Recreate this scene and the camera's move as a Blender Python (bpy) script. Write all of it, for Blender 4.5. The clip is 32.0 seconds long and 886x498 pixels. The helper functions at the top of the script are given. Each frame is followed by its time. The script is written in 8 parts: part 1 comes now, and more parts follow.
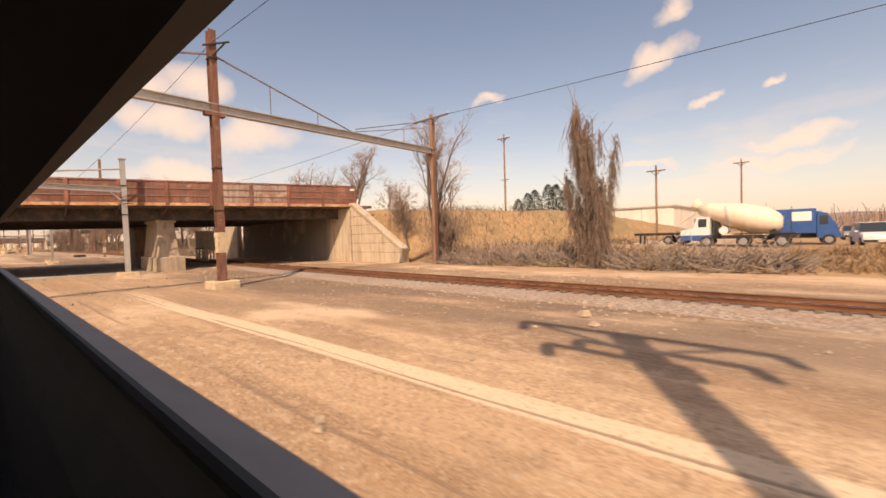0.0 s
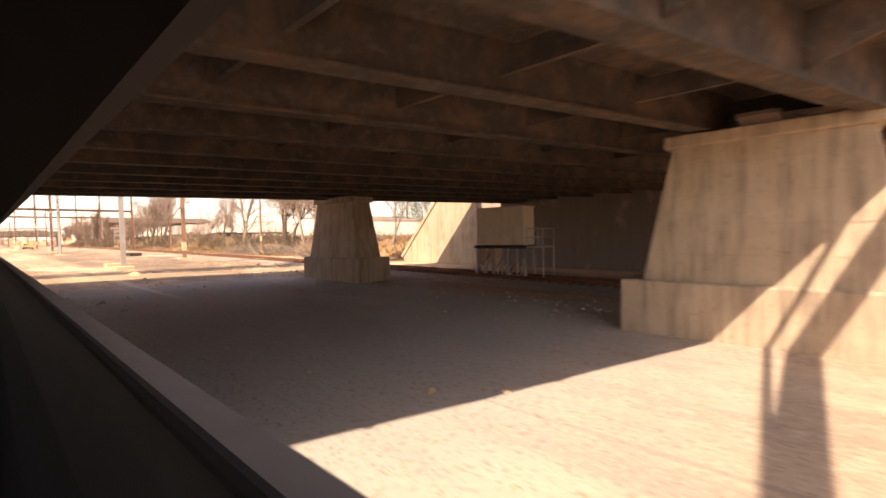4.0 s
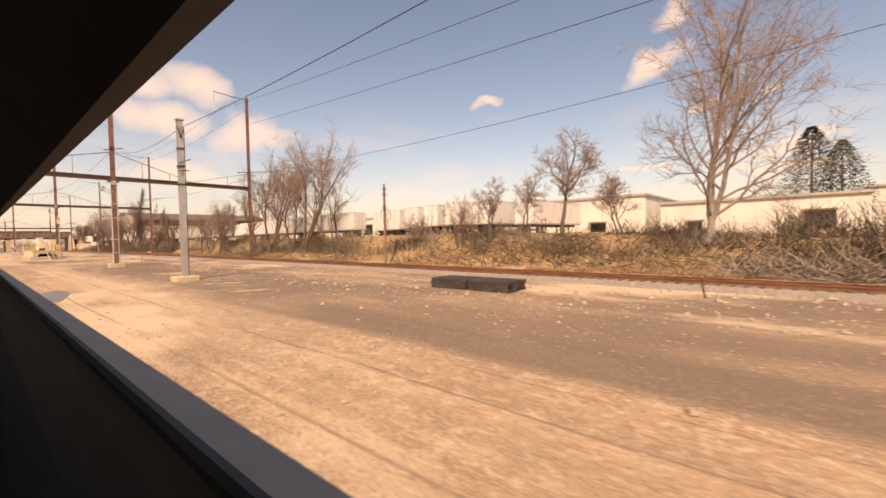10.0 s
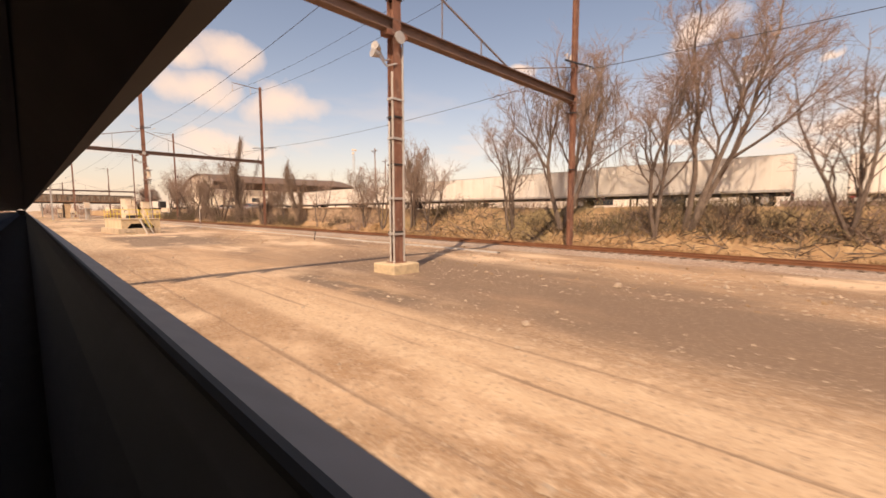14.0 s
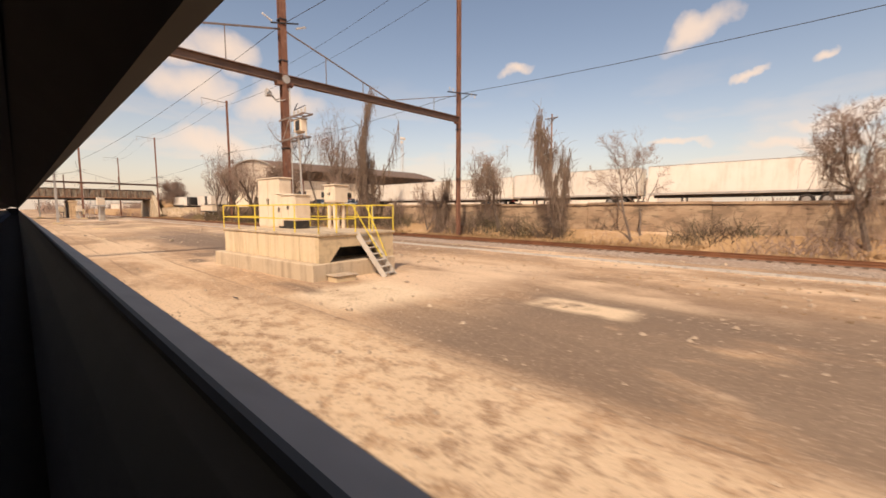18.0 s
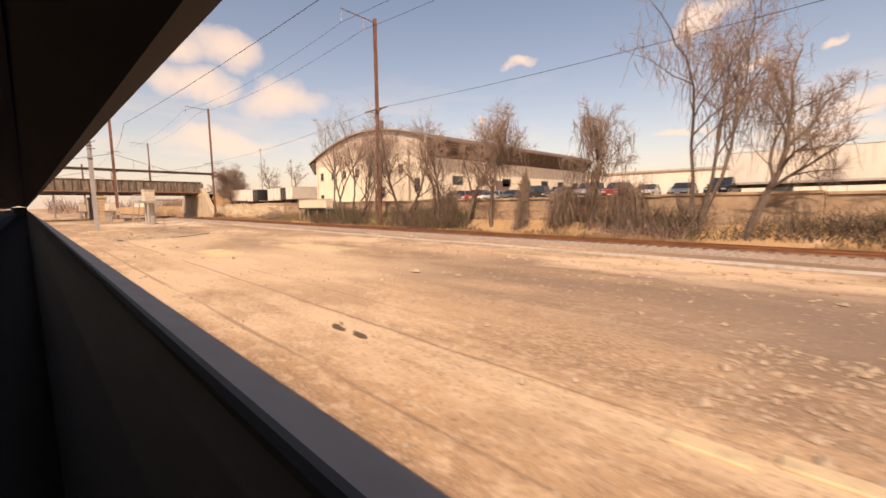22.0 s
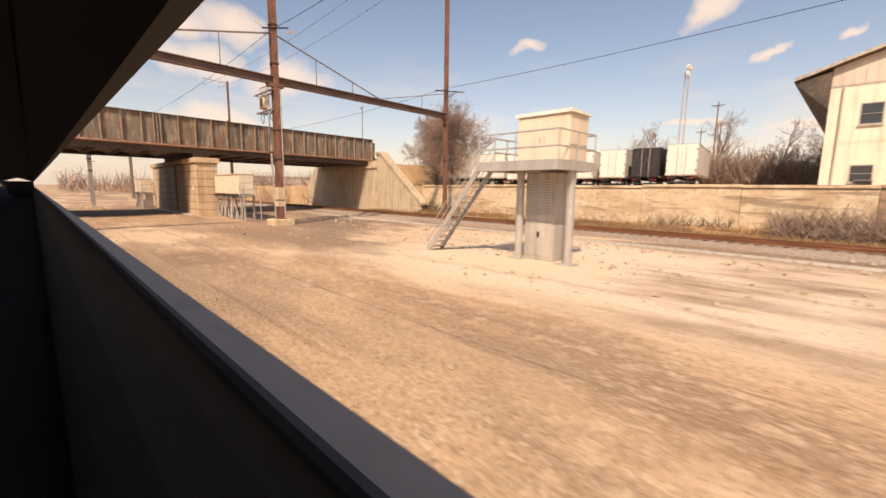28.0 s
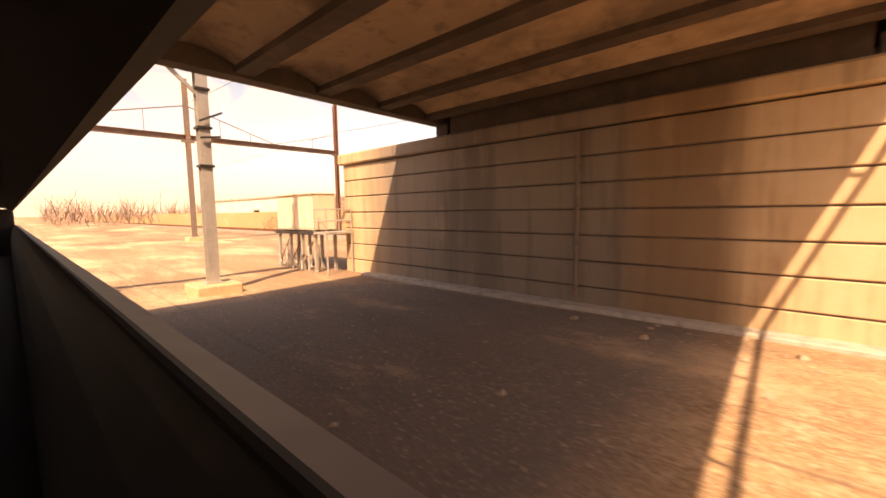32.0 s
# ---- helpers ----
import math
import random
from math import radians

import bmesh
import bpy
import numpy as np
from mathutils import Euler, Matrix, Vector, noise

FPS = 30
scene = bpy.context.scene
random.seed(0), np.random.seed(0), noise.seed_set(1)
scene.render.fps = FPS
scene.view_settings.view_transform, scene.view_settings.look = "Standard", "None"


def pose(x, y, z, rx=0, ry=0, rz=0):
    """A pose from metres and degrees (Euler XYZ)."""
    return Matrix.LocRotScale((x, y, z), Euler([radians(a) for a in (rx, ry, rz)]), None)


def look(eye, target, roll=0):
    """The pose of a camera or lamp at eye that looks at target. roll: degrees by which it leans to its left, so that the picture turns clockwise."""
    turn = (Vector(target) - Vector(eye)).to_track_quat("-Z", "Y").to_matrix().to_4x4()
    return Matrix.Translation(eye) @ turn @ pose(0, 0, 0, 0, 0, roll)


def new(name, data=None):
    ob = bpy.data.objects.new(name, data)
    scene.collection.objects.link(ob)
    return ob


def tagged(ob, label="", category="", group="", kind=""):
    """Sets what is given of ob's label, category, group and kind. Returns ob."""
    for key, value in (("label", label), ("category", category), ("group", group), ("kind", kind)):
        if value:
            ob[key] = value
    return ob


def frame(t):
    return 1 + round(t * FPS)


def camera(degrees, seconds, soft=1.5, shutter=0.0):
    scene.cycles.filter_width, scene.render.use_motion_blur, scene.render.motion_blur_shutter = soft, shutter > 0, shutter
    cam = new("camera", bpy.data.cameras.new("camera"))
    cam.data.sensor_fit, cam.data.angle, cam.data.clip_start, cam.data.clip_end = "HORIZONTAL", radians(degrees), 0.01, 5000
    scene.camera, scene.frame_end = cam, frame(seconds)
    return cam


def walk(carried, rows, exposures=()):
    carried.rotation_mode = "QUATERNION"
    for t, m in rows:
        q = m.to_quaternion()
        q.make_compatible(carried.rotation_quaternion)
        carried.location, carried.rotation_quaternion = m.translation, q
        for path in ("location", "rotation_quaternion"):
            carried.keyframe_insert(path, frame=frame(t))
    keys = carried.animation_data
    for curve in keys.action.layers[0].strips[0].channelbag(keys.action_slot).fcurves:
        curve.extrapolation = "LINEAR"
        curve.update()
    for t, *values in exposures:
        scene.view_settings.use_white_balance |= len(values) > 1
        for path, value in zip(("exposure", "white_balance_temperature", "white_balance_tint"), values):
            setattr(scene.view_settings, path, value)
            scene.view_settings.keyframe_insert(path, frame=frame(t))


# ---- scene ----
# The coach runs along +Y at about 13 m/s; the yard and the second track lie on +X.
cam = camera(94.39, 32.0, soft=1.6, shutter=0.22)
EYE = 3.0  # the seated eye over the yard's ground
# seconds, place along the track, yaw, pitch, roll
RIDE = [
    (0.0, 0.00, -48.89, -1.96, 1.76),
    (0.5, 6.58, -49.16, -1.96, 1.65),
    (1.0, 13.22, -49.05, -1.86, 1.83),
    (1.5, 19.77, -49.25, -1.60, 1.93),
    (2.0, 26.44, -49.26, -1.53, 1.74),
    (2.5, 32.72, -49.59, -1.63, 1.50),
    (3.0, 39.33, -49.59, -1.95, 1.52),
    (3.5, 46.32, -49.03, -2.05, 1.49),
    (4.0, 53.32, -48.44, -2.10, 1.16),
    (4.5, 60.34, -47.87, -2.10, 0.75),
    (5.0, 67.37, -47.38, -2.05, 0.41),
    (5.5, 74.41, -47.00, -1.93, 0.28),
    (6.0, 81.44, -46.78, -1.75, 0.49),
    (6.5, 88.35, -46.87, -1.57, 0.96),
    (7.0, 95.03, -47.31, -1.58, 1.43),
    (7.5, 101.98, -47.68, -1.61, 1.59),
    (8.0, 109.04, -48.12, -1.67, 1.74),
    (8.5, 116.02, -48.32, -1.76, 1.92),
    (9.0, 122.70, -48.62, -1.76, 1.79),
    (9.5, 129.27, -49.06, -1.65, 1.34),
    (10.0, 135.90, -49.21, -1.64, 1.20),
    (10.5, 142.64, -49.46, -1.73, 1.44),
    (11.0, 149.53, -49.20, -1.68, 1.86),
    (11.5, 155.67, -48.56, -1.68, 2.10),
    (12.0, 161.85, -48.01, -2.05, 1.74),
    (12.5, 168.56, -47.51, -2.67, 1.22),
    (13.0, 175.24, -46.58, -3.74, 0.64),
    (13.5, 181.44, -45.85, -4.72, 0.24),
    (14.0, 187.38, -45.41, -5.29, 0.01),
    (14.5, 193.63, -45.32, -5.61, 0.18),
    (15.0, 199.96, -45.59, -5.45, 0.47),
    (15.5, 206.33, -45.92, -5.14, 0.72),
    (16.0, 212.71, -46.15, -4.95, 0.71),
    (16.5, 219.12, -46.26, -4.89, 0.55),
    (17.0, 225.57, -46.26, -4.97, 0.33),
    (17.5, 232.08, -46.14, -5.17, 0.12),
    (18.0, 238.66, -45.90, -5.51, -0.02),
    (18.5, 245.17, -45.81, -5.76, 0.19),
    (19.0, 251.62, -45.81, -5.99, 0.46),
    (19.5, 258.24, -45.83, -6.08, 0.34),
    (20.0, 265.12, -45.81, -6.20, 0.39),
    (20.5, 272.15, -45.63, -6.29, 0.39),
    (21.0, 278.99, -45.53, -6.31, 0.37),
    (21.5, 285.71, -45.51, -6.22, 0.43),
    (22.0, 292.41, -45.35, -6.23, 0.64),
    (22.5, 299.12, -45.25, -6.23, 0.62),
    (23.0, 305.79, -44.99, -6.17, 0.34),
    (23.5, 312.31, -45.02, -6.34, 0.34),
    (24.0, 318.89, -44.92, -6.29, 0.00),
    (24.5, 325.56, -44.86, -6.25, -0.46),
    (25.0, 332.32, -44.87, -6.11, -0.78),
    (25.5, 339.00, -44.76, -6.25, -0.80),
    (26.0, 345.63, -44.78, -6.59, -0.70),
    (26.5, 352.26, -44.86, -7.04, -0.59),
    (27.0, 358.97, -44.92, -7.53, -0.54),
    (27.5, 365.80, -44.91, -7.96, -0.57),
    (28.0, 372.82, -44.75, -8.26, -0.71),
    (28.5, 379.16, -44.98, -8.28, -0.85),
    (29.0, 385.65, -45.14, -8.09, -0.83),
    (29.5, 392.13, -45.34, -7.54, -1.08),
    (30.0, 398.39, -45.36, -6.62, -1.42),
    (30.5, 404.43, -45.02, -5.53, -1.64),
    (31.0, 410.73, -45.50, -4.96, -1.51),
    (31.5, 416.79, -45.97, -4.71, -0.94),
    (32.0, 422.63, -46.69, -5.38, 0.92),
]
# seconds, stops, kelvin, tint: the coach's camera opens and cools under the road bridge
EXPOSE = [(0, 0.08, 7600, 20), (1.5, 0.2, 7600, 20), (2.4, 0.45, 7600, 20), (3.0, 0.65, 7600, 20), (3.6, 0.85, 7600, 20), (4.6, 1.3, 6000, 13), (5.6, 1.5, 5300, 13), (6.1, 1.4, 5300, 13), (6.5, 0.95, 5800, 13),
          (7.0, 0.62, 6500, 13), (7.6, 0.12, 7600, 20), (14.0, 0.1, 7600, 20), (15.0, 0.22, 7100, 15), (18.0, -0.05, 7100, 15), (19.0, -0.02, 7600, 20), (23.0, 0.08, 7400, 20), (28.0, 0.08, 7000, 15), (30.5, 0.25, 7500, 22), (31.0, 0.42, 7900, 24), (31.5, 0.58, 9000, 26), (32, 0.85, 10000, 28)]
walk(cam, [(t, pose(0, y, EYE, 90 + p, r, a)) for t, y, a, p, r in RIDE], EXPOSE)

# ---- sky and sun: the shadow of a post 1 m high falls 0.80 m to +X and 0.49 m to +Y ----
SUN_WAY = Vector((-0.80, -0.49, 1.0)).normalized()
world = bpy.data.worlds.new("sky")
scene.world = world
world.use_nodes = True


def sky_nodes():
    nt = world.node_tree
    nt.nodes.clear()
    N, L = nt.nodes.new, nt.links.new
    out, bg = N("ShaderNodeOutputWorld"), N("ShaderNodeBackground")
    sky = N("ShaderNodeTexSky")
    sky.sky_type, sky.sun_disc = "NISHITA", False
    sky.sun_elevation = math.asin(SUN_WAY.z)
    sky.sun_rotation = math.atan2(SUN_WAY.x, SUN_WAY.y)
    sky.air_density, sky.dust_density, sky.ozone_density, sky.altitude = 1.0, 1.6, 1.0, 50
    co = N("ShaderNodeTexCoord")
    noise_t = N("ShaderNodeTexNoise")
    noise_t.inputs["Scale"].default_value, noise_t.inputs["Detail"].default_value = 11.0, 8.0
    L(co.outputs["Generated"], noise_t.inputs["Vector"])

    def vec(op, a, b):
        n = N("ShaderNodeVectorMath")
        n.operation = op
        for k, v in enumerate((a, b)):
            if isinstance(v, (tuple, Vector)):
                n.inputs[k].default_value = tuple(v)
            else:
                L(v, n.inputs[k])
        return n

    def mth(op, a, b, clamp=False):
        n = N("ShaderNodeMath")
        n.operation, n.use_clamp = op, clamp
        for k, v in enumerate((a, b)):
            if isinstance(v, (int, float)):
                n.inputs[k].default_value = v
            else:
                L(v, n.inputs[k])
        return n.outputs[0]

    # a way that is ruffled by noise, so that the clouds have torn edges
    ruffle = vec("MULTIPLY", vec("SUBTRACT", noise_t.outputs["Color"], (0.5, 0.5, 0.5)).outputs[0], (0.13, 0.13, 0.10))
    way = vec("NORMALIZE", vec("ADD", co.outputs["Generated"], ruffle.outputs[0]).outputs[0], (0, 0, 0)).outputs[0]
    total = None
    for (x, y, z), wide, high, lean in CLOUDS:
        mid = Vector((x, y, z)).normalized()
        right = mid.cross(Vector((0, 0, 1))).normalized()
        up = right.cross(mid)
        right, up = right * math.cos(lean) + up * math.sin(lean), up * math.cos(lean) - right * math.sin(lean)
        a = mth("DIVIDE", vec("DOT_PRODUCT", way, right).outputs["Value"], wide)
        b = mth("DIVIDE", vec("DOT_PRODUCT", way, up).outputs["Value"], high)
        d = mth("ADD", mth("MULTIPLY", a, a), mth("MULTIPLY", b, b))
        front = mth("GREATER_THAN", vec("DOT_PRODUCT", way, mid).outputs["Value"], 0.5)
        m = mth("MULTIPLY", mth("MULTIPLY", mth("SUBTRACT", 1.45, d), 0.62, True), front)
        total = m if total is None else mth("MAXIMUM", total, m)
    # a thin veil of cloud low over the horizon, all round
    sep = N("ShaderNodeSeparateXYZ")
    L(co.outputs["Generated"], sep.inputs[0])
    flat = vec("MULTIPLY", co.outputs["Generated"], (3.0, 3.0, 11.0))
    veil = N("ShaderNodeTexNoise")
    veil.inputs["Scale"].default_value, veil.inputs["Detail"].default_value = 1.6, 7.0
    L(flat.outputs[0], veil.inputs["Vector"])
    low = mth("SUBTRACT", 1.0, mth("MULTIPLY", sep.outputs["Z"], 3.2), True)
    veil_m = mth("MULTIPLY", mth("MULTIPLY", mth("SUBTRACT", veil.outputs["Fac"], 0.44), 5.0, True), low)
    haze = mth("POWER", mth("SUBTRACT", 1.0, sep.outputs["Z"], True), 9.0)
    total = mth("MAXIMUM", total, mth("MULTIPLY", veil_m, 0.75))
    total = mth("MAXIMUM", mth("MULTIPLY", total, 0.93), mth("MULTIPLY", haze, 0.7))
    tint = N("ShaderNodeMixRGB")
    tint.blend_type = "MULTIPLY"
    tint.inputs[0].default_value, tint.inputs[2].default_value = 1.0, (1.0, 0.92, 0.84, 1)
    L(sky.outputs[0], tint.inputs[1])
    mix = N("ShaderNodeMixRGB")
    L(total, mix.inputs[0])
    L(tint.outputs[0], mix.inputs[1])
    mix.inputs[2].default_value = (6.2, 5.05, 4.1, 1)
    L(mix.outputs[0], bg.inputs["Color"])
    bg.inputs["Strength"].default_value = 0.165
    L(bg.outputs[0], out.inputs["Surface"])


# each cloud: the way to its middle, half its width and height, its lean
CLOUDS = [
    ((0.912, 0.231, 0.338), 0.062, 0.024, 0.5),
    ((0.788, 0.533, 0.307), 0.030, 0.014, 0.3),
    ((0.958, 0.142, 0.248), 0.032, 0.010, 0.35),
    ((0.962, 0.041, 0.270), 0.026, 0.009, 0.2),
    ((0.889, 0.183, 0.420), 0.036, 0.022, 0.2),
    ((0.988, 0.010, 0.160), 0.085, 0.018, 0.15),
    ((0.975, 0.050, 0.120), 0.110, 0.016, 0.1),
    ((0.956, 0.258, 0.136), 0.060, 0.010, 0.1),
    ((0.309, 0.898, 0.312), 0.070, 0.034, -0.3),
    ((0.412, 0.884, 0.228), 0.082, 0.040, 0.1),
    ((0.265, 0.938, 0.242), 0.070, 0.040, 0.0),
    ((0.220, 0.925, 0.310), 0.060, 0.035, 0.2),
    ((0.300, 0.945, 0.130), 0.120, 0.036, 0.0),
    ((-0.6, 0.8, 0.35), 0.14, 0.05, 0.1),
    ((-0.9, -0.3, 0.45), 0.12, 0.05, 0.1),
    ((0.3, -0.9, 0.4), 0.12, 0.05, 0.2),
]
sky_nodes()
sun = new("sun", bpy.data.lights.new("sun", "SUN"))
sun.data.energy, sun.data.angle, sun.data.color = 4.7, radians(0.53), (1.0, 0.87, 0.70)
sun.matrix_world = look(SUN_WAY * 100, (0, 0, 0))

# ---- materials ----
def material(name, base, rough=0.8, metal=0.0, spots=(), bump=0.15, bump_scale=30.0, random_tone=0.0, space="Object", spec=0.4):
    """A surface of a base colour with spots laid over it, each of (colour, noise scale xyz, threshold, softness, strength)."""
    m = bpy.data.materials.new(name)
    m.use_nodes = True
    nt = m.node_tree
    N, L = nt.nodes.new, nt.links.new
    b = nt.nodes["Principled BSDF"]
    b.inputs["Roughness"].default_value, b.inputs["Metallic"].default_value = rough, metal
    b.inputs["Specular IOR Level"].default_value = spec
    geo = N("ShaderNodeTexCoord") if space == "Object" else N("ShaderNodeNewGeometry")
    co = geo.outputs["Object"] if space == "Object" else geo.outputs["Position"]
    colour = N("ShaderNodeRGB")
    colour.outputs[0].default_value = (*base, 1)
    last = colour.outputs[0]
    for tone, scale, edge, soft, strength, *stretch in spots:
        mp = N("ShaderNodeMapping")
        mp.inputs["Scale"].default_value = scale if isinstance(scale, tuple) else (scale,) * 3
        L(co, mp.inputs[0])
        tx = N("ShaderNodeTexNoise")
        tx.inputs["Scale"].default_value, tx.inputs["Detail"].default_value = 1.0, 5.0
        tx.inputs["Roughness"].default_value = 0.62
        L(mp.outputs[0], tx.inputs["Vector"])
        r = N("ShaderNodeMapRange")
        r.inputs["From Min"].default_value, r.inputs["From Max"].default_value = edge - soft, edge + soft
        r.inputs["To Max"].default_value = strength
        L(tx.outputs["Fac"], r.inputs["Value"])
        mx = N("ShaderNodeMixRGB")
        mx.inputs[2].default_value = (*tone, 1)
        amount = r.outputs[0]
        # a spot may keep to a stretch of the yard: (axis, from, full, full to, end), with a frayed edge
        for axis, e0, e1, e2, e3 in stretch:
            if axis == "patchy":
                # only where a broad noise of scale (e0, e1) lies over e2, softened by e3
                mp2, tx2, up, mul = N("ShaderNodeMapping"), N("ShaderNodeTexNoise"), N("ShaderNodeMapRange"), N("ShaderNodeMath")
                mp2.inputs["Scale"].default_value = (e0, e1, 0.2)
                L(co, mp2.inputs[0])
                tx2.inputs["Scale"].default_value, tx2.inputs["Detail"].default_value = 1.0, 2.0
                L(mp2.outputs[0], tx2.inputs["Vector"])
                up.inputs["From Min"].default_value, up.inputs["From Max"].default_value = e2 - e3, e2 + e3
                L(tx2.outputs["Fac"], up.inputs["Value"])
                mul.operation = "MULTIPLY"
                L(amount, mul.inputs[0])
                L(up.outputs[0], mul.inputs[1])
                amount = mul.outputs[0]
                continue
            sep = N("ShaderNodeSeparateXYZ")
            L(co, sep.inputs[0])
            fray = N("ShaderNodeMath")
            fray.operation = "MULTIPLY_ADD"
            L(tx.outputs["Fac"], fray.inputs[0])
            fray.inputs[1].default_value = 0.4
            L(sep.outputs[axis], fray.inputs[2])
            for lo, hi in ((e0, e1), (e3, e2)):
                up = N("ShaderNodeMapRange")
                up.inputs["From Min"].default_value, up.inputs["From Max"].default_value = lo + 0.2, hi + 0.2
                L(fray.outputs[0], up.inputs["Value"])
                mul = N("ShaderNodeMath")
                mul.operation = "MULTIPLY"
                L(amount, mul.inputs[0])
                L(up.outputs[0], mul.inputs[1])
                amount = mul.outputs[0]
        L(amount, mx.inputs[0])
        L(last, mx.inputs[1])
        last = mx.outputs[0]
    if random_tone:
        info = N("ShaderNodeObjectInfo")
        r = N("ShaderNodeMapRange")
        r.inputs["To Min"].default_value, r.inputs["To Max"].default_value = 1 - random_tone, 1 + random_tone
        L(info.outputs["Random"], r.inputs["Value"])
        hs = N("ShaderNodeHueSaturation")
        L(r.outputs[0], hs.inputs["Value"])
        L(last, hs.inputs["Color"])
        last = hs.outputs[0]
    L(last, b.inputs["Base Color"])
    if bump:
        tx = N("ShaderNodeTexNoise")
        tx.inputs["Scale"].default_value, tx.inputs["Detail"].default_value = bump_scale, 4.0
        L(co, tx.inputs["Vector"])
        bp = N("ShaderNodeBump")
        bp.inputs["Strength"].default_value, bp.inputs["Distance"].default_value = bump, 0.03
        L(tx.outputs["Fac"], bp.inputs["Height"])
        L(bp.outputs[0], b.inputs["Normal"])
    return m


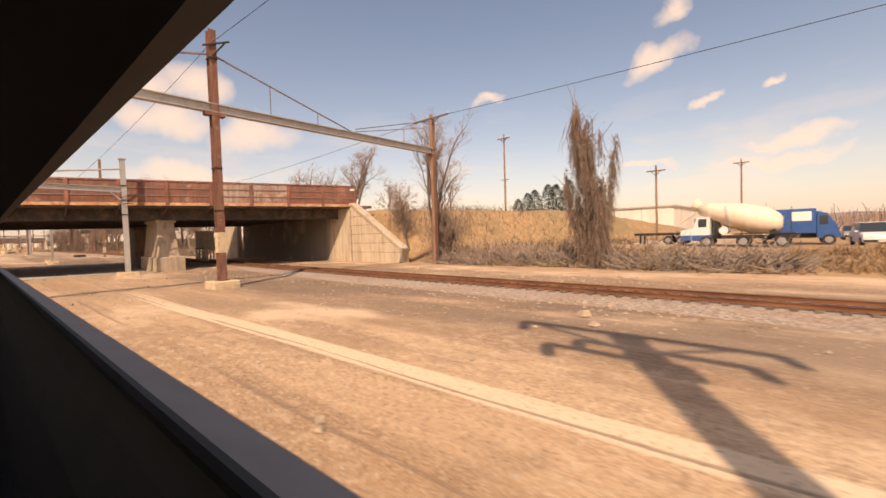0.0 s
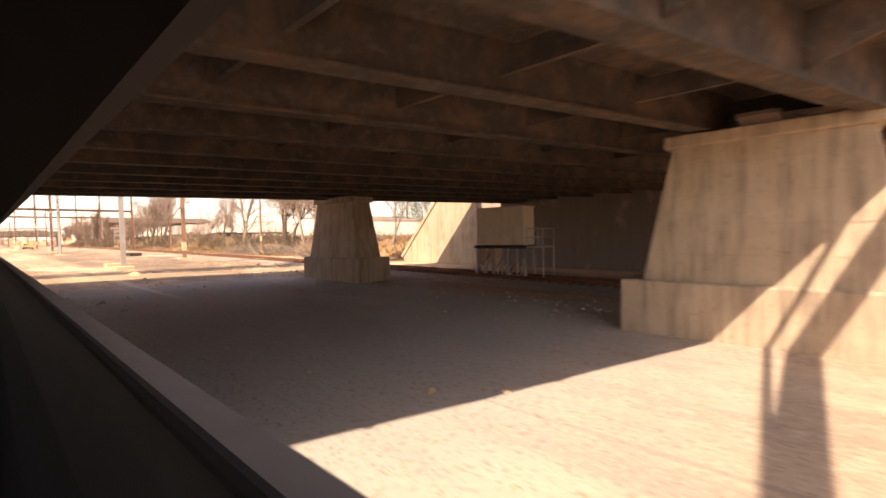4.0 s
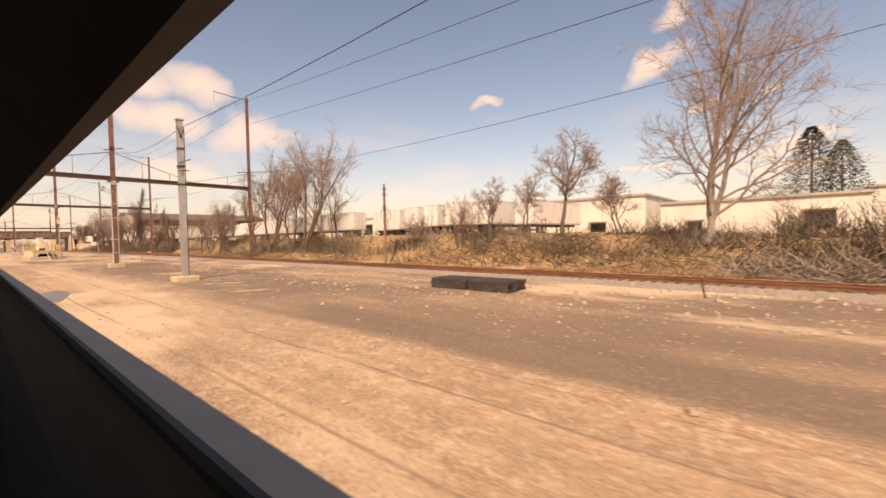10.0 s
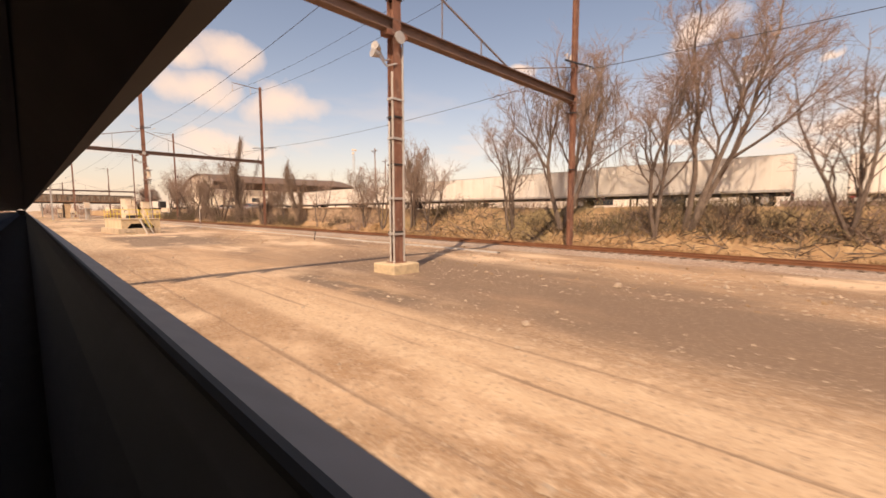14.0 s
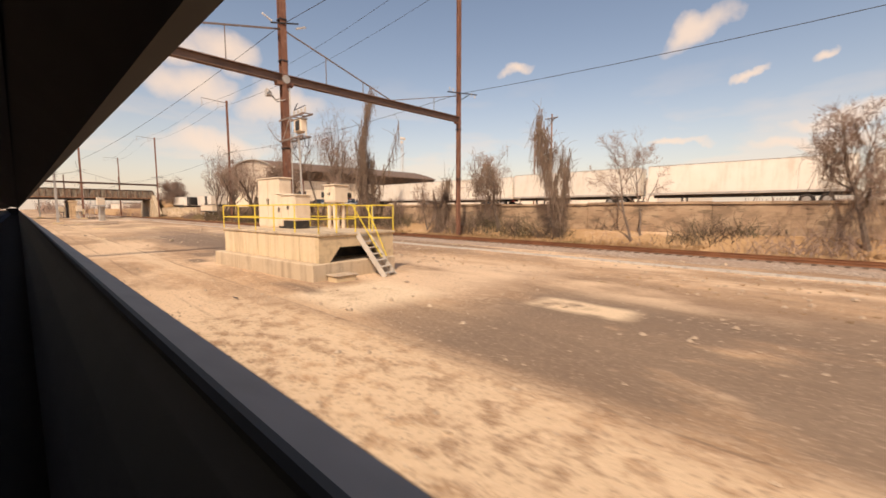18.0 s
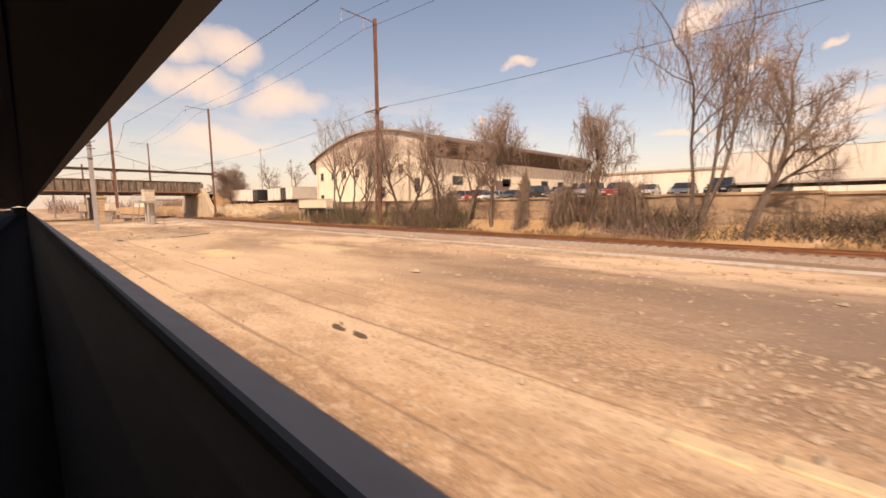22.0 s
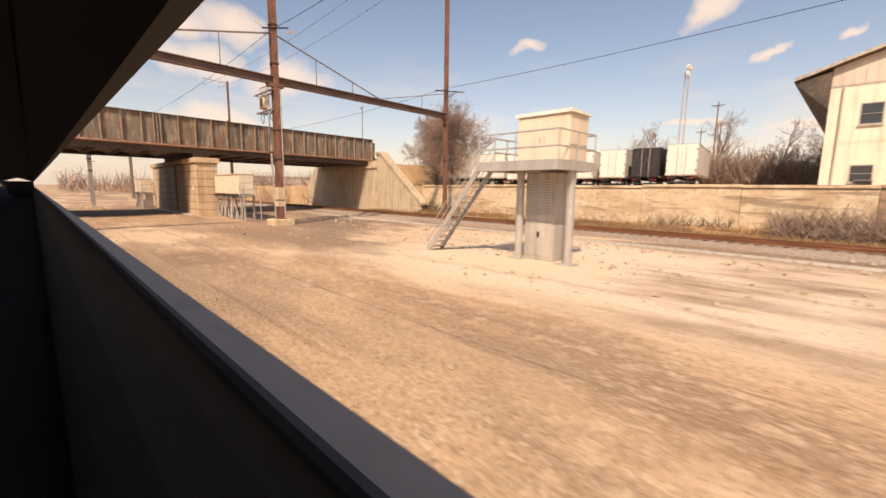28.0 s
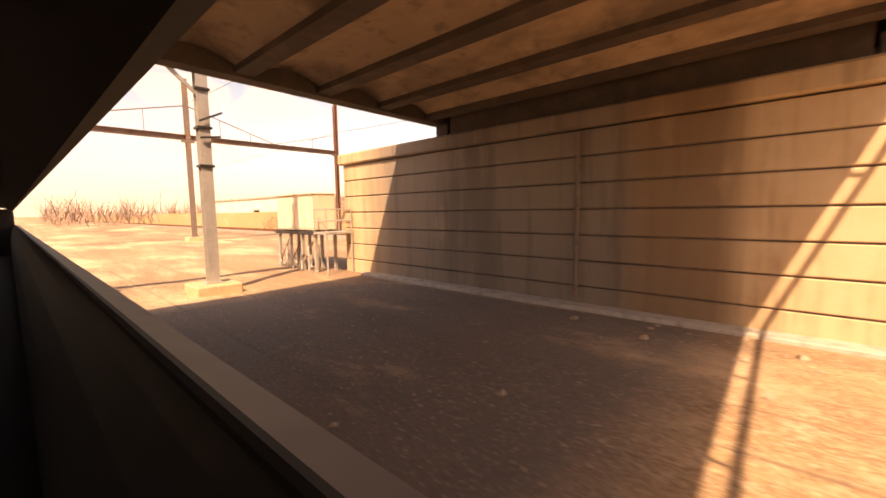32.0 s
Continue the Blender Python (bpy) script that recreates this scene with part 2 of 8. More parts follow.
def ground_material():
    """Trodden earth and cinders: streaks along the tracks, dark cinder patches, pale worn lanes, gravel grain; shade
    under the girder bridge painted dark.
    """
    m = material("yard_earth", (0.425, 0.25, 0.132), 0.95, 0, [
        ((0.53, 0.335, 0.19), (0.30, 0.025, 0.5), 0.50, 0.07, 0.8),
        ((0.33, 0.19, 0.10), (0.45, 0.04, 0.5), 0.53, 0.06, 0.75),
        ((0.58, 0.385, 0.225), (0.20, 0.035, 0.1), 0.53, 0.05, 0.75, ("X", 1.0, 2.0, 8.5, 10.5)),
        ((0.29, 0.172, 0.095), (0.9, 0.05, 0.1), 0.55, 0.03, 0.7, ("X", 1.0, 2.0, 12.0, 14.0)),
        ((0.25, 0.155, 0.092), (0.14, 0.035, 0.1), 0.55, 0.04, 0.75, ("X", 2.0, 3.0, 30.0, 33.0)),
        ((0.28, 0.165, 0.092), 0.5, 0.58, 0.04, 0.45),
        ((0.28, 0.17, 0.10), (2.4, 1.3, 1.9), 0.57, 0.05, 0.5, ("patchy", 0.16, 0.07, 0.45, 0.07)),
        ((0.66, 0.47, 0.31), (3.4, 2.0, 2.6), 0.56, 0.05, 0.65, ("patchy", 0.16, 0.07, 0.45, 0.07)),
        ((0.15, 0.092, 0.056), 9.0, 0.585, 0.04, 0.62, ("patchy", 0.21, 0.09, 0.43, 0.10)),
        ((0.74, 0.56, 0.38), 12.0, 0.585, 0.04, 0.7, ("patchy", 0.21, 0.09, 0.43, 0.10)),
        ((0.30, 0.185, 0.105), 24.0, 0.56, 0.05, 0.5),
        ((0.70, 0.52, 0.35), 27.0, 0.575, 0.05, 0.5),
        ((0.175, 0.118, 0.08), (0.085, 0.030, 0.1), 0.51, 0.05, 0.75, ("X", 9.0, 12.5, 26.0, 30.0)),
        ((0.24, 0.15, 0.092), (0.22, 0.10, 0.1), 0.52, 0.05, 0.65, ("X", 7.0, 11.0, 30.0, 33.0)),
        ((0.30, 0.18, 0.10), (0.16, 0.07, 0.1), 0.56, 0.05, 0.6),
        ((0.68, 0.48, 0.31), (0.12, 0.05, 0.1), 0.56, 0.04, 0.85),
        ((0.18, 0.117, 0.076), (0.16, 0.07, 0.1), 0.41, 0.08, 0.85, ("X", 7.6, 9.8, 17.5, 20.5), ("Y", 148.0, 158.0, 205.0, 222.0)),
        ((0.56, 0.40, 0.26), (0.5, 0.6, 0.5), 0.58, 0.05, 0.75, ("X", 9.2, 9.8, 12.6, 13.6), ("Y", 158.0, 161.0, 177.0, 181.0)),
        ((0.215, 0.15, 0.11), (0.16, 0.09, 0.1), 0.44, 0.03, 0.85, ("X", 8.0, 10.0, 17.0, 20.0), ("Y", 266.0, 272.0, 290.0, 304.0)),
        ((0.21, 0.135, 0.088), (0.25, 0.12, 0.1), 0.46, 0.06, 0.75, ("X", 13.0, 15.0, 24.0, 27.0), ("Y", 396.0, 402.0, 418.0, 424.0)),
        ((0.20, 0.13, 0.085), (0.16, 0.06, 0.1), 0.50, 0.05, 0.75, ("X", 9.0, 11.0, 20.0, 24.0), ("Y", 98.0, 106.0, 140.0, 150.0)),
        ((0.185, 0.122, 0.08), (0.14, 0.05, 0.1), 0.45, 0.05, 0.8, ("X", 9.5, 12.0, 22.0, 24.0), ("Y", -30.0, -20.0, 40.0, 52.0)),
        ((0.72, 0.54, 0.36), (1.2, 0.04, 0.5), 0.34, 0.10, 0.9, ("X", 5.75, 5.85, 6.5, 6.62), ("Y", -60.0, -50.0, 24.0, 34.0)),
        ((0.62, 0.44, 0.28), (0.4, 0.04, 0.5), 0.44, 0.10, 0.65, ("X", 4.6, 5.2, 7.0, 8.4), ("Y", 150.0, 160.0, 200.0, 215.0)), ((0.66, 0.48, 0.31), (0.5, 0.06, 0.5), 0.42, 0.10, 0.8, ("X", 5.0, 5.15, 5.8, 5.95), ("Y", 255.0, 268.0, 296.0, 310.0)),
        ((0.66, 0.47, 0.31), (0.3, 0.10, 0.5), 0.42, 0.08, 0.8, ("X", 9.5, 10.5, 18.0, 20.0), ("Y", 247.0, 250.0, 256.0, 262.0)),
        ((0.72, 0.55, 0.39), (0.4, 0.10, 0.5), 0.40, 0.08, 0.9, ("X", 8.5, 11.0, 21.0, 24.0), ("Y", 368.0, 373.0, 387.0, 392.0)),
        ((0.64, 0.45, 0.285), (0.10, 0.05, 0.5), 0.45, 0.07, 0.7, ("X", 4.0, 6.0, 18.0, 22.0), ("Y", 300.0, 312.0, 345.0, 360.0)),
        ((0.70, 0.52, 0.34), (1.6, 1.2, 0.5), 0.42, 0.12, 0.75, ("X", 5.6, 6.8, 10.5, 12.5), ("Y", 339.0, 341.0, 347.0, 350.5)),
        ((0.20, 0.13, 0.085), (1.5, 0.9, 0.5), 0.32, 0.08, 0.85, ("X", 5.45, 5.7, 5.95, 6.2), ("Y", 338.0, 338.8, 341.6, 342.8)),
        ((0.24, 0.155, 0.10), (0.9, 0.6, 0.5), 0.38, 0.10, 0.85, ("X", 6.1, 7.0, 9.6, 11.0), ("Y", 288.0, 289.5, 292.8, 294.2)),
        ((0.22, 0.145, 0.095), (0.9, 0.4, 0.5), 0.40, 0.10, 0.7, ("X", 14.5, 14.8, 15.3, 15.6), ("Y", 294.0, 295.5, 298.0, 299.5)),
        ((0.17, 0.115, 0.078), (0.9, 0.7, 0.5), 0.43, 0.05, 0.9, ("X", 8.0, 8.3, 9.2, 9.5), ("Y", 195.0, 198.0, 204.5, 206.0)),
        ((0.19, 0.12, 0.078), (0.5, 0.45, 0.5), 0.34, 0.08, 0.8, ("X", 7.7, 8.2, 9.4, 10.4), ("Y", 112.6, 113.4, 117.5, 119.5)),
        ((0.72, 0.55, 0.37), (0.7, 0.6, 0.5), 0.36, 0.10, 0.85, ("X", 6.0, 6.9, 10.0, 11.0), ("Y", 248.0, 249.5, 252.2, 253.0)),
        ((0.17, 0.11, 0.075), (0.8, 0.7, 0.5), 0.38, 0.08, 0.85, ("X", 6.8, 7.1, 7.5, 7.9), ("Y", 251.6, 252.6, 254.6, 255.6)),
        ((0.22, 0.14, 0.088), (2.0, 0.12, 0.5), 0.46, 0.05, 0.75, ("X", 5.93, 5.97, 6.01, 6.06)),
        ((0.24, 0.15, 0.095), (2.0, 0.10, 0.5), 0.48, 0.05, 0.7, ("X", 3.54, 3.58, 3.64, 3.70)),
        ((0.25, 0.16, 0.10), (2.0, 0.10, 0.5), 0.52, 0.05, 0.6, ("X", 7.34, 7.38, 7.42, 7.47)),
        ((0.185, 0.122, 0.08), (0.30, 0.10, 0.1), 0.38, 0.06, 0.9, ("X", 7.9, 8.5, 10.4, 11.6), ("Y", 117.0, 120.0, 150.0, 158.0)),
        ((0.17, 0.115, 0.078), (0.28, 0.13, 0.1), 0.43, 0.05, 0.85, ("X", 5.6, 6.6, 12.5, 15.0), ("Y", 224.0, 230.0, 245.0, 249.0)),
        ((0.70, 0.52, 0.34), (0.8, 0.7, 0.5), 0.40, 0.08, 0.9, ("X", 10.9, 11.3, 12.3, 12.7), ("Y", 242.4, 243.0, 245.4, 246.0)),
        ((0.66, 0.48, 0.31), (2.4, 1.6, 0.5), 0.47, 0.06, 0.8, ("X", 0.0, 1.0, 5.0, 6.4), ("Y", 224.0, 230.0, 250.0, 256.0)),
        ((0.165, 0.112, 0.078), (0.25, 0.12, 0.1), 0.40, 0.05, 0.85, ("X", 9.6, 10.8, 14.0, 15.5), ("Y", 268.0, 272.0, 286.0, 290.0)),
        ((0.72, 0.52, 0.27), (0.6, 0.5, 0.5), 0.36, 0.08, 0.9, ("X", 7.6, 8.1, 9.2, 9.8), ("Y", 318.6, 319.6, 323.4, 324.6)),
        ((0.70, 0.51, 0.30), (0.5, 0.3, 0.5), 0.42, 0.08, 0.8, ("X", 12.6, 13.4, 15.4, 16.6), ("Y", 315.0, 317.0, 324.0, 327.0)),
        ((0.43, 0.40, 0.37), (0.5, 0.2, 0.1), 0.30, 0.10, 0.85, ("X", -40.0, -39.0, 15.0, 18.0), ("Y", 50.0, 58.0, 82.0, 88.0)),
        # ground colour darkened to deepen the shade under the girder bridge
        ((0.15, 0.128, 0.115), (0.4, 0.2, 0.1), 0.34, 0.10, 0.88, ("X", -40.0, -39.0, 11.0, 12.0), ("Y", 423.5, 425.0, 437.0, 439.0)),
        ((0.66, 0.58, 0.50), (1.2, 0.04, 0.5), 0.40, 0.12, 0.8, ("X", 6.3, 6.4, 6.8, 6.9), ("Y", 76.0, 80.0, 88.0, 94.0)),
        ((0.36, 0.215, 0.10), (0.5, 0.4, 0.5), 0.35, 0.10, 0.9, ("X", 31.0, 32.4, 300.0, 301.0)),
        ((0.60, 0.49, 0.37), (0.10, 0.08, 0.3), 0.40, 0.08, 0.85, ("X", 40.0, 46.0, 100.0, 110.0), ("Y", 4.0, 12.0, 48.0, 58.0)),
        ((0.185, 0.125, 0.085), (0.20, 0.09, 0.1), 0.38, 0.06, 0.88, ("X", 8.6, 10.0, 15.5, 17.0), ("Y", 268.0, 272.0, 287.0, 294.0)),
        ((0.19, 0.125, 0.082), (0.5, 0.4, 0.1), 0.40, 0.06, 0.85, ("X", 7.6, 8.0, 9.4, 10.0), ("Y", 267.0, 268.2, 270.6, 271.8)),
        ((0.17, 0.115, 0.078), (0.8, 0.8, 0.1), 0.36, 0.07, 0.9, ("X", 6.6, 6.9, 7.4, 7.8), ("Y", 264.6, 265.2, 266.4, 267.0)),
        ((0.27, 0.175, 0.105), (0.4, 0.3, 0.1), 0.42, 0.06, 0.8, ("X", 8.0, 9.5, 12.5, 14.0), ("Y", 392.0, 395.0, 403.0, 407.0)),
        ((0.25, 0.155, 0.09), (0.6, 0.5, 0.1), 0.40, 0.06, 0.85, ("X", 3.4, 3.9, 5.2, 5.8), ("Y", 390.0, 391.0, 393.6, 394.6)),
        ((0.64, 0.46, 0.28), (0.4, 0.05, 0.1), 0.36, 0.08, 0.85, ("X", 6.1, 6.25, 6.75, 6.95), ("Y", 322.0, 326.0, 338.0, 340.0)),
        ((0.13, 0.085, 0.058), 10.0, 0.60, 0.04, 0.5),
        ((0.62, 0.47, 0.33), 15.0, 0.615, 0.04, 0.55),
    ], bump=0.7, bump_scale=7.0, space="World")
    return m


def streaked(name, base, dark, light, rough=0.8, vertical=True, bump=0.1):
    """Paint or concrete with runs of dirt down its face."""
    s = (3.0, 3.0, 0.22) if vertical else (0.3, 0.3, 2.0)
    return material(name, base, rough, 0, [
        (dark, s, 0.56, 0.10, 0.65), (light, 0.7, 0.58, 0.12, 0.5), (dark, 6.0, 0.64, 0.06, 0.35)], bump=bump, bump_scale=18.0, space="World")


M = {}
M["earth"] = ground_material()
M["ballast"] = material("ballast_stone", (0.33, 0.245, 0.185), 0.95, 0, [
    ((0.50, 0.40, 0.31), 7.0, 0.53, 0.05, 0.8), ((0.13, 0.10, 0.08), 10.0, 0.56, 0.04, 0.8), ((0.30, 0.17, 0.10), (0.8, 0.2, 1), 0.55, 0.1, 0.5)], bump=0.8, bump_scale=14, space="World")
M["puddle"] = material("muddy_water", (0.13, 0.098, 0.07), 0.28, 0, [((0.21, 0.155, 0.105), 0.8, 0.52, 0.2, 0.7)], bump=0.02, bump_scale=6.0)
# near-black colour of the lumps that stand for insulator shadows
M["soil"] = material("insulator_shadow_dark", (0.085, 0.062, 0.045), 0.95, 0, [((0.16, 0.11, 0.075), 14.0, 0.55, 0.08, 0.6)], bump=0.6, bump_scale=30)
M["stone"] = material("loose_stone", (0.36, 0.265, 0.185), 0.95, 0, [((0.52, 0.41, 0.30), 9.0, 0.5, 0.1, 0.6)], bump=0.3, bump_scale=20)
M["rail"] = material("rusty_rail", (0.16, 0.065, 0.032), 0.7, 0.3, [((0.30, 0.13, 0.06), (4, 0.6, 4), 0.5, 0.12, 0.7)], bump=0.1, space="World")
M["tie"] = material("weathered_tie", (0.12, 0.08, 0.055), 0.95, 0, [((0.26, 0.19, 0.14), (3, 1, 3), 0.52, 0.1, 0.7)], bump=0.4, space="World")
M["tartie"] = material("tarred_old_sleeper", (0.045, 0.034, 0.027), 0.9, 0, [((0.10, 0.075, 0.055), (3, 1, 3), 0.55, 0.1, 0.7)], bump=0.5, bump_scale=20, space="World")
M["rust"] = material("rusted_steel", (0.20, 0.088, 0.056), 0.75, 0.15, [
    ((0.29, 0.145, 0.095), (2.5, 2.5, 0.5), 0.5, 0.12, 0.8), ((0.11, 0.058, 0.045), (4, 4, 0.7), 0.55, 0.07, 0.7), ((0.36, 0.25, 0.19), 3.0, 0.63, 0.05, 0.5)], bump=0.2, bump_scale=12, space="World")
M["rustgrey"] = material("weathered_grey_steel", (0.20, 0.16, 0.14), 0.7, 0.2, [
    ((0.30, 0.18, 0.12), (2.5, 2.5, 0.5), 0.55, 0.1, 0.7), ((0.10, 0.085, 0.08), 5.0, 0.58, 0.07, 0.6)], bump=0.15, bump_scale=12, space="World")
M["portalsteel"] = material("brown_portal_steel", (0.155, 0.095, 0.072), 0.75, 0.15, [
    ((0.23, 0.145, 0.11), (0.5, 2.5, 2.5), 0.5, 0.12, 0.8), ((0.10, 0.07, 0.06), (0.8, 4, 4), 0.57, 0.07, 0.7)], bump=0.2, bump_scale=12, space="World")
M["galv"] = material("galvanised_steel", (0.50, 0.46, 0.42), 0.5, 0.35, [((0.36, 0.33, 0.30), (1.5, 1.5, 0.5), 0.52, 0.12, 0.7), ((0.62, 0.57, 0.5), 5.0, 0.6, 0.08, 0.5)], bump=0.05, space="World")
M["conc"] = streaked("weathered_concrete", (0.52, 0.405, 0.28), (0.25, 0.18, 0.12), (0.62, 0.51, 0.38))
M["pierconc"] = material("soot_and_shade_pier_concrete", (0.55, 0.385, 0.235), 0.85, 0, [
    ((0.30, 0.20, 0.12), (3.0, 3.0, 0.22), 0.56, 0.10, 0.6), ((0.64, 0.50, 0.34), 0.7, 0.58, 0.12, 0.5),
    # these dark tones paint the bridge's shade together with soot
    ((0.23, 0.185, 0.15), (0.25, 0.25, 0.12), 0.28, 0.08, 0.9, ("Y", 426.0, 427.0, 437.0, 439.0)), ((0.13, 0.10, 0.08), (0.9, 0.9, 0.08), 0.55, 0.06, 0.6, ("Y", 426.0, 427.0, 437.0, 439.0)), ((0.20, 0.12, 0.07), (0.5, 0.5, 0.15), 0.32, 0.10, 0.85, ("Y", 423.9, 424.6, 426.2, 427.2))], bump=0.12, bump_scale=18.0, space="World")
M["abutshade"] = material("deck_shaded_abutment_concrete", (0.52, 0.405, 0.28), 0.85, 0, [
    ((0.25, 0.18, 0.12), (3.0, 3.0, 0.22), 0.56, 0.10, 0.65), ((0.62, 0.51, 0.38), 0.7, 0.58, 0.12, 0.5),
    # dark tone along the deck's width paints the bridge's shade on the wall
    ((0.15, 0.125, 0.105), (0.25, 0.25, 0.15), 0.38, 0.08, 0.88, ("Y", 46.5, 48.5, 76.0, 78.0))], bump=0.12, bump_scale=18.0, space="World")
M["retconc"] = material("cracked_pale_concrete", (0.60, 0.45, 0.29), 0.9, 0, [
    ((0.42, 0.29, 0.175), (0.35, 0.35, 0.9), 0.52, 0.08, 0.7), ((0.70, 0.57, 0.41), (0.5, 0.5, 0.8), 0.55, 0.08, 0.7), ((0.22, 0.15, 0.10), (0.6, 0.25, 3.0), 0.60, 0.03, 0.7), ((0.30, 0.20, 0.12), 2.5, 0.60, 0.05, 0.5)], bump=0.25, bump_scale=9.0, space="World")
M["concold"] = streaked("stained_old_concrete", (0.43, 0.33, 0.235), (0.16, 0.12, 0.09), (0.56, 0.45, 0.33))
M["concgrey"] = streaked("grey_concrete", (0.45, 0.40, 0.345), (0.24, 0.2, 0.165), (0.56, 0.5, 0.43))
M["block"] = material("pale_concrete_footing", (0.58, 0.44, 0.27), 0.9, 0, [((0.36, 0.27, 0.18), 3.0, 0.56, 0.09, 0.6)], bump=0.2, space="World")
M["panelcream"] = streaked("cream_precast_panel", (0.66, 0.51, 0.33), (0.44, 0.32, 0.20), (0.72, 0.58, 0.40))
M["deck"] = material("dark_bridge_steel", (0.075, 0.06, 0.052), 0.8, 0.1, [((0.20, 0.12, 0.08), (1.2, 1.2, 1.2), 0.55, 0.1, 0.7), ((0.15, 0.135, 0.12), 4.0, 0.6, 0.08, 0.6)], bump=0.2, space="World")
M["parapet"] = material("rust_red_parapet_paint", (0.205, 0.078, 0.05), 0.7, 0.05, [
    ((0.30, 0.135, 0.085), (0.6, 0.6, 0.8), 0.53, 0.08, 0.7), ((0.11, 0.055, 0.042), (3.0, 3.0, 0.3), 0.56, 0.07, 0.65), ((0.40, 0.24, 0.15), (0.5, 0.5, 0.5), 0.63, 0.03, 0.6)], bump=0.1, random_tone=0.2, space="World")
M["parapetpale"] = material("faded_grey_parapet_paint", (0.36, 0.26, 0.20), 0.7, 0.05, [
    ((0.26, 0.12, 0.08), (0.7, 0.7, 0.6), 0.52, 0.06, 0.8), ((0.46, 0.36, 0.29), 1.5, 0.58, 0.06, 0.6), ((0.14, 0.08, 0.06), (3.0, 3.0, 0.3), 0.58, 0.06, 0.6)], bump=0.1, space="World")
M["girder"] = material("peeling_girder_paint", (0.23, 0.19, 0.14), 0.75, 0.1, [
    ((0.25, 0.13, 0.075), (1.3, 1.3, 0.6), 0.53, 0.07, 0.75), ((0.38, 0.32, 0.235), (1.8, 1.8, 0.6), 0.56, 0.06, 0.75), ((0.085, 0.07, 0.058), (2.5, 2.5, 0.3), 0.56, 0.06, 0.75), ((0.24, 0.125, 0.07), 3.5, 0.62, 0.05, 0.6)], bump=0.25, space="World")
M["soffit"] = material("sooty_concrete_soffit", (0.50, 0.36, 0.24), 0.9, 0, [((0.16, 0.12, 0.09), (0.30, 0.18, 0.4), 0.54, 0.06, 0.85), ((0.60, 0.44, 0.29), 1.2, 0.60, 0.08, 0.6), ((0.20, 0.15, 0.11), 2.0, 0.62, 0.05, 0.6)], bump=0.3, space="World")
M["orange"] = material("orange_bridge_paint", (0.64, 0.165, 0.055), 0.55, 0, [((0.72, 0.26, 0.11), (0.5, 0.5, 1), 0.53, 0.12, 0.6), ((0.35, 0.09, 0.04), 3.0, 0.62, 0.07, 0.5)], bump=0.05, random_tone=0.08, space="World")
M["pipe"] = material("pale_pipe_lagging", (0.55, 0.50, 0.44), 0.6, 0.1, [((0.36, 0.30, 0.24), (1, 1, 2), 0.55, 0.1, 0.6)], space="World")
M["yellow"] = material("yellow_safety_paint", (0.74, 0.56, 0.055), 0.5, 0, [((0.6, 0.44, 0.1), 6.0, 0.6, 0.1, 0.6)], bump=0.03)
M["cream"] = material("cream_equipment_paint", (0.72, 0.58, 0.43), 0.55, 0, [((0.55, 0.42, 0.30), (2, 2, 0.5), 0.58, 0.1, 0.6), ((0.78, 0.66, 0.52), 1.2, 0.55, 0.1, 0.5)], bump=0.03)
M["white"] = material("off_white_trailer_skin", (0.76, 0.69, 0.60), 0.5, 0.05, [((0.55, 0.45, 0.35), (1.4, 1.4, 0.3), 0.60, 0.1, 0.6), ((0.80, 0.75, 0.68), 0.5, 0.5, 0.1, 0.5)], bump=0.03, random_tone=0.06)
M["dark"] = material("black_painted_metal", (0.03, 0.028, 0.027), 0.5, 0.2, [((0.09, 0.07, 0.06), 3.0, 0.56, 0.1, 0.6)], bump=0.05)
M["rubber"] = material("tyre_rubber", (0.025, 0.023, 0.022), 0.85, 0, [((0.09, 0.075, 0.06), 5.0, 0.55, 0.12, 0.6)], bump=0.1)
M["chrome"] = material("dull_wheel_metal", (0.5, 0.47, 0.44), 0.4, 0.7, [((0.3, 0.26, 0.22), 8.0, 0.55, 0.1, 0.6)], bump=0.0)
M["wood"] = material("weathered_pole_wood", (0.23, 0.125, 0.075), 0.9, 0, [((0.34, 0.20, 0.12), (7, 7, 0.5), 0.5, 0.1, 0.8), ((0.11, 0.065, 0.045), (9, 9, 0.4), 0.58, 0.06, 0.7)], bump=0.4, bump_scale=16, space="World")
M["bark"] = material("grey_brown_bark", (0.125, 0.088, 0.066), 0.95, 0, [((0.22, 0.165, 0.128), (5, 5, 1.2), 0.54, 0.1, 0.7), ((0.09, 0.065, 0.05), 7.0, 0.57, 0.07, 0.7)], bump=0.5, bump_scale=14)
M["barkpale"] = material("pale_bark", (0.27, 0.205, 0.158), 0.95, 0, [((0.38, 0.31, 0.245), (5, 5, 1.2), 0.52, 0.1, 0.75), ((0.15, 0.11, 0.085), 5.0, 0.58, 0.07, 0.7)], bump=0.4, bump_scale=14)
M["twig"] = material("bare_twigs", (0.25, 0.165, 0.125), 0.95, 0, [((0.35, 0.255, 0.20), 1.4, 0.5, 0.12, 0.7)], bump=0)
M["vine"] = material("dry_hanging_vine", (0.165, 0.108, 0.078), 0.95, 0, [((0.26, 0.18, 0.13), 1.6, 0.52, 0.12, 0.7), ((0.10, 0.09, 0.065), 2.5, 0.58, 0.08, 0.6)], bump=0)
M["needle"] = material("dark_conifer_needles", (0.045, 0.060, 0.030), 0.9, 0, [((0.10, 0.105, 0.055), 2.0, 0.52, 0.12, 0.7)], bump=0)
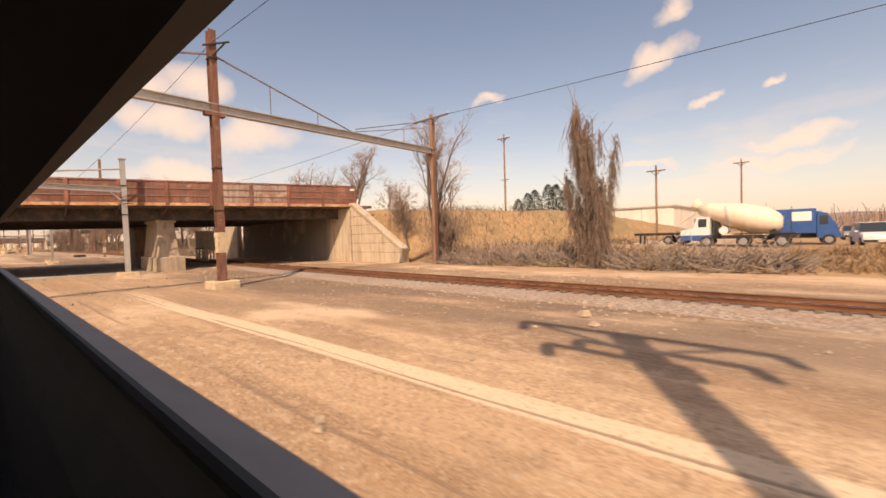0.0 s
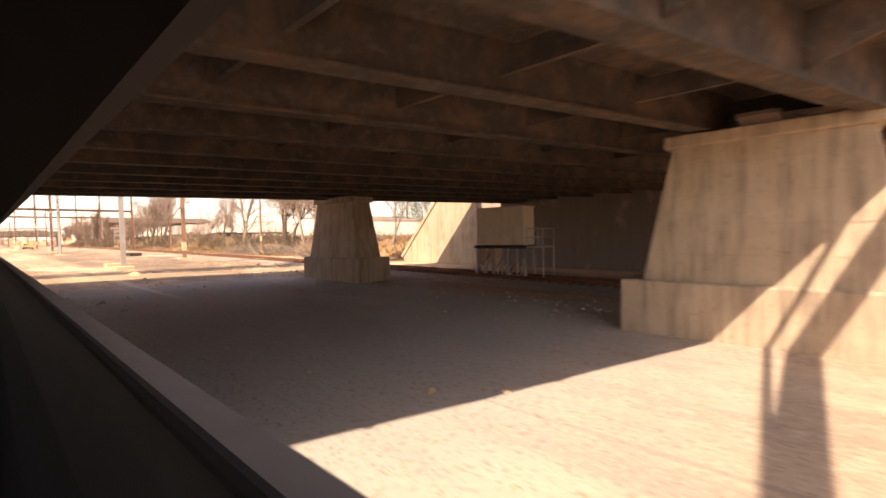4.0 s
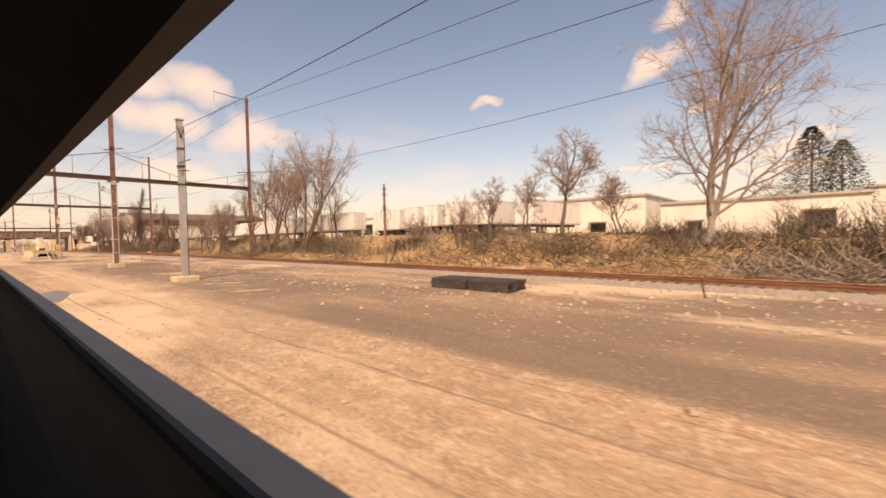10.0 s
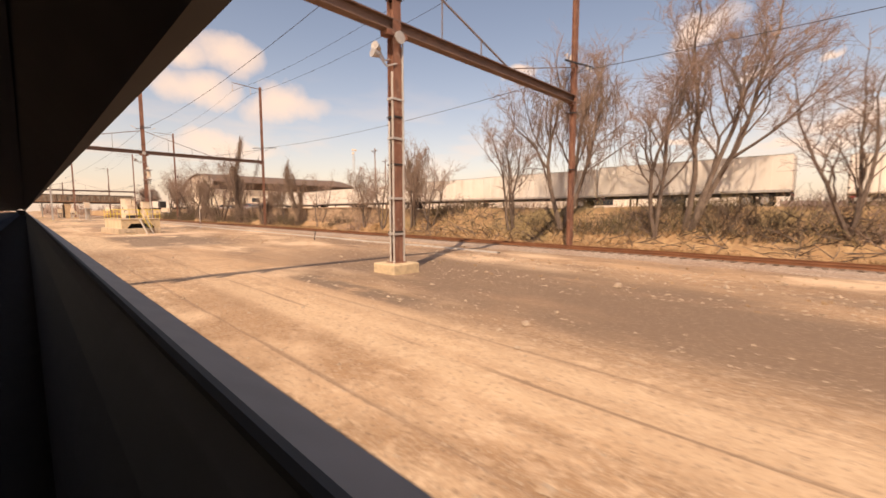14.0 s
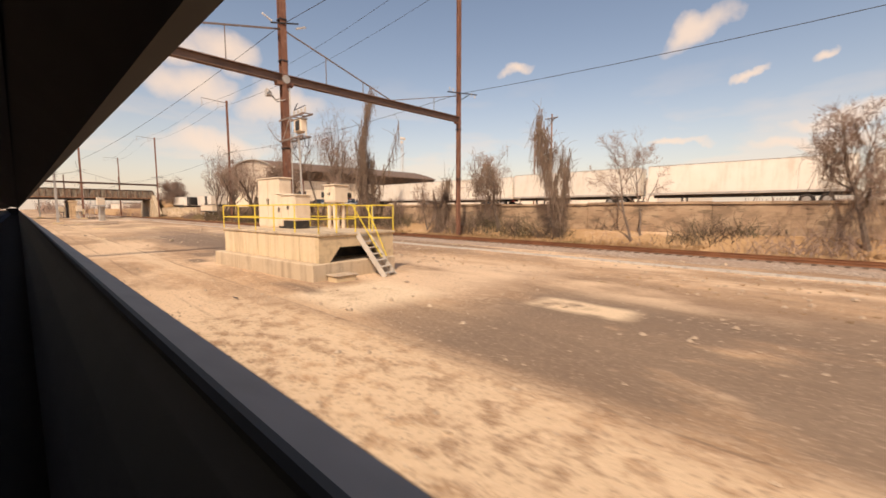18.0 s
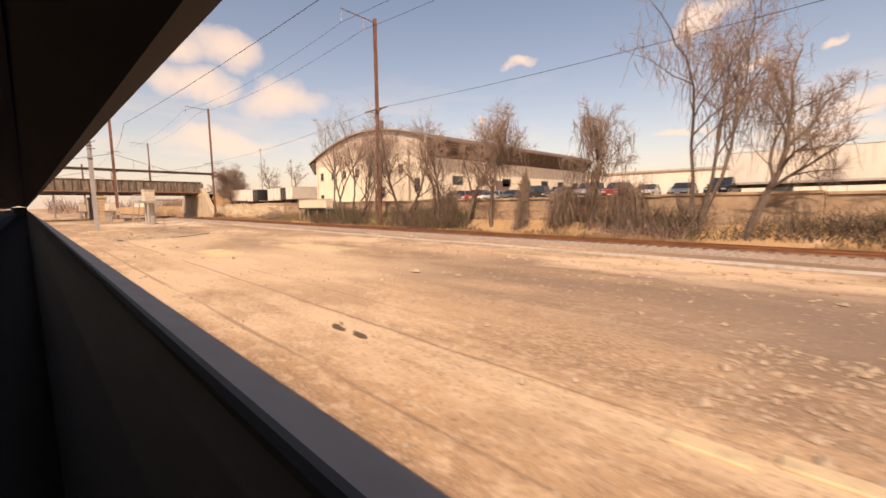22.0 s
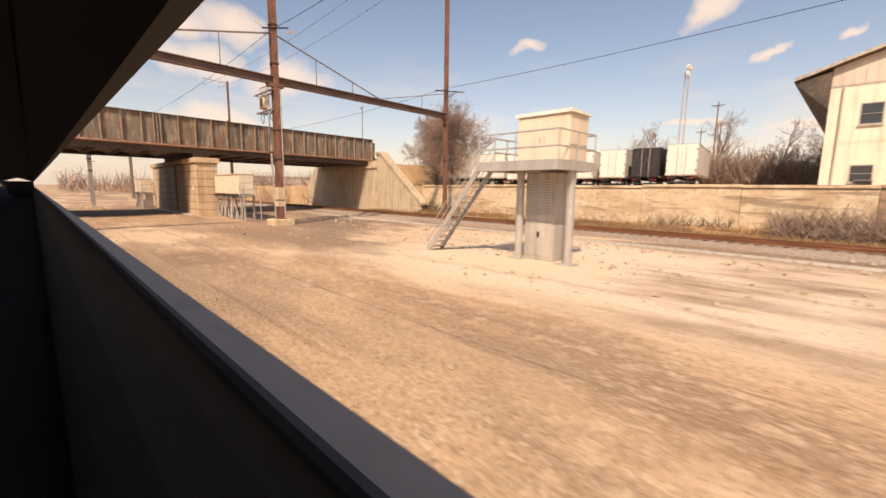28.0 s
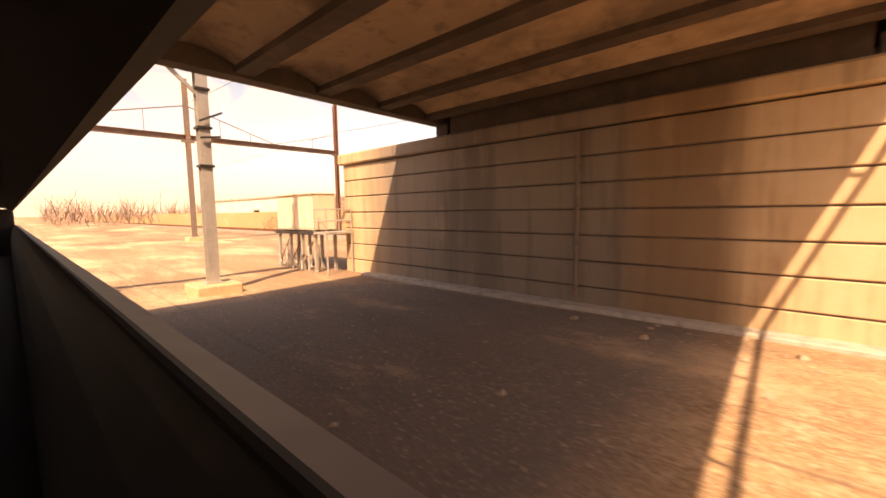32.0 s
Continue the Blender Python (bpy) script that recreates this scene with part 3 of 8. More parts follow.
M["brush"] = material("dark_brushwood", (0.105, 0.070, 0.048), 0.95, 0, [((0.18, 0.125, 0.085), 1.2, 0.52, 0.12, 0.7), ((0.12, 0.105, 0.05), 0.35, 0.55, 0.1, 0.6)], bump=0, space="World")
M["grass"] = material("dry_straw_grass", (0.33, 0.195, 0.095), 0.95, 0, [((0.27, 0.17, 0.09), 0.8, 0.5, 0.12, 0.75), ((0.50, 0.34, 0.18), 1.9, 0.58, 0.1, 0.6), ((0.20, 0.15, 0.07), (0.2, 0.15, 0.3), 0.56, 0.07, 0.7)], bump=0.4, bump_scale=6, space="World")
M["scrub"] = material("dull_green_scrub", (0.20, 0.155, 0.075), 0.95, 0, [((0.30, 0.21, 0.115), 1.1, 0.52, 0.12, 0.7)], bump=0, space="World")
M["trim"] = material("dark_coach_lining", (0.055, 0.05, 0.05), 0.6, 0, [((0.075, 0.066, 0.066), 6.0, 0.55, 0.1, 0.6)], bump=0.05, bump_scale=120)
M["header"] = material("dark_window_header", (0.03, 0.027, 0.026), 0.7, 0, [((0.045, 0.04, 0.04), 6.0, 0.55, 0.1, 0.6)], bump=0.05, bump_scale=120)
M["ledge"] = material("grey_window_ledge", (0.30, 0.25, 0.22), 0.6, 0, [((0.22, 0.185, 0.16), 8.0, 0.55, 0.1, 0.6)], bump=0.05, bump_scale=120)
M["skin"] = material("fluted_steel_coach_skin", (0.52, 0.51, 0.50), 0.35, 0.8, [((0.40, 0.38, 0.36), (3, 0.3, 3), 0.55, 0.1, 0.6)], bump=0.05)
M["wall"] = streaked("cream_block_wall", (0.80, 0.69, 0.53), (0.60, 0.48, 0.35), (0.83, 0.74, 0.60))
M["clad"] = material("ribbed_beige_cladding", (0.62, 0.52, 0.42), 0.6, 0.05, [((0.50, 0.41, 0.32), (2.5, 2.5, 0.3), 0.56, 0.1, 0.6)], bump=0.03, space="World")
M["roof"] = material("dark_brown_roofing", (0.13, 0.085, 0.062), 0.8, 0, [((0.21, 0.14, 0.10), 0.7, 0.5, 0.12, 0.6)], bump=0.1, space="World")
M["farwall"] = material("pale_warehouse_wall", (0.74, 0.66, 0.56), 0.7, 0, [((0.60, 0.52, 0.43), (0.4, 0.4, 0.15), 0.55, 0.1, 0.6)], bump=0, space="World")
M["fieldstone"] = material("brown_retaining_wall", (0.37, 0.245, 0.155), 0.9, 0, [
    ((0.21, 0.14, 0.09), (0.5, 0.5, 1.2), 0.52, 0.08, 0.75), ((0.48, 0.34, 0.22), (0.7, 0.7, 1.0), 0.55, 0.08, 0.7), ((0.13, 0.09, 0.06), (1.2, 0.6, 2.5), 0.59, 0.04, 0.7)], bump=0.4, bump_scale=5.0, space="World")
M["blue"] = material("blue_truck_paint", (0.035, 0.10, 0.28), 0.35, 0.1, [((0.10, 0.15, 0.25), 2.0, 0.6, 0.1, 0.5)], bump=0)
M["red"] = material("red_car_paint", (0.34, 0.025, 0.02), 0.3, 0.1, [((0.25, 0.05, 0.03), 2.0, 0.6, 0.1, 0.5)], bump=0)
M["silver"] = material("silver_car_paint", (0.50, 0.47, 0.44), 0.3, 0.5, [((0.4, 0.37, 0.33), 2.0, 0.6, 0.1, 0.5)], bump=0)
M["carwhite"] = material("white_car_paint", (0.74, 0.70, 0.65), 0.35, 0.05, [((0.6, 0.54, 0.47), 2.0, 0.62, 0.1, 0.5)], bump=0)
M["carblack"] = material("dark_car_paint", (0.035, 0.036, 0.04), 0.3, 0.2, [((0.08, 0.075, 0.07), 2.0, 0.6, 0.1, 0.5)], bump=0)
M["wire"] = material("black_wire", (0.045, 0.04, 0.038), 0.6, 0.2, [((0.08, 0.07, 0.06), 2.0, 0.6, 0.1, 0.5)], bump=0)
M["porcelain"] = material("grey_porcelain", (0.62, 0.55, 0.47), 0.35, 0, [((0.45, 0.38, 0.32), 6.0, 0.58, 0.1, 0.5)], bump=0)
M["hill"] = material("far_wooded_hill", (0.29, 0.21, 0.165), 0.95, 0, [((0.20, 0.145, 0.115), (0.05, 0.05, 0.2), 0.5, 0.1, 0.7), ((0.38, 0.28, 0.22), (0.2, 0.2, 0.5), 0.55, 0.1, 0.6)], bump=0, space="World")
M["cable"] = M["wire"]
M["beamdark"] = material("dark_beam_surface", (0.085, 0.066, 0.052), 0.85, 0, [((0.16, 0.11, 0.08), 1.5, 0.55, 0.1, 0.6)], bump=0.15, space="World")
M["stiff"] = material("stiffener_paint", (0.34, 0.27, 0.215), 0.75, 0.1, [((0.36, 0.19, 0.10), (3, 3, 0.8), 0.52, 0.08, 0.8), ((0.14, 0.11, 0.095), 3.0, 0.58, 0.06, 0.6)], bump=0.15, space="World")
M["ledgerust"] = material("rusty_orange_ledge", (0.46, 0.24, 0.12), 0.85, 0, [((0.62, 0.42, 0.26), 1.3, 0.54, 0.08, 0.7), ((0.24, 0.11, 0.06), 2.5, 0.56, 0.08, 0.7)], bump=0.4, bump_scale=12, space="World")


def glass_material():
    m = bpy.data.materials.new("dark_window_glass")
    m.use_nodes = True
    b = m.node_tree.nodes["Principled BSDF"]
    b.inputs["Base Color"].default_value = (0.035, 0.04, 0.045, 1)
    b.inputs["Roughness"].default_value, b.inputs["Specular IOR Level"].default_value = 0.08, 0.6
    return m


M["glass"] = glass_material()


M["seatcloth"] = material("grey_blue_seat_cloth", (0.16, 0.18, 0.24), 0.9, 0, [((0.22, 0.24, 0.30), 9.0, 0.52, 0.1, 0.6)], bump=0.1, bump_scale=60)


# ---- mesh helpers ----
def mesh_of(bm, material_, smooth=False):
    me = bpy.data.meshes.new("mesh")
    bm.to_mesh(me)
    bm.free()
    me.materials.append(M[material_])
    if smooth:
        for p in me.polygons:
            p.use_smooth = True
    return me


def part(name, bm, material_, parent=None, label="", smooth=False):
    """Links a bmesh, or a mesh that is shared, as one mesh object under its thing."""
    me = bm if isinstance(bm, bpy.types.Mesh) else mesh_of(bm, material_, smooth)
    ob = new(name, me)
    if parent is not None:
        ob.parent = parent
    if label:
        ob["label"] = label
    return ob


def thing(name, label, category, at=(0, 0, 0), group="", turn=0.0):
    ob = new(name)
    ob.matrix_basis = pose(*at, 0, 0, turn)
    return tagged(ob, label, category, group)


def box(bm, x0, x1, y0, y1, z0, z1, bevel=0.0):
    r = bmesh.ops.create_cube(bm, size=1.0, matrix=Matrix.Translation(((x0 + x1) / 2, (y0 + y1) / 2, (z0 + z1) / 2)) @ Matrix.Diagonal((x1 - x0, y1 - y0, z1 - z0, 1)))
    if bevel:
        edges = list({e for v in r["verts"] for e in v.link_edges})
        bmesh.ops.bevel(bm, geom=edges, offset=bevel, segments=1, affect="EDGES")
    return bm


def boxes(*rows, bevel=0.0):
    bm = bmesh.new()
    for r in rows:
        box(bm, *r, bevel=bevel)
    return bm


def bar(bm, a, b, wide, deep=None, roll=0.0):
    """A straight bar of rectangular section from a to b."""
    a, b = Vector(a), Vector(b)
    d = b - a
    if d.length < 1e-6:
        return bm
    q = d.to_track_quat("Z", "Y").to_matrix().to_4x4()
    m = Matrix.Translation((a + b) / 2) @ q @ pose(0, 0, 0, 0, 0, roll) @ Matrix.Diagonal((wide, deep or wide, d.length, 1))
    bmesh.ops.create_cube(bm, size=1.0, matrix=m)
    return bm


def rod(bm, a, b, r0, r1=None, n=8, caps=True):
    a, b = Vector(a), Vector(b)
    d = b - a
    if d.length < 1e-6:
        return bm
    m = Matrix.Translation((a + b) / 2) @ d.to_track_quat("Z", "Y").to_matrix().to_4x4()
    bmesh.ops.create_cone(bm, cap_ends=caps, segments=n, radius1=r0, radius2=r0 if r1 is None else r1, depth=d.length, matrix=m)
    return bm


def bars(rows, wide, deep=None):
    bm = bmesh.new()
    for a, b in rows:
        bar(bm, a, b, wide, deep)
    return bm


def rods(rows, r, n=6):
    bm = bmesh.new()
    for a, b in rows:
        rod(bm, a, b, r, n=n)
    return bm


def prism(bm, outline, axis, lo, hi):
    """An outline in a plane, drawn out along an axis. axis x: outline is (y, z); y: (x, z); z: (x, y)."""
    def at(p, h):
        return {"x": (h, p[0], p[1]), "y": (p[0], h, p[1]), "z": (p[0], p[1], h)}[axis]
    a = [bm.verts.new(at(p, lo)) for p in outline]
    b = [bm.verts.new(at(p, hi)) for p in outline]
    n = len(outline)
    bm.faces.new(a)
    bm.faces.new(b[::-1])
    for k in range(n):
        bm.faces.new((a[k], b[k], b[(k + 1) % n], a[(k + 1) % n]))
    bmesh.ops.recalc_face_normals(bm, faces=bm.faces[:])
    return bm


def strands(name, lines, material_, parent, label="", sides=3):
    """Many thin tapered tubes in one mesh. lines: rows of points with a radius each."""
    vs, fs = [], []
    for row, pts in enumerate(lines):
        base = len(vs)
        lean = Vector(((0.9, 0.2, 0.1), (0.7, -0.7, 0.15), (0.6, 0.75, 0.1))[row % 3])
        for k, (p, r) in enumerate(pts):
            p = Vector(p)
            d = (Vector(pts[min(k + 1, len(pts) - 1)][0]) - Vector(pts[max(k - 1, 0)][0]))
            d = d.normalized() if d.length > 1e-6 else Vector((0, 0, 1))
            u = d.cross(lean).normalized()
            w = d.cross(u)
            if sides == 2:
                # finest twigs: flat slivers that taper
                vs += [p - u * r, p + u * r]
                continue
            for s in range(sides):
                c = 2 * math.pi * s / sides
                vs.append(p + (u * math.cos(c) + w * math.sin(c)) * r)
        for k in range(len(pts) - 1):
            if sides == 2:
                a = base + k * 2
                fs.append((a, a + 1, a + 3, a + 2))
                continue
            for s in range(sides):
                a, b = base + k * sides + s, base + k * sides + (s + 1) % sides
                fs.append((a, b, b + sides, a + sides))
    me = bpy.data.meshes.new("mesh")
    me.from_pydata([tuple(v) for v in vs], [], fs)
    me.materials.append(M[material_])
    ob = new(name, me)
    if parent is not None:
        ob.parent = parent
    if label:
        ob["label"] = label
    return ob


def structure(name, bm, material_, label, category, parent=None, smooth=False):
    ob = part(name, bm, material_, parent, smooth=smooth)
    return tagged(ob, label, category, kind="structure")

# ---- ground: one sheet to the horizon ----
def smooth01(a, b, v):
    k = min(1.0, max(0.0, (v - a) / (b - a)))
    return k * k * (3 - 2 * k)


def yard_level(y):
    """Height of the upper yard behind the second track, by the place along it."""
    return 1.2 + 1.2 * smooth01(70, 100, y) + 0.9 * smooth01(125, 165, y)


def bank_edge(y):
    """Where the bank begins and ends across."""
    wall = smooth01(225, 240, y)
    return 32.6 + 3.4 * wall, 38.0 - 1.5 * wall


def ground_height(x, y):
    a, b = bank_edge(y)
    z = yard_level(y) * smooth01(a, b, x)
    # a low verge along the foot of the wall
    z = max(z, (1.25 - 0.75 * smooth01(362, 374, y)) * smooth01(225, 240, y) * smooth01(33.2, 35.8, x) * (1 - smooth01(408, 418, y)))
    # the fills that carry the two roads up to the bridges
    for y0, y1, skew, front, top in ((54.5, 87.3, -0.38, 32.6, 6.6), (421.8, 433.6, 0.0, 36.0, 6.7)):
        off = max(y0 + skew * x - y, y - (y1 + skew * x), 0.0)
        fill = top * smooth01(front - 0.2, front + 3.0, x) * (1 - smooth01(0.0, 9.5, off)) * (1 - smooth01(55, 130, x))
        z = max(z, fill)
    z += 0.05 * noise.noise(Vector((x * 0.25, y * 0.12, 1.0))) + 0.02 * noise.noise(Vector((x * 1.1, y * 0.7, 4.0)))
    if x > 34:
        z += 0.35 * min(1.0, (x - 34) / 6) * noise.noise(Vector((x * 0.12, y * 0.1, 7.0)))
    return z


def steps(stops):
    out = []
    for (a, b, n) in stops:
        out += [a + (b - a) * k / n for k in range(n)]
    return out + [stops[-1][1]]


XS = steps([(-4500, -300, 6), (-300, -20, 8), (-20, 3, 10), (3, 32, 30), (32, 46, 28), (46, 110, 26), (110, 400, 10), (400, 4500, 6)])
YS = steps([(-4500, -250, 6), (-250, -20, 12), (-20, 480, 330), (480, 800, 20), (800, 5000, 6)])


def build_ground():
    vs = [(x, y, ground_height(x, y) if -300 < x < 420 and -260 < y < 820 else ground_height(min(420, max(-300, x)), y) * 0.5) for y in YS for x in XS]
    n = len(XS)
    fs = [(j * n + i, j * n + i + 1, (j + 1) * n + i + 1, (j + 1) * n + i) for j in range(len(YS) - 1) for i in range(n - 1)]
    me = bpy.data.meshes.new("mesh")
    me.from_pydata(vs, [], fs)
    for k in ("earth", "grass"):
        me.materials.append(M[k])
    for p in me.polygons:
        c = p.center
        a, b = bank_edge(c.y)
        p.use_smooth = True
        if c.x > a + 0.9 and abs(c.x) < 420:
            lot = c.x > b + 1.5 and not 16 < c.y < 150
            p.material_index = 0 if lot else 1
    ob = new("ground", me)
    return tagged(ob, "sandy trodden railway yard ground with dry grass banks", "ground", kind="structure")


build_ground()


# ---- the second track ----
def track_x(y):
    pts = ((-300, 14.0), (0, 18.5), (37, 20.1), (96, 24.4), (135, 26.5), (185, 28.2), (230, 29.1), (470, 29.2), (800, 29.2))
    for (y0, x0), (y1, x1) in zip(pts, pts[1:]):
        if y <= y1:
            return x0 + (x1 - x0) * (y - y0) / (y1 - y0)
    return pts[-1][1]


def track_mid(y):
    return sum(track_x(y + d) for d in (-12, -6, 0, 6, 12)) / 5


def build_track():
    tr = thing("railway_track", "rusty second track on worn ties beside the yard", "railway track")
    tr["kind"] = "structure"
    ys = [-60 + 4 * k for k in range(200)]
    bm = bmesh.new()
    ring = []
    for y in ys:
        m = track_mid(y)
        wob = 0.25 * noise.noise(Vector((y * 0.2, 0, 0)))
        ring.append([bm.verts.new((m + dx, y, z)) for dx, z in ((-3.0 + wob, -0.02), (-1.5, 0.17), (1.5, 0.17), (2.9 + wob, -0.02))])
    for a, b in zip(ring, ring[1:]):
        for k in range(3):
            bm.faces.new((a[k], a[k + 1], b[k + 1], b[k]))
    bmesh.ops.recalc_face_normals(bm, faces=bm.faces[:])
    part("ballast_bed", bm, "ballast", tr, "coarse stained ballast stones")
    for side in (-0.75, 0.75):
        bm = bmesh.new()
        prof = ((-0.07, 0.22), (-0.07, 0.24), (-0.012, 0.26), (-0.012, 0.34), (-0.035, 0.355), (-0.035, 0.385), (0.035, 0.385), (0.035, 0.355), (0.012, 0.34), (0.012, 0.26), (0.07, 0.24), (0.07, 0.22))
        prev = None
        for y in ys:
            m = track_mid(y)
            now = [bm.verts.new((m + side + px, y, pz)) for px, pz in prof]
            if prev:
                for k in range(len(prof)):
                    bm.faces.new((prev[k], prev[(k + 1) % 12], now[(k + 1) % 12], now[k]))
            prev = now
        bmesh.ops.recalc_face_normals(bm, faces=bm.faces[:])
        part("rail", bm, "rail", tr, "rusted steel rail")
    tie = mesh_of(boxes((-1.25, 1.25, -0.11, 0.11, 0.06, 0.225), bevel=0.015), "tie")
    near, far = [], []
    for k in range(1000):
        y = -55 + 0.62 * k
        (near if 150 < y < 330 and k % 1 == 0 and len(near) < 290 else far).append(y)
    for y in near:
        ob = part("tie", tie, "tie", tr)
        ob.matrix_basis = pose(track_mid(y), y, 0.008 * math.sin(y * 7), 0, 0, math.sin(y * 13) * 1.2)
    bm = bmesh.new()
    vs, fs = [], []
    for y in far:
        m, t = track_mid(y), 0.008 * math.sin(y * 7)
        b = len(vs)
        vs += [(m + sx * 1.25, y + sy * 0.11, (0.225 if sz else 0.06) + t) for sx in (-1, 1) for sy in (-1, 1) for sz in (0, 1)]
        fs += [tuple(b + i for i in f) for f in ((0, 1, 3, 2), (4, 6, 7, 5), (0, 4, 5, 1), (2, 3, 7, 6), (1, 5, 7, 3))]
    me = bpy.data.meshes.new("mesh")
    me.from_pydata(vs, [], fs)
    me.materials.append(M["tie"])
    bm.free()
    tagged(part("ties", me, "tie", tr), kind="stuff")


build_track()


# ---- the road bridge with the rust-red parapet ----
def near_face(x):
    return 54.5 - 0.37 * x


def far_face(x):
    return 87.3 - 0.41 * x


def slab(bm, x0, x1, f0, f1, z0, z1):
    """A slab between two skewed faces."""
    v = [bm.verts.new((x, f(x), z)) for z in (z0, z1) for x, f in ((x0, f0), (x1, f0), (x1, f1), (x0, f1))]
    for f in ((0, 1, 2, 3), (7, 6, 5, 4), (0, 4, 5, 1), (1, 5, 6, 2), (2, 6, 7, 3), (3, 7, 4, 0)):
        bm.faces.new([v[k] for k in f])
    bmesh.ops.recalc_face_normals(bm, faces=bm.faces[:])
    return bm


def build_bridge_one():
    br = thing("road_bridge", "wide steel road overpass with rust-red parapet on concrete piers", "bridge")
    br["kind"] = "structure"
    X0, X1 = -34.0, 32.2
    part("deck", slab(bmesh.new(), X0, X1 + 2, lambda x: near_face(x) + 0.15, lambda x: far_face(x) - 0.15, 6.75, 7.05), "deck", br, "dark stained deck slab")
    for f, s in ((near_face, 1), (far_face, -1)):
        part("deck_edge", slab(bmesh.new(), X0, X1, lambda x: f(x) - 0.06 * s, lambda x: f(x) + 0.35 * s, 6.92, 7.22), "ledgerust", br, "dusty rusted edge channel")
        # girder set back under the overhang
        part("girder", slab(bmesh.new(), X0, X1, lambda x: f(x) + 2.5 * s, lambda x: f(x) + 2.62 * s, 5.55, 6.75), "deck", br, "riveted outer girder")
        part("flange", slab(bmesh.new(), X0, X1, lambda x: f(x) + 2.32 * s, lambda x: f(x) + 2.8 * s, 5.50, 5.56), "deck", br)
        # parapet panels between posts
        xs = [X1 - 0.15 - 3.72 * k for k in range(18)]
        for k, x in enumerate(xs):
            bm = bmesh.new()
            slab(bm, x - 0.09, x + 0.09, lambda q: f(q) - 0.10 * s, lambda q: f(q) + 0.12 * s, 6.95, 9.52)
            slab(bm, x - 0.16, x + 0.16, lambda q: f(q) - 0.07 * s, lambda q: f(q) - 0.02 * s, 6.95, 9.45)
            part("post", bm, "parapet", br)
            # bracket under the overhang
            bm = bmesh.new()
            y0 = f(x)
            a = [bm.verts.new((x + dx, y0 + s * dy, z)) for dx in (-0.05, 0.05) for dy, z in ((0.05, 6.92), (0.05, 6.68), (2.45, 5.75), (2.45, 6.92))]
            for q in ((0, 1, 2, 3), (7, 6, 5, 4), (0, 4, 5, 1), (1, 5, 6, 2), (2, 6, 7, 3)):
                bm.faces.new([a[i] for i in q])
            bmesh.ops.recalc_face_normals(bm, faces=bm.faces[:])
            part("bracket", bm, "deck", br)
            if k < 17:
                bm = bmesh.new()
                slab(bm, x - 3.62, x - 0.10, lambda q: f(q) + 0.02 * s, lambda q: f(q) + 0.07 * s, 7.24, 9.40)
                part("panel", bm, "parapetpale" if k in (2, 3, 9) else "parapet", br)
                bm = bmesh.new()
                for z in (7.95, 8.72):
                    slab(bm, x - 3.62, x - 0.10, lambda q: f(q) - 0.05 * s, lambda q: f(q) + 0.015 * s, z - 0.05, z + 0.05)
                part("rail", bm, "rustgrey", br)
        part("coping", slab(bmesh.new(), X0, X1, lambda x: f(x) - 0.09 * s, lambda x: f(x) + 0.13 * s, 9.42, 9.53), "parapet", br)
    # inner girders and cross frames
    for k in range(1, 11):
        u = k / 11
        g = lambda x, u=u: near_face(x) + (far_face(x) - near_face(x)) * u
        bm = slab(bmesh.new(), X0, X1, lambda x: g(x) - 0.06, lambda x: g(x) + 0.06, 5.7, 6.75)
        slab(bm, X0, X1, lambda x: g(x) - 0.22, lambda x: g(x) + 0.22, 5.64, 5.70)
        part("girder", bm, "deck", br)
    for k in range(17):
        x = X1 - 3 - 3.72 * k
        part("cross_frame", bars([((x, near_face(x) + 2.6, 6.3), (x, far_face(x) - 2.6, 6.3))], 0.12, 0.5), "deck", br)
    # an end panel and a small plate near the parapet's end
    part("plate", slab(bmesh.new(), X1 - 2.6, X1 - 1.0, lambda x: near_face(x) - 0.02, lambda x: near_face(x) + 0.01, 7.4, 9.3), "parapet", br, "end panel of the parapet")
    part("sign_plate", slab(bmesh.new(), X1 - 0.75, X1 - 0.25, lambda x: near_face(x) - 0.14, lambda x: near_face(x) - 0.11, 8.9, 9.15), "white", br, "small white plate")
    # piers: battered concrete on plinths
    for px, py in ((13.9, 54.2), (16.9, 77.6)):
        bm = bmesh.new()
        box(bm, px - 1.25, px + 1.35, py - 3.3, py + 3.3, -0.1, 1.55, bevel=0.05)
        part("pier_plinth", bm, "concold", br, "wide concrete plinth")
        bm = bmesh.new()
        lo, hi = (1.05, 2.75), (0.75, 1.95)
        v = [bm.verts.new((px + sx * w, py + sy * d, z)) for (w, d), z in ((lo, 1.5), (hi, 5.6)) for sx, sy in ((-1, -1), (1, -1), (1, 1), (-1, 1))]
        for q in ((0, 1, 2, 3), (7, 6, 5, 4), (0, 4, 5, 1), (1, 5, 6, 2), (2, 6, 7, 3), (3, 7, 4, 0)):
            bm.faces.new([v[i] for i in q])
        bmesh.ops.recalc_face_normals(bm, faces=bm.faces[:])
        bmesh.ops.bevel(bm, geom=bm.edges[:], offset=0.05, segments=1, affect="EDGES")
        part("pier", bm, "concold", br, "battered pier with pour lines")
        for z in (2.3, 3.1, 3.9, 4.7):
            k = (z - 1.5) / 4.1
            w, d = 1.05 - 0.3 * k, 2.75 - 0.8 * k
            part("pour_line", boxes((px - w - 0.012, px + w + 0.012, py - d - 0.012, py + d + 0.012, z - 0.02, z + 0.02)), "concold", br)
        part("cap", boxes((px - 0.95, px + 0.95, py - 2.2, py + 2.2, 5.25, 5.6), bevel=0.04), "concold", br)
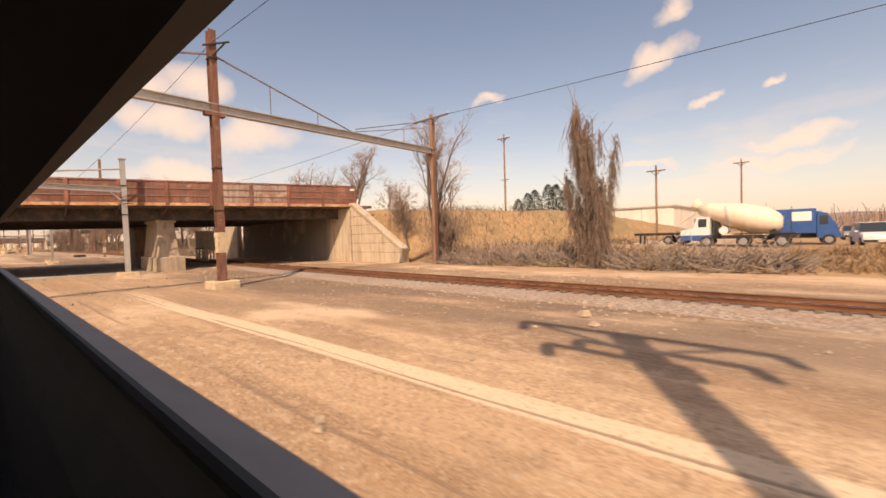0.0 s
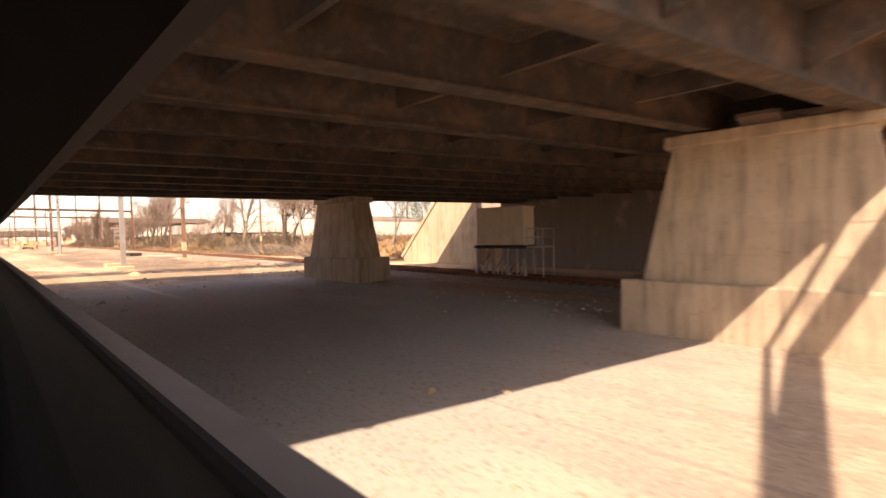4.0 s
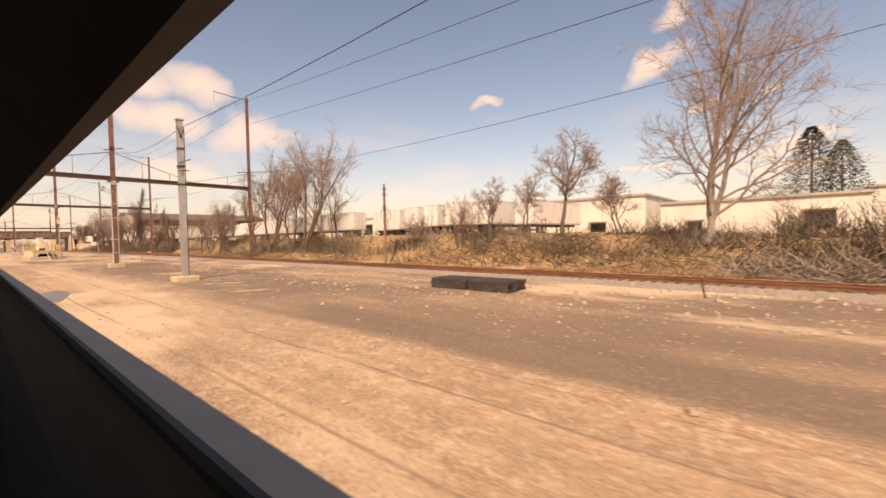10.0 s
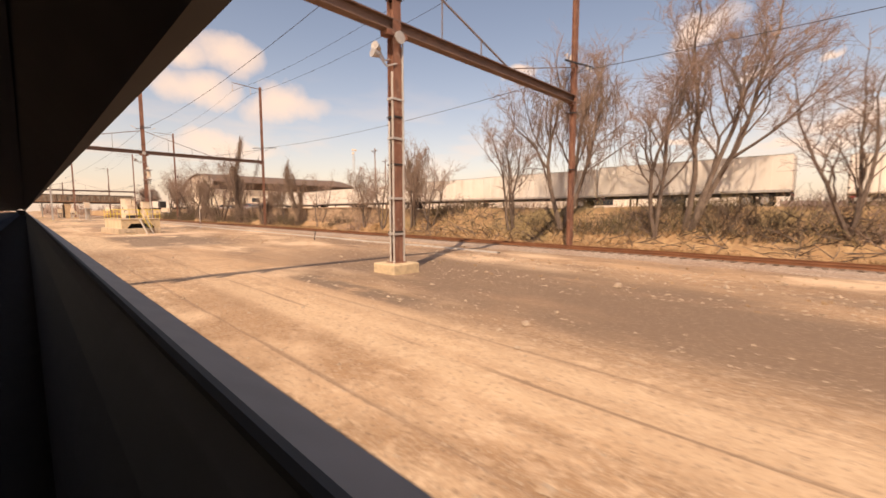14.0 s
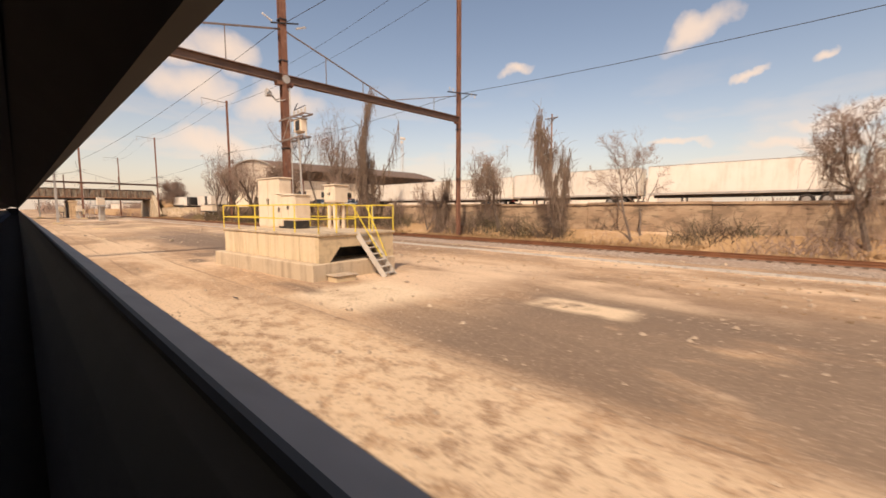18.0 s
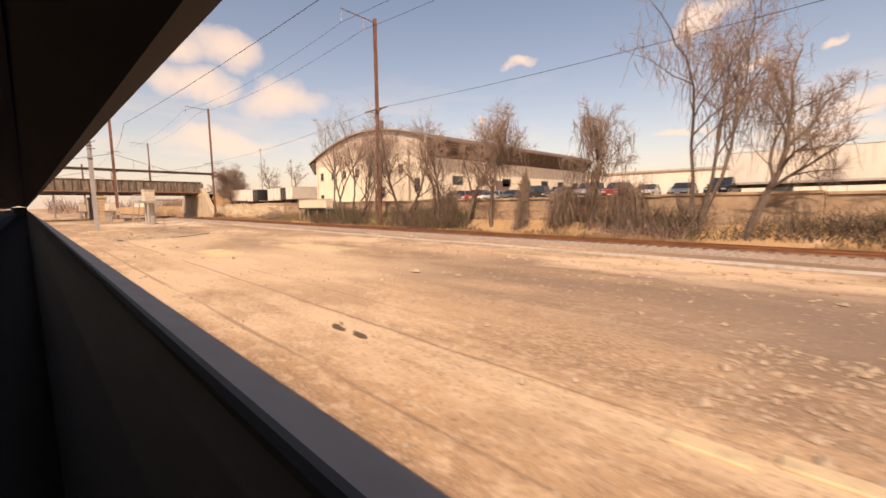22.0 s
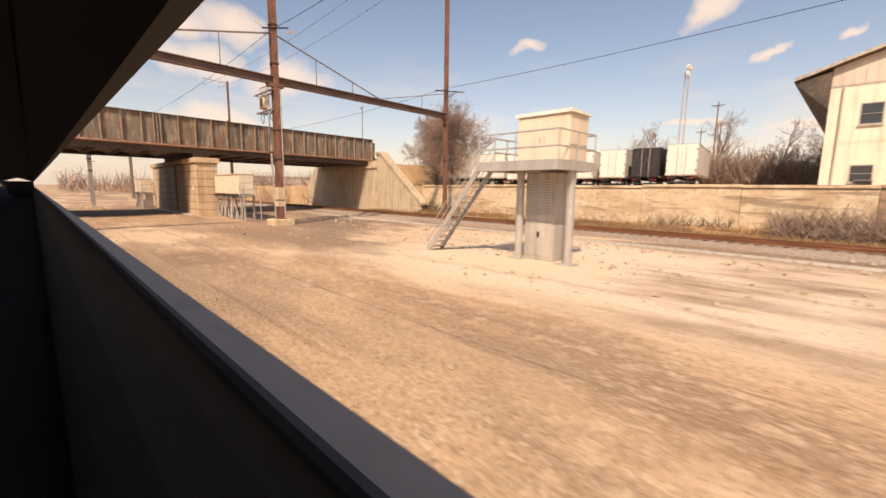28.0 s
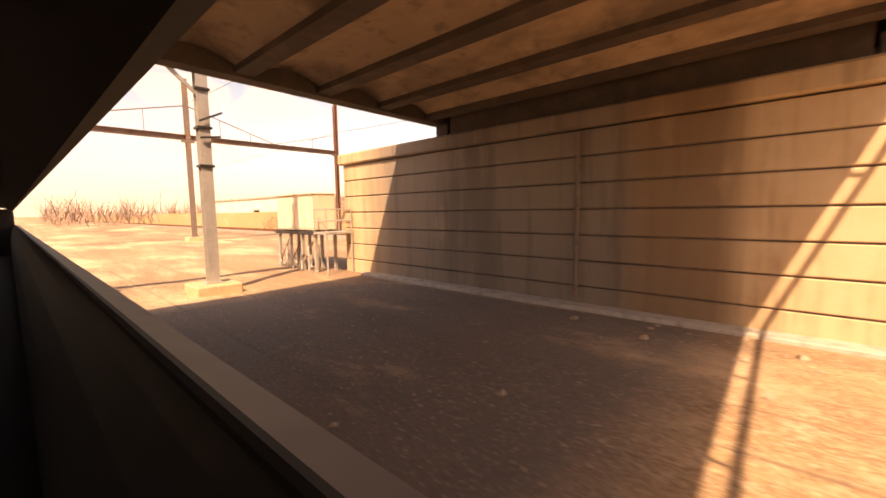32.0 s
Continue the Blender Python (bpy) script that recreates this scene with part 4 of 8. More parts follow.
        bm = boxes((-2 + px, 2 + px, py - 0.4, py + 0.4, 5.58, 5.66))
        part("bearing", bm, "deck", br)
    # more pier legs on the far side of the running tracks
    for px, py in ((-14.0, 66.0), (-14.0, 88.0)):
        part("pier", boxes((px - 1, px + 1, py - 2.4, py + 2.4, -0.1, 5.6), bevel=0.06), "concold", br)
    # abutment and its wing walls
    ab = thing("bridge_abutment", "pale concrete bridge abutment with sloping wing walls", "abutment")
    ab["kind"] = "structure"
    bm = bmesh.new()
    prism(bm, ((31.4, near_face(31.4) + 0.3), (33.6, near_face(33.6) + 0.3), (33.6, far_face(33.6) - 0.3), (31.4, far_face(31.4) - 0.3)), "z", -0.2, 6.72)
    part("abutment_wall", bm, "abutshade", ab)
    part("wing_wall", prism(bmesh.new(), ((33.4, -0.2), (33.4, 1.25), (42.6, 7.05), (43.4, 7.05), (43.4, -0.2)), "x", 31.5, 32.3), "conc", ab)
    part("wing_coping", prism(bmesh.new(), ((33.3, 1.25), (33.3, 1.5), (42.55, 7.33), (43.45, 7.33), (43.45, 7.06), (42.6, 7.06)), "x", 31.35, 32.45), "conc", ab)
    part("wing_wall", prism(bmesh.new(), ((76.9, -0.2), (76.9, 7.05), (81.4, 7.05), (87.2, 0.5), (87.2, -0.2)), "x", 31.5, 32.3), "conc", ab)
    part("wing_coping", prism(bmesh.new(), ((76.8, 7.06), (76.8, 7.33), (81.5, 7.33), (87.5, 0.7), (87.3, 0.45), (81.4, 7.06)), "x", 31.35, 32.45), "conc", ab)
    for z in (1.2, 2.3, 3.4, 4.5, 5.6):
        y0 = 33.4 + (z - 1.25) / 5.8 * 9.2 if z > 1.25 else 33.4
        part("pour_line", boxes((31.488, 31.5, y0 + 0.3, 43.2, z - 0.02, z + 0.02)), "deck", ab)
    for y in (42.7, 46.5):
        part("joint", boxes((31.385, 31.402, max(y, 43.3) if y > 43 else y, y + 0.05, 0, 6.4)), "deck", ab)


build_bridge_one()


# ---- the orange pipe bridge ----
def build_pipe_bridge():
    tb = thing("pipe_bridge", "orange steel lattice bridge carrying pipes over the tracks", "pipe bridge")
    tb["kind"] = "structure"
    X0, X1, M0 = -30.0, 37.0, -0.41

    def at(x, side, z):
        return Vector((x, 95.0 + M0 * x + 3.1 * side, z))
    lo, hi, mid = 7.85, 10.5, 9.35
    bay = (X1 - X0) / 18
    for side in (0, 1):
        for z, w, nm in ((lo, 0.55, "bottom_chord"), (hi, 0.30, "top_chord"), (mid, 0.20, "middle_chord")):
            bm = bars([(at(X0, side, z), at(X1, side, z))], 0.25, w) if nm != "bottom_chord" else bmesh.new()
            if nm == "bottom_chord":
                a, b = at(X0, side, z), at(X1, side, z)
                bar(bm, a, b, 0.10, 0.62, 90)
                bar(bm, a + Vector((0, 0, 0.31)), b + Vector((0, 0, 0.31)), 0.34, 0.05, 90)
                bar(bm, a - Vector((0, 0, 0.31)), b - Vector((0, 0, 0.31)), 0.34, 0.05, 90)
            part(nm, bm, "orange", tb)
        for k in range(19):
            x = X0 + bay * k
            part("vertical", bars([(at(x, side, lo), at(x, side, hi))], 0.16), "orange", tb)
            if k < 18:
                a, b = (at(x, side, lo + 0.2), at(x + bay, side, hi)) if k % 1 == 0 else (at(x, side, hi), at(x + bay, side, lo))
                part("diagonal", bars([(a, b)], 0.12), "rustgrey", tb)
    for k in range(19):
        x = X0 + bay * k
        part("floor_beam", bars([(at(x, 0, lo - 0.2), at(x, 1, lo - 0.2))], 0.2, 0.34), "deck", tb)
        part("top_strut", bars([(at(x, 0, hi), at(x, 1, hi))], 0.12), "orange", tb)
        if k < 18:
            part("floor_brace", bars([(at(x, 0, lo - 0.25), at(x + bay, 1, lo - 0.25))], 0.10), "deck", tb)
            part("top_brace", bars([(at(x, 1, hi), at(x + bay, 0, hi))], 0.09), "rustgrey", tb)
    for u, z, r in ((0.25, 8.45, 0.22), (0.5, 8.38, 0.16), (0.72, 8.5, 0.26), (0.4, 9.5, 0.12)):
        part("pipe", rods([(at(X0, u, z), at(X1, u, z))], r, 10), "pipe", tb, "pale lagged pipe", smooth=True)
    part("walkway", bars([(at(X0, 0.88, lo - 0.02), at(X1, 0.88, lo - 0.02))], 0.6, 0.05), "deck", tb, "open steel walkway")
    sup = thing("bridge_support", "weathered concrete support of the pipe bridge on the bank", "support")
    sup["kind"] = "structure"
    bm = bmesh.new()
    prism(bm, ((36.0, 79.4), (38.2, 78.5), (38.2, 83.4), (36.0, 84.2)), "z", 1.0, 7.3)
    part("support_wall", bm, "concold", sup)
    part("end_frame", bars([(at(36.6, 0, 7.3), at(36.6, 0, 12.0)), (at(36.6, 1, 7.3), at(36.6, 1, 12.0)), (at(36.6, 0, 11.9), at(36.6, 1, 11.9))], 0.3), "concgrey", sup)
    part("support_wall", boxes((-31.5, -29.5, 105, 112.5, -0.1, 7.3), bevel=0.05), "concold", sup)


build_pipe_bridge()


# ---- the narrow girder bridge on stone-faced walls ----
def build_bridge_two():
    br = thing("girder_bridge", "peeling plate-girder bridge on coursed concrete walls", "bridge")
    br["kind"] = "structure"
    X0, X1 = -26.0, 35.8
    zb, zt = 6.9, 9.85

    def south(x):
        return 420.3 + 0.07 * x

    def north(x):
        return 433.7 + 0.07 * x
    for f, s in ((south, 1), (north, -1)):
        def rib(x0, x1, d0, d1, z0, z1, f=f, s=s):
            return slab(bmesh.new(), x0, x1, lambda x: f(x) + d0 * s, lambda x: f(x) + d1 * s, z0, z1)
        web = rib(X0, X1 - 0.4, 0.25, 0.29, zb, zt)
        slab(web, X1 - 0.4, X1, lambda x: f(x) + 0.25 * s, lambda x: f(x) + 0.29 * s, zb, zt - 0.35)
        part("web_plate", web, "girder", br, "riveted web with peeling grey paint and rust")
        part("top_flange", rib(X0, X1 - 0.35, 0.05, 0.5, zt, zt + 0.07), "deck", br)
        part("bottom_flange", rib(X0, X1, 0.0, 0.55, zb - 0.08, zb), "girder", br)
        part("ledge", rib(X0, X1, -0.16, 0.25, zb + 0.02, zb + 0.16), "ledgerust", br, "rusty projecting ledge")
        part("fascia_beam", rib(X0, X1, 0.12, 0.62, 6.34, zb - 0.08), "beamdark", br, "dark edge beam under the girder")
        # a pipe held off the girder on brackets
        a, b = Vector((X0, f(X0) - 0.42 * s, zb - 0.02)), Vector((X1 - 0.6, f(X1 - 0.6) - 0.42 * s, zb - 0.02))
        part("service_pipe", rods([(a, b)], 0.07, 8), "rust", br, "rusted pipe along the girder's foot")
        for k in range(20):
            p = a.lerp(b, (k + 0.5) / 20)
            part("pipe_bracket", bars([(p, p + Vector((0, 0.55 * s, 0.06)))], 0.05), "rust", br)
        k, x = 0, X1 - 0.6
        while x > X0:
            w = 0.10 if k % 7 else 0.14
            part("stiffener", rib(x - w / 2, x + w / 2, 0.06, 0.25, zb + 0.16, zt), "stiff", br)
            if k % 7 == 3:
                for d in (0.28, 0.52):
                    part("stiffener", rib(x - d - 0.04, x - d + 0.04, 0.08, 0.25, zb + 0.16, zt), "stiff", br)
            part("rivet_strip", rib(max(X0, x - 1.4), x - 0.14, 0.20, 0.25, zb + 0.24, zb + 0.36), "girder", br)
            part("rivet_strip", rib(max(X0, x - 1.4), x - 0.14, 0.20, 0.25, zt - 0.2, zt - 0.06), "girder", br)
            x -= 1.52
            k += 1
    # soffit: beams across, shallow arches of concrete between
    x = X1 - 1.6
    while x > X0 + 1:
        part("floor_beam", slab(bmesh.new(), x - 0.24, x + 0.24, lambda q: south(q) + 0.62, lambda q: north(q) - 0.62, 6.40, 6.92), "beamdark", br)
        bm = bmesh.new()
        n = 6
        pts = [(x - 0.24 - 1.82 * j / n, 6.56 + 0.26 * math.sin(math.pi * j / n)) for j in range(n + 1)]
        prism(bm, pts + [(pts[-1][0], 7.0), (pts[0][0], 7.0)], "y", south(x) + 0.45, north(x) - 0.75)
        part("soffit_arch", bm, "soffit", br, "sooty concrete arch between beams")
        x -= 2.30
    part("deck", slab(bmesh.new(), X0, X1 + 3, lambda q: south(q) + 0.3, lambda q: north(q) - 0.3, 7.0, 7.3), "deck", br)
    part("plate", slab(bmesh.new(), X1 - 0.75, X1 - 0.45, lambda q: south(q) + 0.18, lambda q: south(q) + 0.2, 8.9, 9.15), "white", br, "small white plate")
    # the long wall between the tracks, in courses
    wl = thing("bridge_pier_wall", "long ochre concrete pier wall in recessed courses", "pier")
    wl["kind"] = "structure"
    xw0, xw1, y0, y1 = 11.85, 13.75, 419.7, 440.7
    part("core", boxes((xw0 + 0.05, xw1 - 0.05, y0 + 0.05, y1 - 0.05, -0.2, 5.3)), "deck", wl, "dark recessed joints")
    z = -0.15
    for k in range(7):
        h = 0.78
        part("course", boxes((xw0 - 0.004 * k + 0.012, xw1 - 0.012, y0 + 0.012, y1 - 0.012, z + 0.022, z + h - 0.022), bevel=0.025), "pierconc", wl)
        z += h
    part("cap", boxes((xw0 - 0.2, xw1 + 0.2, y0 - 0.2, y1 + 0.2, 5.33, 5.85), bevel=0.06), "pierconc", wl)
    for k in range(2):
        yy = (south(12.8) + 0.3, north(12.8) - 0.9)[k]
        part("bearing_block", boxes((xw0 + 0.2, xw1 - 0.2, yy, yy + 0.6, 5.85, 6.34)), "deck", wl)
    part("seat_wall", boxes((xw0 + 0.25, xw1 - 0.25, south(12.8) + 1.0, north(12.8) - 1.0, 5.852, 6.6)), "beamdark", wl, "dark seat wall up to the soffit")
    part("drain_pipe", rods([((xw0 - 0.08, 428.2, 0.3), (xw0 - 0.08, 428.2, 5.2))], 0.07, 8), "rustgrey", wl)
    for yy, za, zb2 in ((421.3, 2.6, 3.1),):
        part("notice_plate", boxes((xw0 - 0.05, xw0 - 0.02, yy - 0.2, yy + 0.2, za, zb2)), "white", wl, "small faded plate")
    part("ledge", boxes((xw0 - 0.55, xw0 + 0.05, y0 + 1.5, y1 - 2, -0.1, 0.12), bevel=0.03), "concgrey", wl)
    wl2 = thing("bridge_pier_wall", "long ochre concrete pier wall beyond the running tracks", "pier")
    wl2["kind"] = "structure"
    part("core", boxes((-13, -10.8, y0, y1, -0.2, 6.3), bevel=0.06), "conc", wl2)
    # abutment with its sloped wing
    ab = thing("bridge_abutment", "ochre concrete abutment with a sloping wing wall", "abutment")
    ab["kind"] = "structure"
    part("abutment_wall", boxes((34.4, 36.6, 421.0, 437.0, -0.2, 6.8), bevel=0.05), "conc", ab)
    part("bridge_seat", boxes((34.2, 36.7, 420.8, 437.2, 5.8, 6.15), bevel=0.04), "conc", ab)
    part("wing_wall", prism(bmesh.new(), ((411.6, -0.2), (411.6, 1.0), (420.0, 7.7), (421.0, 7.7), (421.0, -0.2)), "x", 34.6, 35.3), "conc", ab)
    part("wing_coping", prism(bmesh.new(), ((411.4, 1.0), (411.4, 1.3), (419.9, 8.05), (421.3, 8.05), (421.3, 7.71), (420.0, 7.71)), "x", 34.4, 35.5), "conc", ab)
    part("wing_wall", prism(bmesh.new(), ((437.0, -0.2), (437.0, 7.7), (437.6, 7.7), (441.5, 3.6), (441.5, -0.2)), "x", 34.6, 35.3), "conc", ab)


build_bridge_two()


# ---- retaining wall under the upper yard ----
def build_retaining_wall():
    for name, y0, y1, mat, label in (("retaining_wall", 372.0, 412.8, "retconc", "cracked pale concrete retaining wall below the trailer yard"),
                                     ("retaining_wall", 236.0, 372.0, "fieldstone", "brown weathered retaining wall behind scrub")):
        w = thing(name, label, "retaining wall")
        w["kind"] = "structure"
        y = y0
        k = 0
        while y < y1 - 0.1:
            e = min(y1, y + (6.8 if mat == "retconc" else 9.6))
            t = 3.36 + 0.05 * math.sin(k * 2.3)
            part("wall_panel", boxes((35.9 + 0.012 * math.sin(k * 1.7), 36.5, y + 0.012, e - 0.012, -0.3, t), bevel=0.02), mat, w)
            part("coping", boxes((35.78, 36.6, y + 0.01, e - 0.01, t + 0.002, t + 0.22), bevel=0.03), mat, w)
            y = e
            k += 1


build_retaining_wall()



# ---- the coach: its lining and the long band of windows run the whole way beside the yard ----
def build_coach():
    co = thing("railway_coach", "dark-lined railway coaches with a long band of windows", "railway coach")
    co["kind"] = "structure"
    Y0, Y1 = -24.0, 452.0

    def length(name, outline, mat, label=""):
        return part(name, prism(bmesh.new(), outline, "y", Y0, Y1), mat, co, label)
    length("outer_skin", ((0.345, 1.05), (0.365, 1.05), (0.365, 2.60), (0.345, 2.60)), "skin", "fluted steel skin below the windows")
    length("lower_lining", ((0.238, 2.62), (0.345, 2.60), (0.345, 1.0), (0.02, 1.0), (0.02, 1.6), (0.07, 2.10), (0.135, 2.40), (0.20, 2.56)), "trim", "dark lining under the windows")
    length("window_reveal", ((0.262, 2.640), (0.362, 2.612), (0.362, 2.602), (0.262, 2.625)), "ledge", "dull grey-brown reveal at the foot of the windows")
    length("gasket", ((0.232, 2.622), (0.262, 2.626), (0.262, 2.646), (0.244, 2.650), (0.232, 2.640)), "header", "black rubber window gasket")
    length("upper_lining", ((0.15, 3.24), (0.19, 3.25), (0.14, 3.36), (0.0, 3.44), (0.0, 3.42), (0.08, 3.33)), "header", "dark lining over the windows")
    # unseen roof and ceiling, added to keep the sun off the linings
    length("roof", ((0.0, 3.44), (0.0, 3.48), (-1.2, 3.90), (-2.6, 3.48), (-2.6, 3.44), (-1.2, 3.86)), "skin", "unseen curved steel roof over the linings")
    length("ceiling_lining", ((0.0, 3.41), (0.0, 3.43), (-1.2, 3.84), (-2.6, 3.43), (-2.6, 3.41), (-1.2, 3.82)), "trim")
    # the unseen sunny side: a window band between sill and header lights the lining
    length("far_lower_side", ((-2.95, 1.05), (-2.85, 1.05), (-2.74, 2.72), (-2.84, 2.72)), "trim", "lining under the far windows")
    length("far_upper_side", ((-2.75, 3.02), (-2.65, 3.02), (-2.6, 3.44), (-2.7, 3.44)), "trim", "lining over the far windows")
    length("coach_floor", ((-2.85, 1.0), (0.02, 1.0), (0.02, 1.12), (-2.85, 1.12)), "trim")
    # unseen seat backs, added by the far windows, stand as one long row
    length("seat_row", ((-2.6, 1.12), (-2.6, 2.55), (-2.35, 2.62), (-2.25, 1.75), (-1.75, 1.68), (-1.75, 1.12)), "seatcloth", "unseen grey-blue seat row by the far windows")
    for y in (Y0, Y1):
        part("end_wall", boxes((-2.85, 0.25, y - 0.06, y + 0.06, 1.0, 3.4)), "trim", co)


build_coach()
# ---- line poles, portals and wires ----
def h_post(bm, x, y, z0, z1, w, d, t=0.03):
    """A wide-flange steel column with its flanges facing along the track."""
    a, b, c, e = w / 2, d / 2, t / 2, d / 2 - t
    return prism(bm, [(x + p, y + q) for p, q in ((-a, -b), (a, -b), (a, -e), (c, -e), (c, e), (a, e), (a, b), (-a, b), (-a, e), (-c, e), (-c, -e), (-a, -e))], "z", z0, z1)


def insulator(parent, a, b, r=0.11, n=6):
    a, b = Vector(a), Vector(b)
    bm = rods([(a, b)], 0.02, 5)
    for k in range(n):
        p = a.lerp(b, (k + 0.5) / n)
        d = (b - a).normalized() * 0.035
        rod(bm, p - d, p + d, r, r * 0.6, 8)
    return part("insulator", bm, "porcelain", parent)


def footing(parent, x, y, s=0.75, h=0.5):
    part("footing", boxes((x - s, x + s, y - s, y + s, -0.35, h), bevel=0.05), "block", parent, "pale concrete footing")


def steel_pole(x, y, top, mat="rust", w=0.42, d=0.42, label="", group="line poles", foot=True, name="line_pole", flat=0.5):
    p = thing(name, label, "line pole", (x, y, 0), group)
    part("column", h_post(bmesh.new(), 0, 0, 0.3, top, w, d), mat, p)
    if foot:
        footing(p, 0, 0, 0.8, flat)
        part("base_plate", boxes((-w * 0.75, w * 0.75, -d * 0.75, d * 0.75, flat + 0.002, flat + 0.05)), mat, p)
    return p


def bands(p, zs, w=0.5):
    for z in zs:
        part("band", boxes((-w / 2, w / 2, -w / 2, w / 2, z - 0.04, z + 0.04)), "dark", p)


def crossarm(p, z, half, mat="wood"):
    """A crossarm that runs along the line, braced below, with pin insulators on it."""
    part("crossarm", boxes((-0.26, -0.13, -half, half, z - 0.08, z + 0.08), bevel=0.01), mat, p)
    for s in (-1, 1):
        part("arm_brace", bars([((-0.2, half * 0.5 * s, z - 0.06), (-0.16, 0, z - 0.62))], 0.07), "dark", p)
    for k in (-0.97, -0.5, 0.5, 0.97):
        insulator(p, (-0.2, half * k, z + 0.08), (-0.2, half * k, z + 0.27), 0.06, 2)


def top_arm(p, z, reach=5.0):
    part("top_arm", bars([((0.3, 0, z), (-reach, 0, z + 0.25))], 0.1), "rustgrey", p)
    for k in (0.35, 0.98):
        insulator(p, (-reach * k, 0, z), (-reach * k, 0.0, z - 1.35), 0.1, 6)


def hangers(beam, z, xs):
    """Strings of insulators under a beam, one over each running track."""
    for x in xs:
        part("hanger", bars([((x, 0, z), (x, 0, z - 1.25))], 0.07), "rustgrey", beam)
        insulator(beam, (x, 0, z - 1.2), (x, 0, z - 2.1), 0.2, 5)


def portal(y, xi, xo, joint, top_i, top_o, mat="rust", label_i="", label_o="", fittings=True, askew=0.0, dy=0.0, beam_mat="portalsteel"):
    """An inner and an outer column with a beam across all the tracks, stayed by rods. askew: how far the beam's far end lies back; dy: the outer column's offset."""
    pi = steel_pole(xi, y, top_i, mat, 0.46, 0.46, label_i)
    po = steel_pole(xo, y + dy, top_o, "rust", 0.36, 0.36, label_o, foot=False)
    bm = thing("portal_beam", "long steel portal beam spanning the tracks", "portal beam", (0, y, 0), "portal beams")
    x0 = xi - 26.0
    a, c, e = Vector((x0, -askew * 26, joint)), Vector((xi, 0, joint)), Vector((xo, dy, joint))
    up = Vector((0, 0, 1))
    for p, q in ((a, c), (c, e)):
        part("beam_web", bars([(p, q)], 0.05, 0.46), beam_mat, bm)
        part("flange", bars([(p + up * 0.25, q + up * 0.25)], 0.48, 0.05), beam_mat, bm)
        part("flange", bars([(p - up * 0.25, q - up * 0.25)], 0.48, 0.05), beam_mat, bm)
    hi = joint + 3.4
    mid, low = c.lerp(e, 0.52), c.lerp(a, 0.5)
    head, far_head = Vector((xi, 0, hi)), Vector((x0, -askew * 26, hi))
    for p, q, w in ((head, mid + up * 0.3, 0.08), (mid + up * 0.3, e + up * 2.4, 0.06), (head, low + up * 0.3, 0.10), (low + up * 0.3, far_head, 0.10)):
        part("stay_rod", bars([(p, q)], w), "rustgrey", bm)
    for p, q, k in ((head, mid, 0.35), (head, mid, 0.7), (head, low, 0.3), (head, low, 0.62), (far_head, low, 0.3), (far_head, low, 0.62)):
        v = p.lerp(q + up * 0.3, k)
        part("dropper", bars([(v, Vector((v.x, v.y, joint + 0.27)))], 0.05), "rustgrey", bm)
    v = mid.lerp(e, 0.6)
    part("dropper", bars([(v + up * 0.25, v + up * 1.5)], 0.04), "rustgrey", bm)
    part("gusset", boxes((xi - 0.6, xi + 0.6, -0.25, 0.25, joint - 0.5, joint - 0.26), (xo - 0.5, xo + 0.2, dy - 0.2, dy + 0.2, joint - 0.45, joint - 0.28)), mat, bm)
    if fittings:
        part("arm", bars([((-0.9, -0.25, hi + 0.1), (1.1, -0.25, hi + 0.6))], 0.09), "dark", pi)
        for s in (-0.8, 0.9):
            insulator(pi, (s, -0.25, hi + 0.2), (s * 1.9, -0.25, hi + 0.55), 0.09, 5)
        bands(pi, (2.0, 5.2, 7.4, joint + 1.2, hi + 0.6), 0.54)
        part("conduit", rods([((0.27, -0.28, 0.5), (0.27, -0.28, joint - 0.6))], 0.04), "galv", pi, "grey cable conduit")
        bands(po, (6.2, joint - 1.0), 0.44)
        part("crossarm", bars([((-1.9, -0.25, joint + 2.4), (2.6, -0.25, joint + 2.95))], 0.1), "dark", po)
        part("arm_brace", bars([((1.4, -0.25, joint + 2.75), (0, -0.2, joint + 1.9))], 0.06), "dark", po)
        for s in (-1.6, -1.1, 1.7, 2.3):
            insulator(po, (s, -0.25, joint + 2.55), (s, -0.25, joint + 2.95), 0.07, 3)
    hangers(bm, joint - 0.25, (-7.0, -3.2, -1.4, 0.4))
    # the column beyond the running tracks
    steel_pole(x0, y - askew * 26, joint + 4.0, mat, 0.46, 0.46, "rust-brown steel portal column on a concrete footing")
    return pi, po, bm


# the first portal, with a short tarred pole as its outer leg
p0, q0, b0 = portal(28.2, 10.5, 31.1, 11.5, 16.4, 11.9, "rust", "rust-red steel line pole with a pale painted band",
                    "weathered line pole beside the sloping wing wall", fittings=False, beam_mat="galv")
part("white_band", boxes((-0.25, 0.25, -0.25, 0.25, 2.3, 3.6)), "block", p0, "pale painted band")
bands(p0, (5.0, 7.7, 14.6), 0.52)
part("bracket", bars([((-0.6, -0.3, 15.2), (1.0, -0.3, 15.9)), ((-0.2, -0.3, 14.5), (0.7, -0.3, 15.7))], 0.1), "dark", p0)
part("twin_post", rods([((-0.1, 0, 0.1), (-0.1, 0, 15.2)), ((0.32, 0.1, 0.1), (0.32, 0.1, 15.0))], 0.17, 8), "wood", q0, "pair of tarred wooden poles")
crossarm(q0, 14.75, 2.4, "bark")
part("guy_wire", rods([((0.1, 0, 14.6), (-9.5, 0, 12.1))], 0.03), "wire", q0)

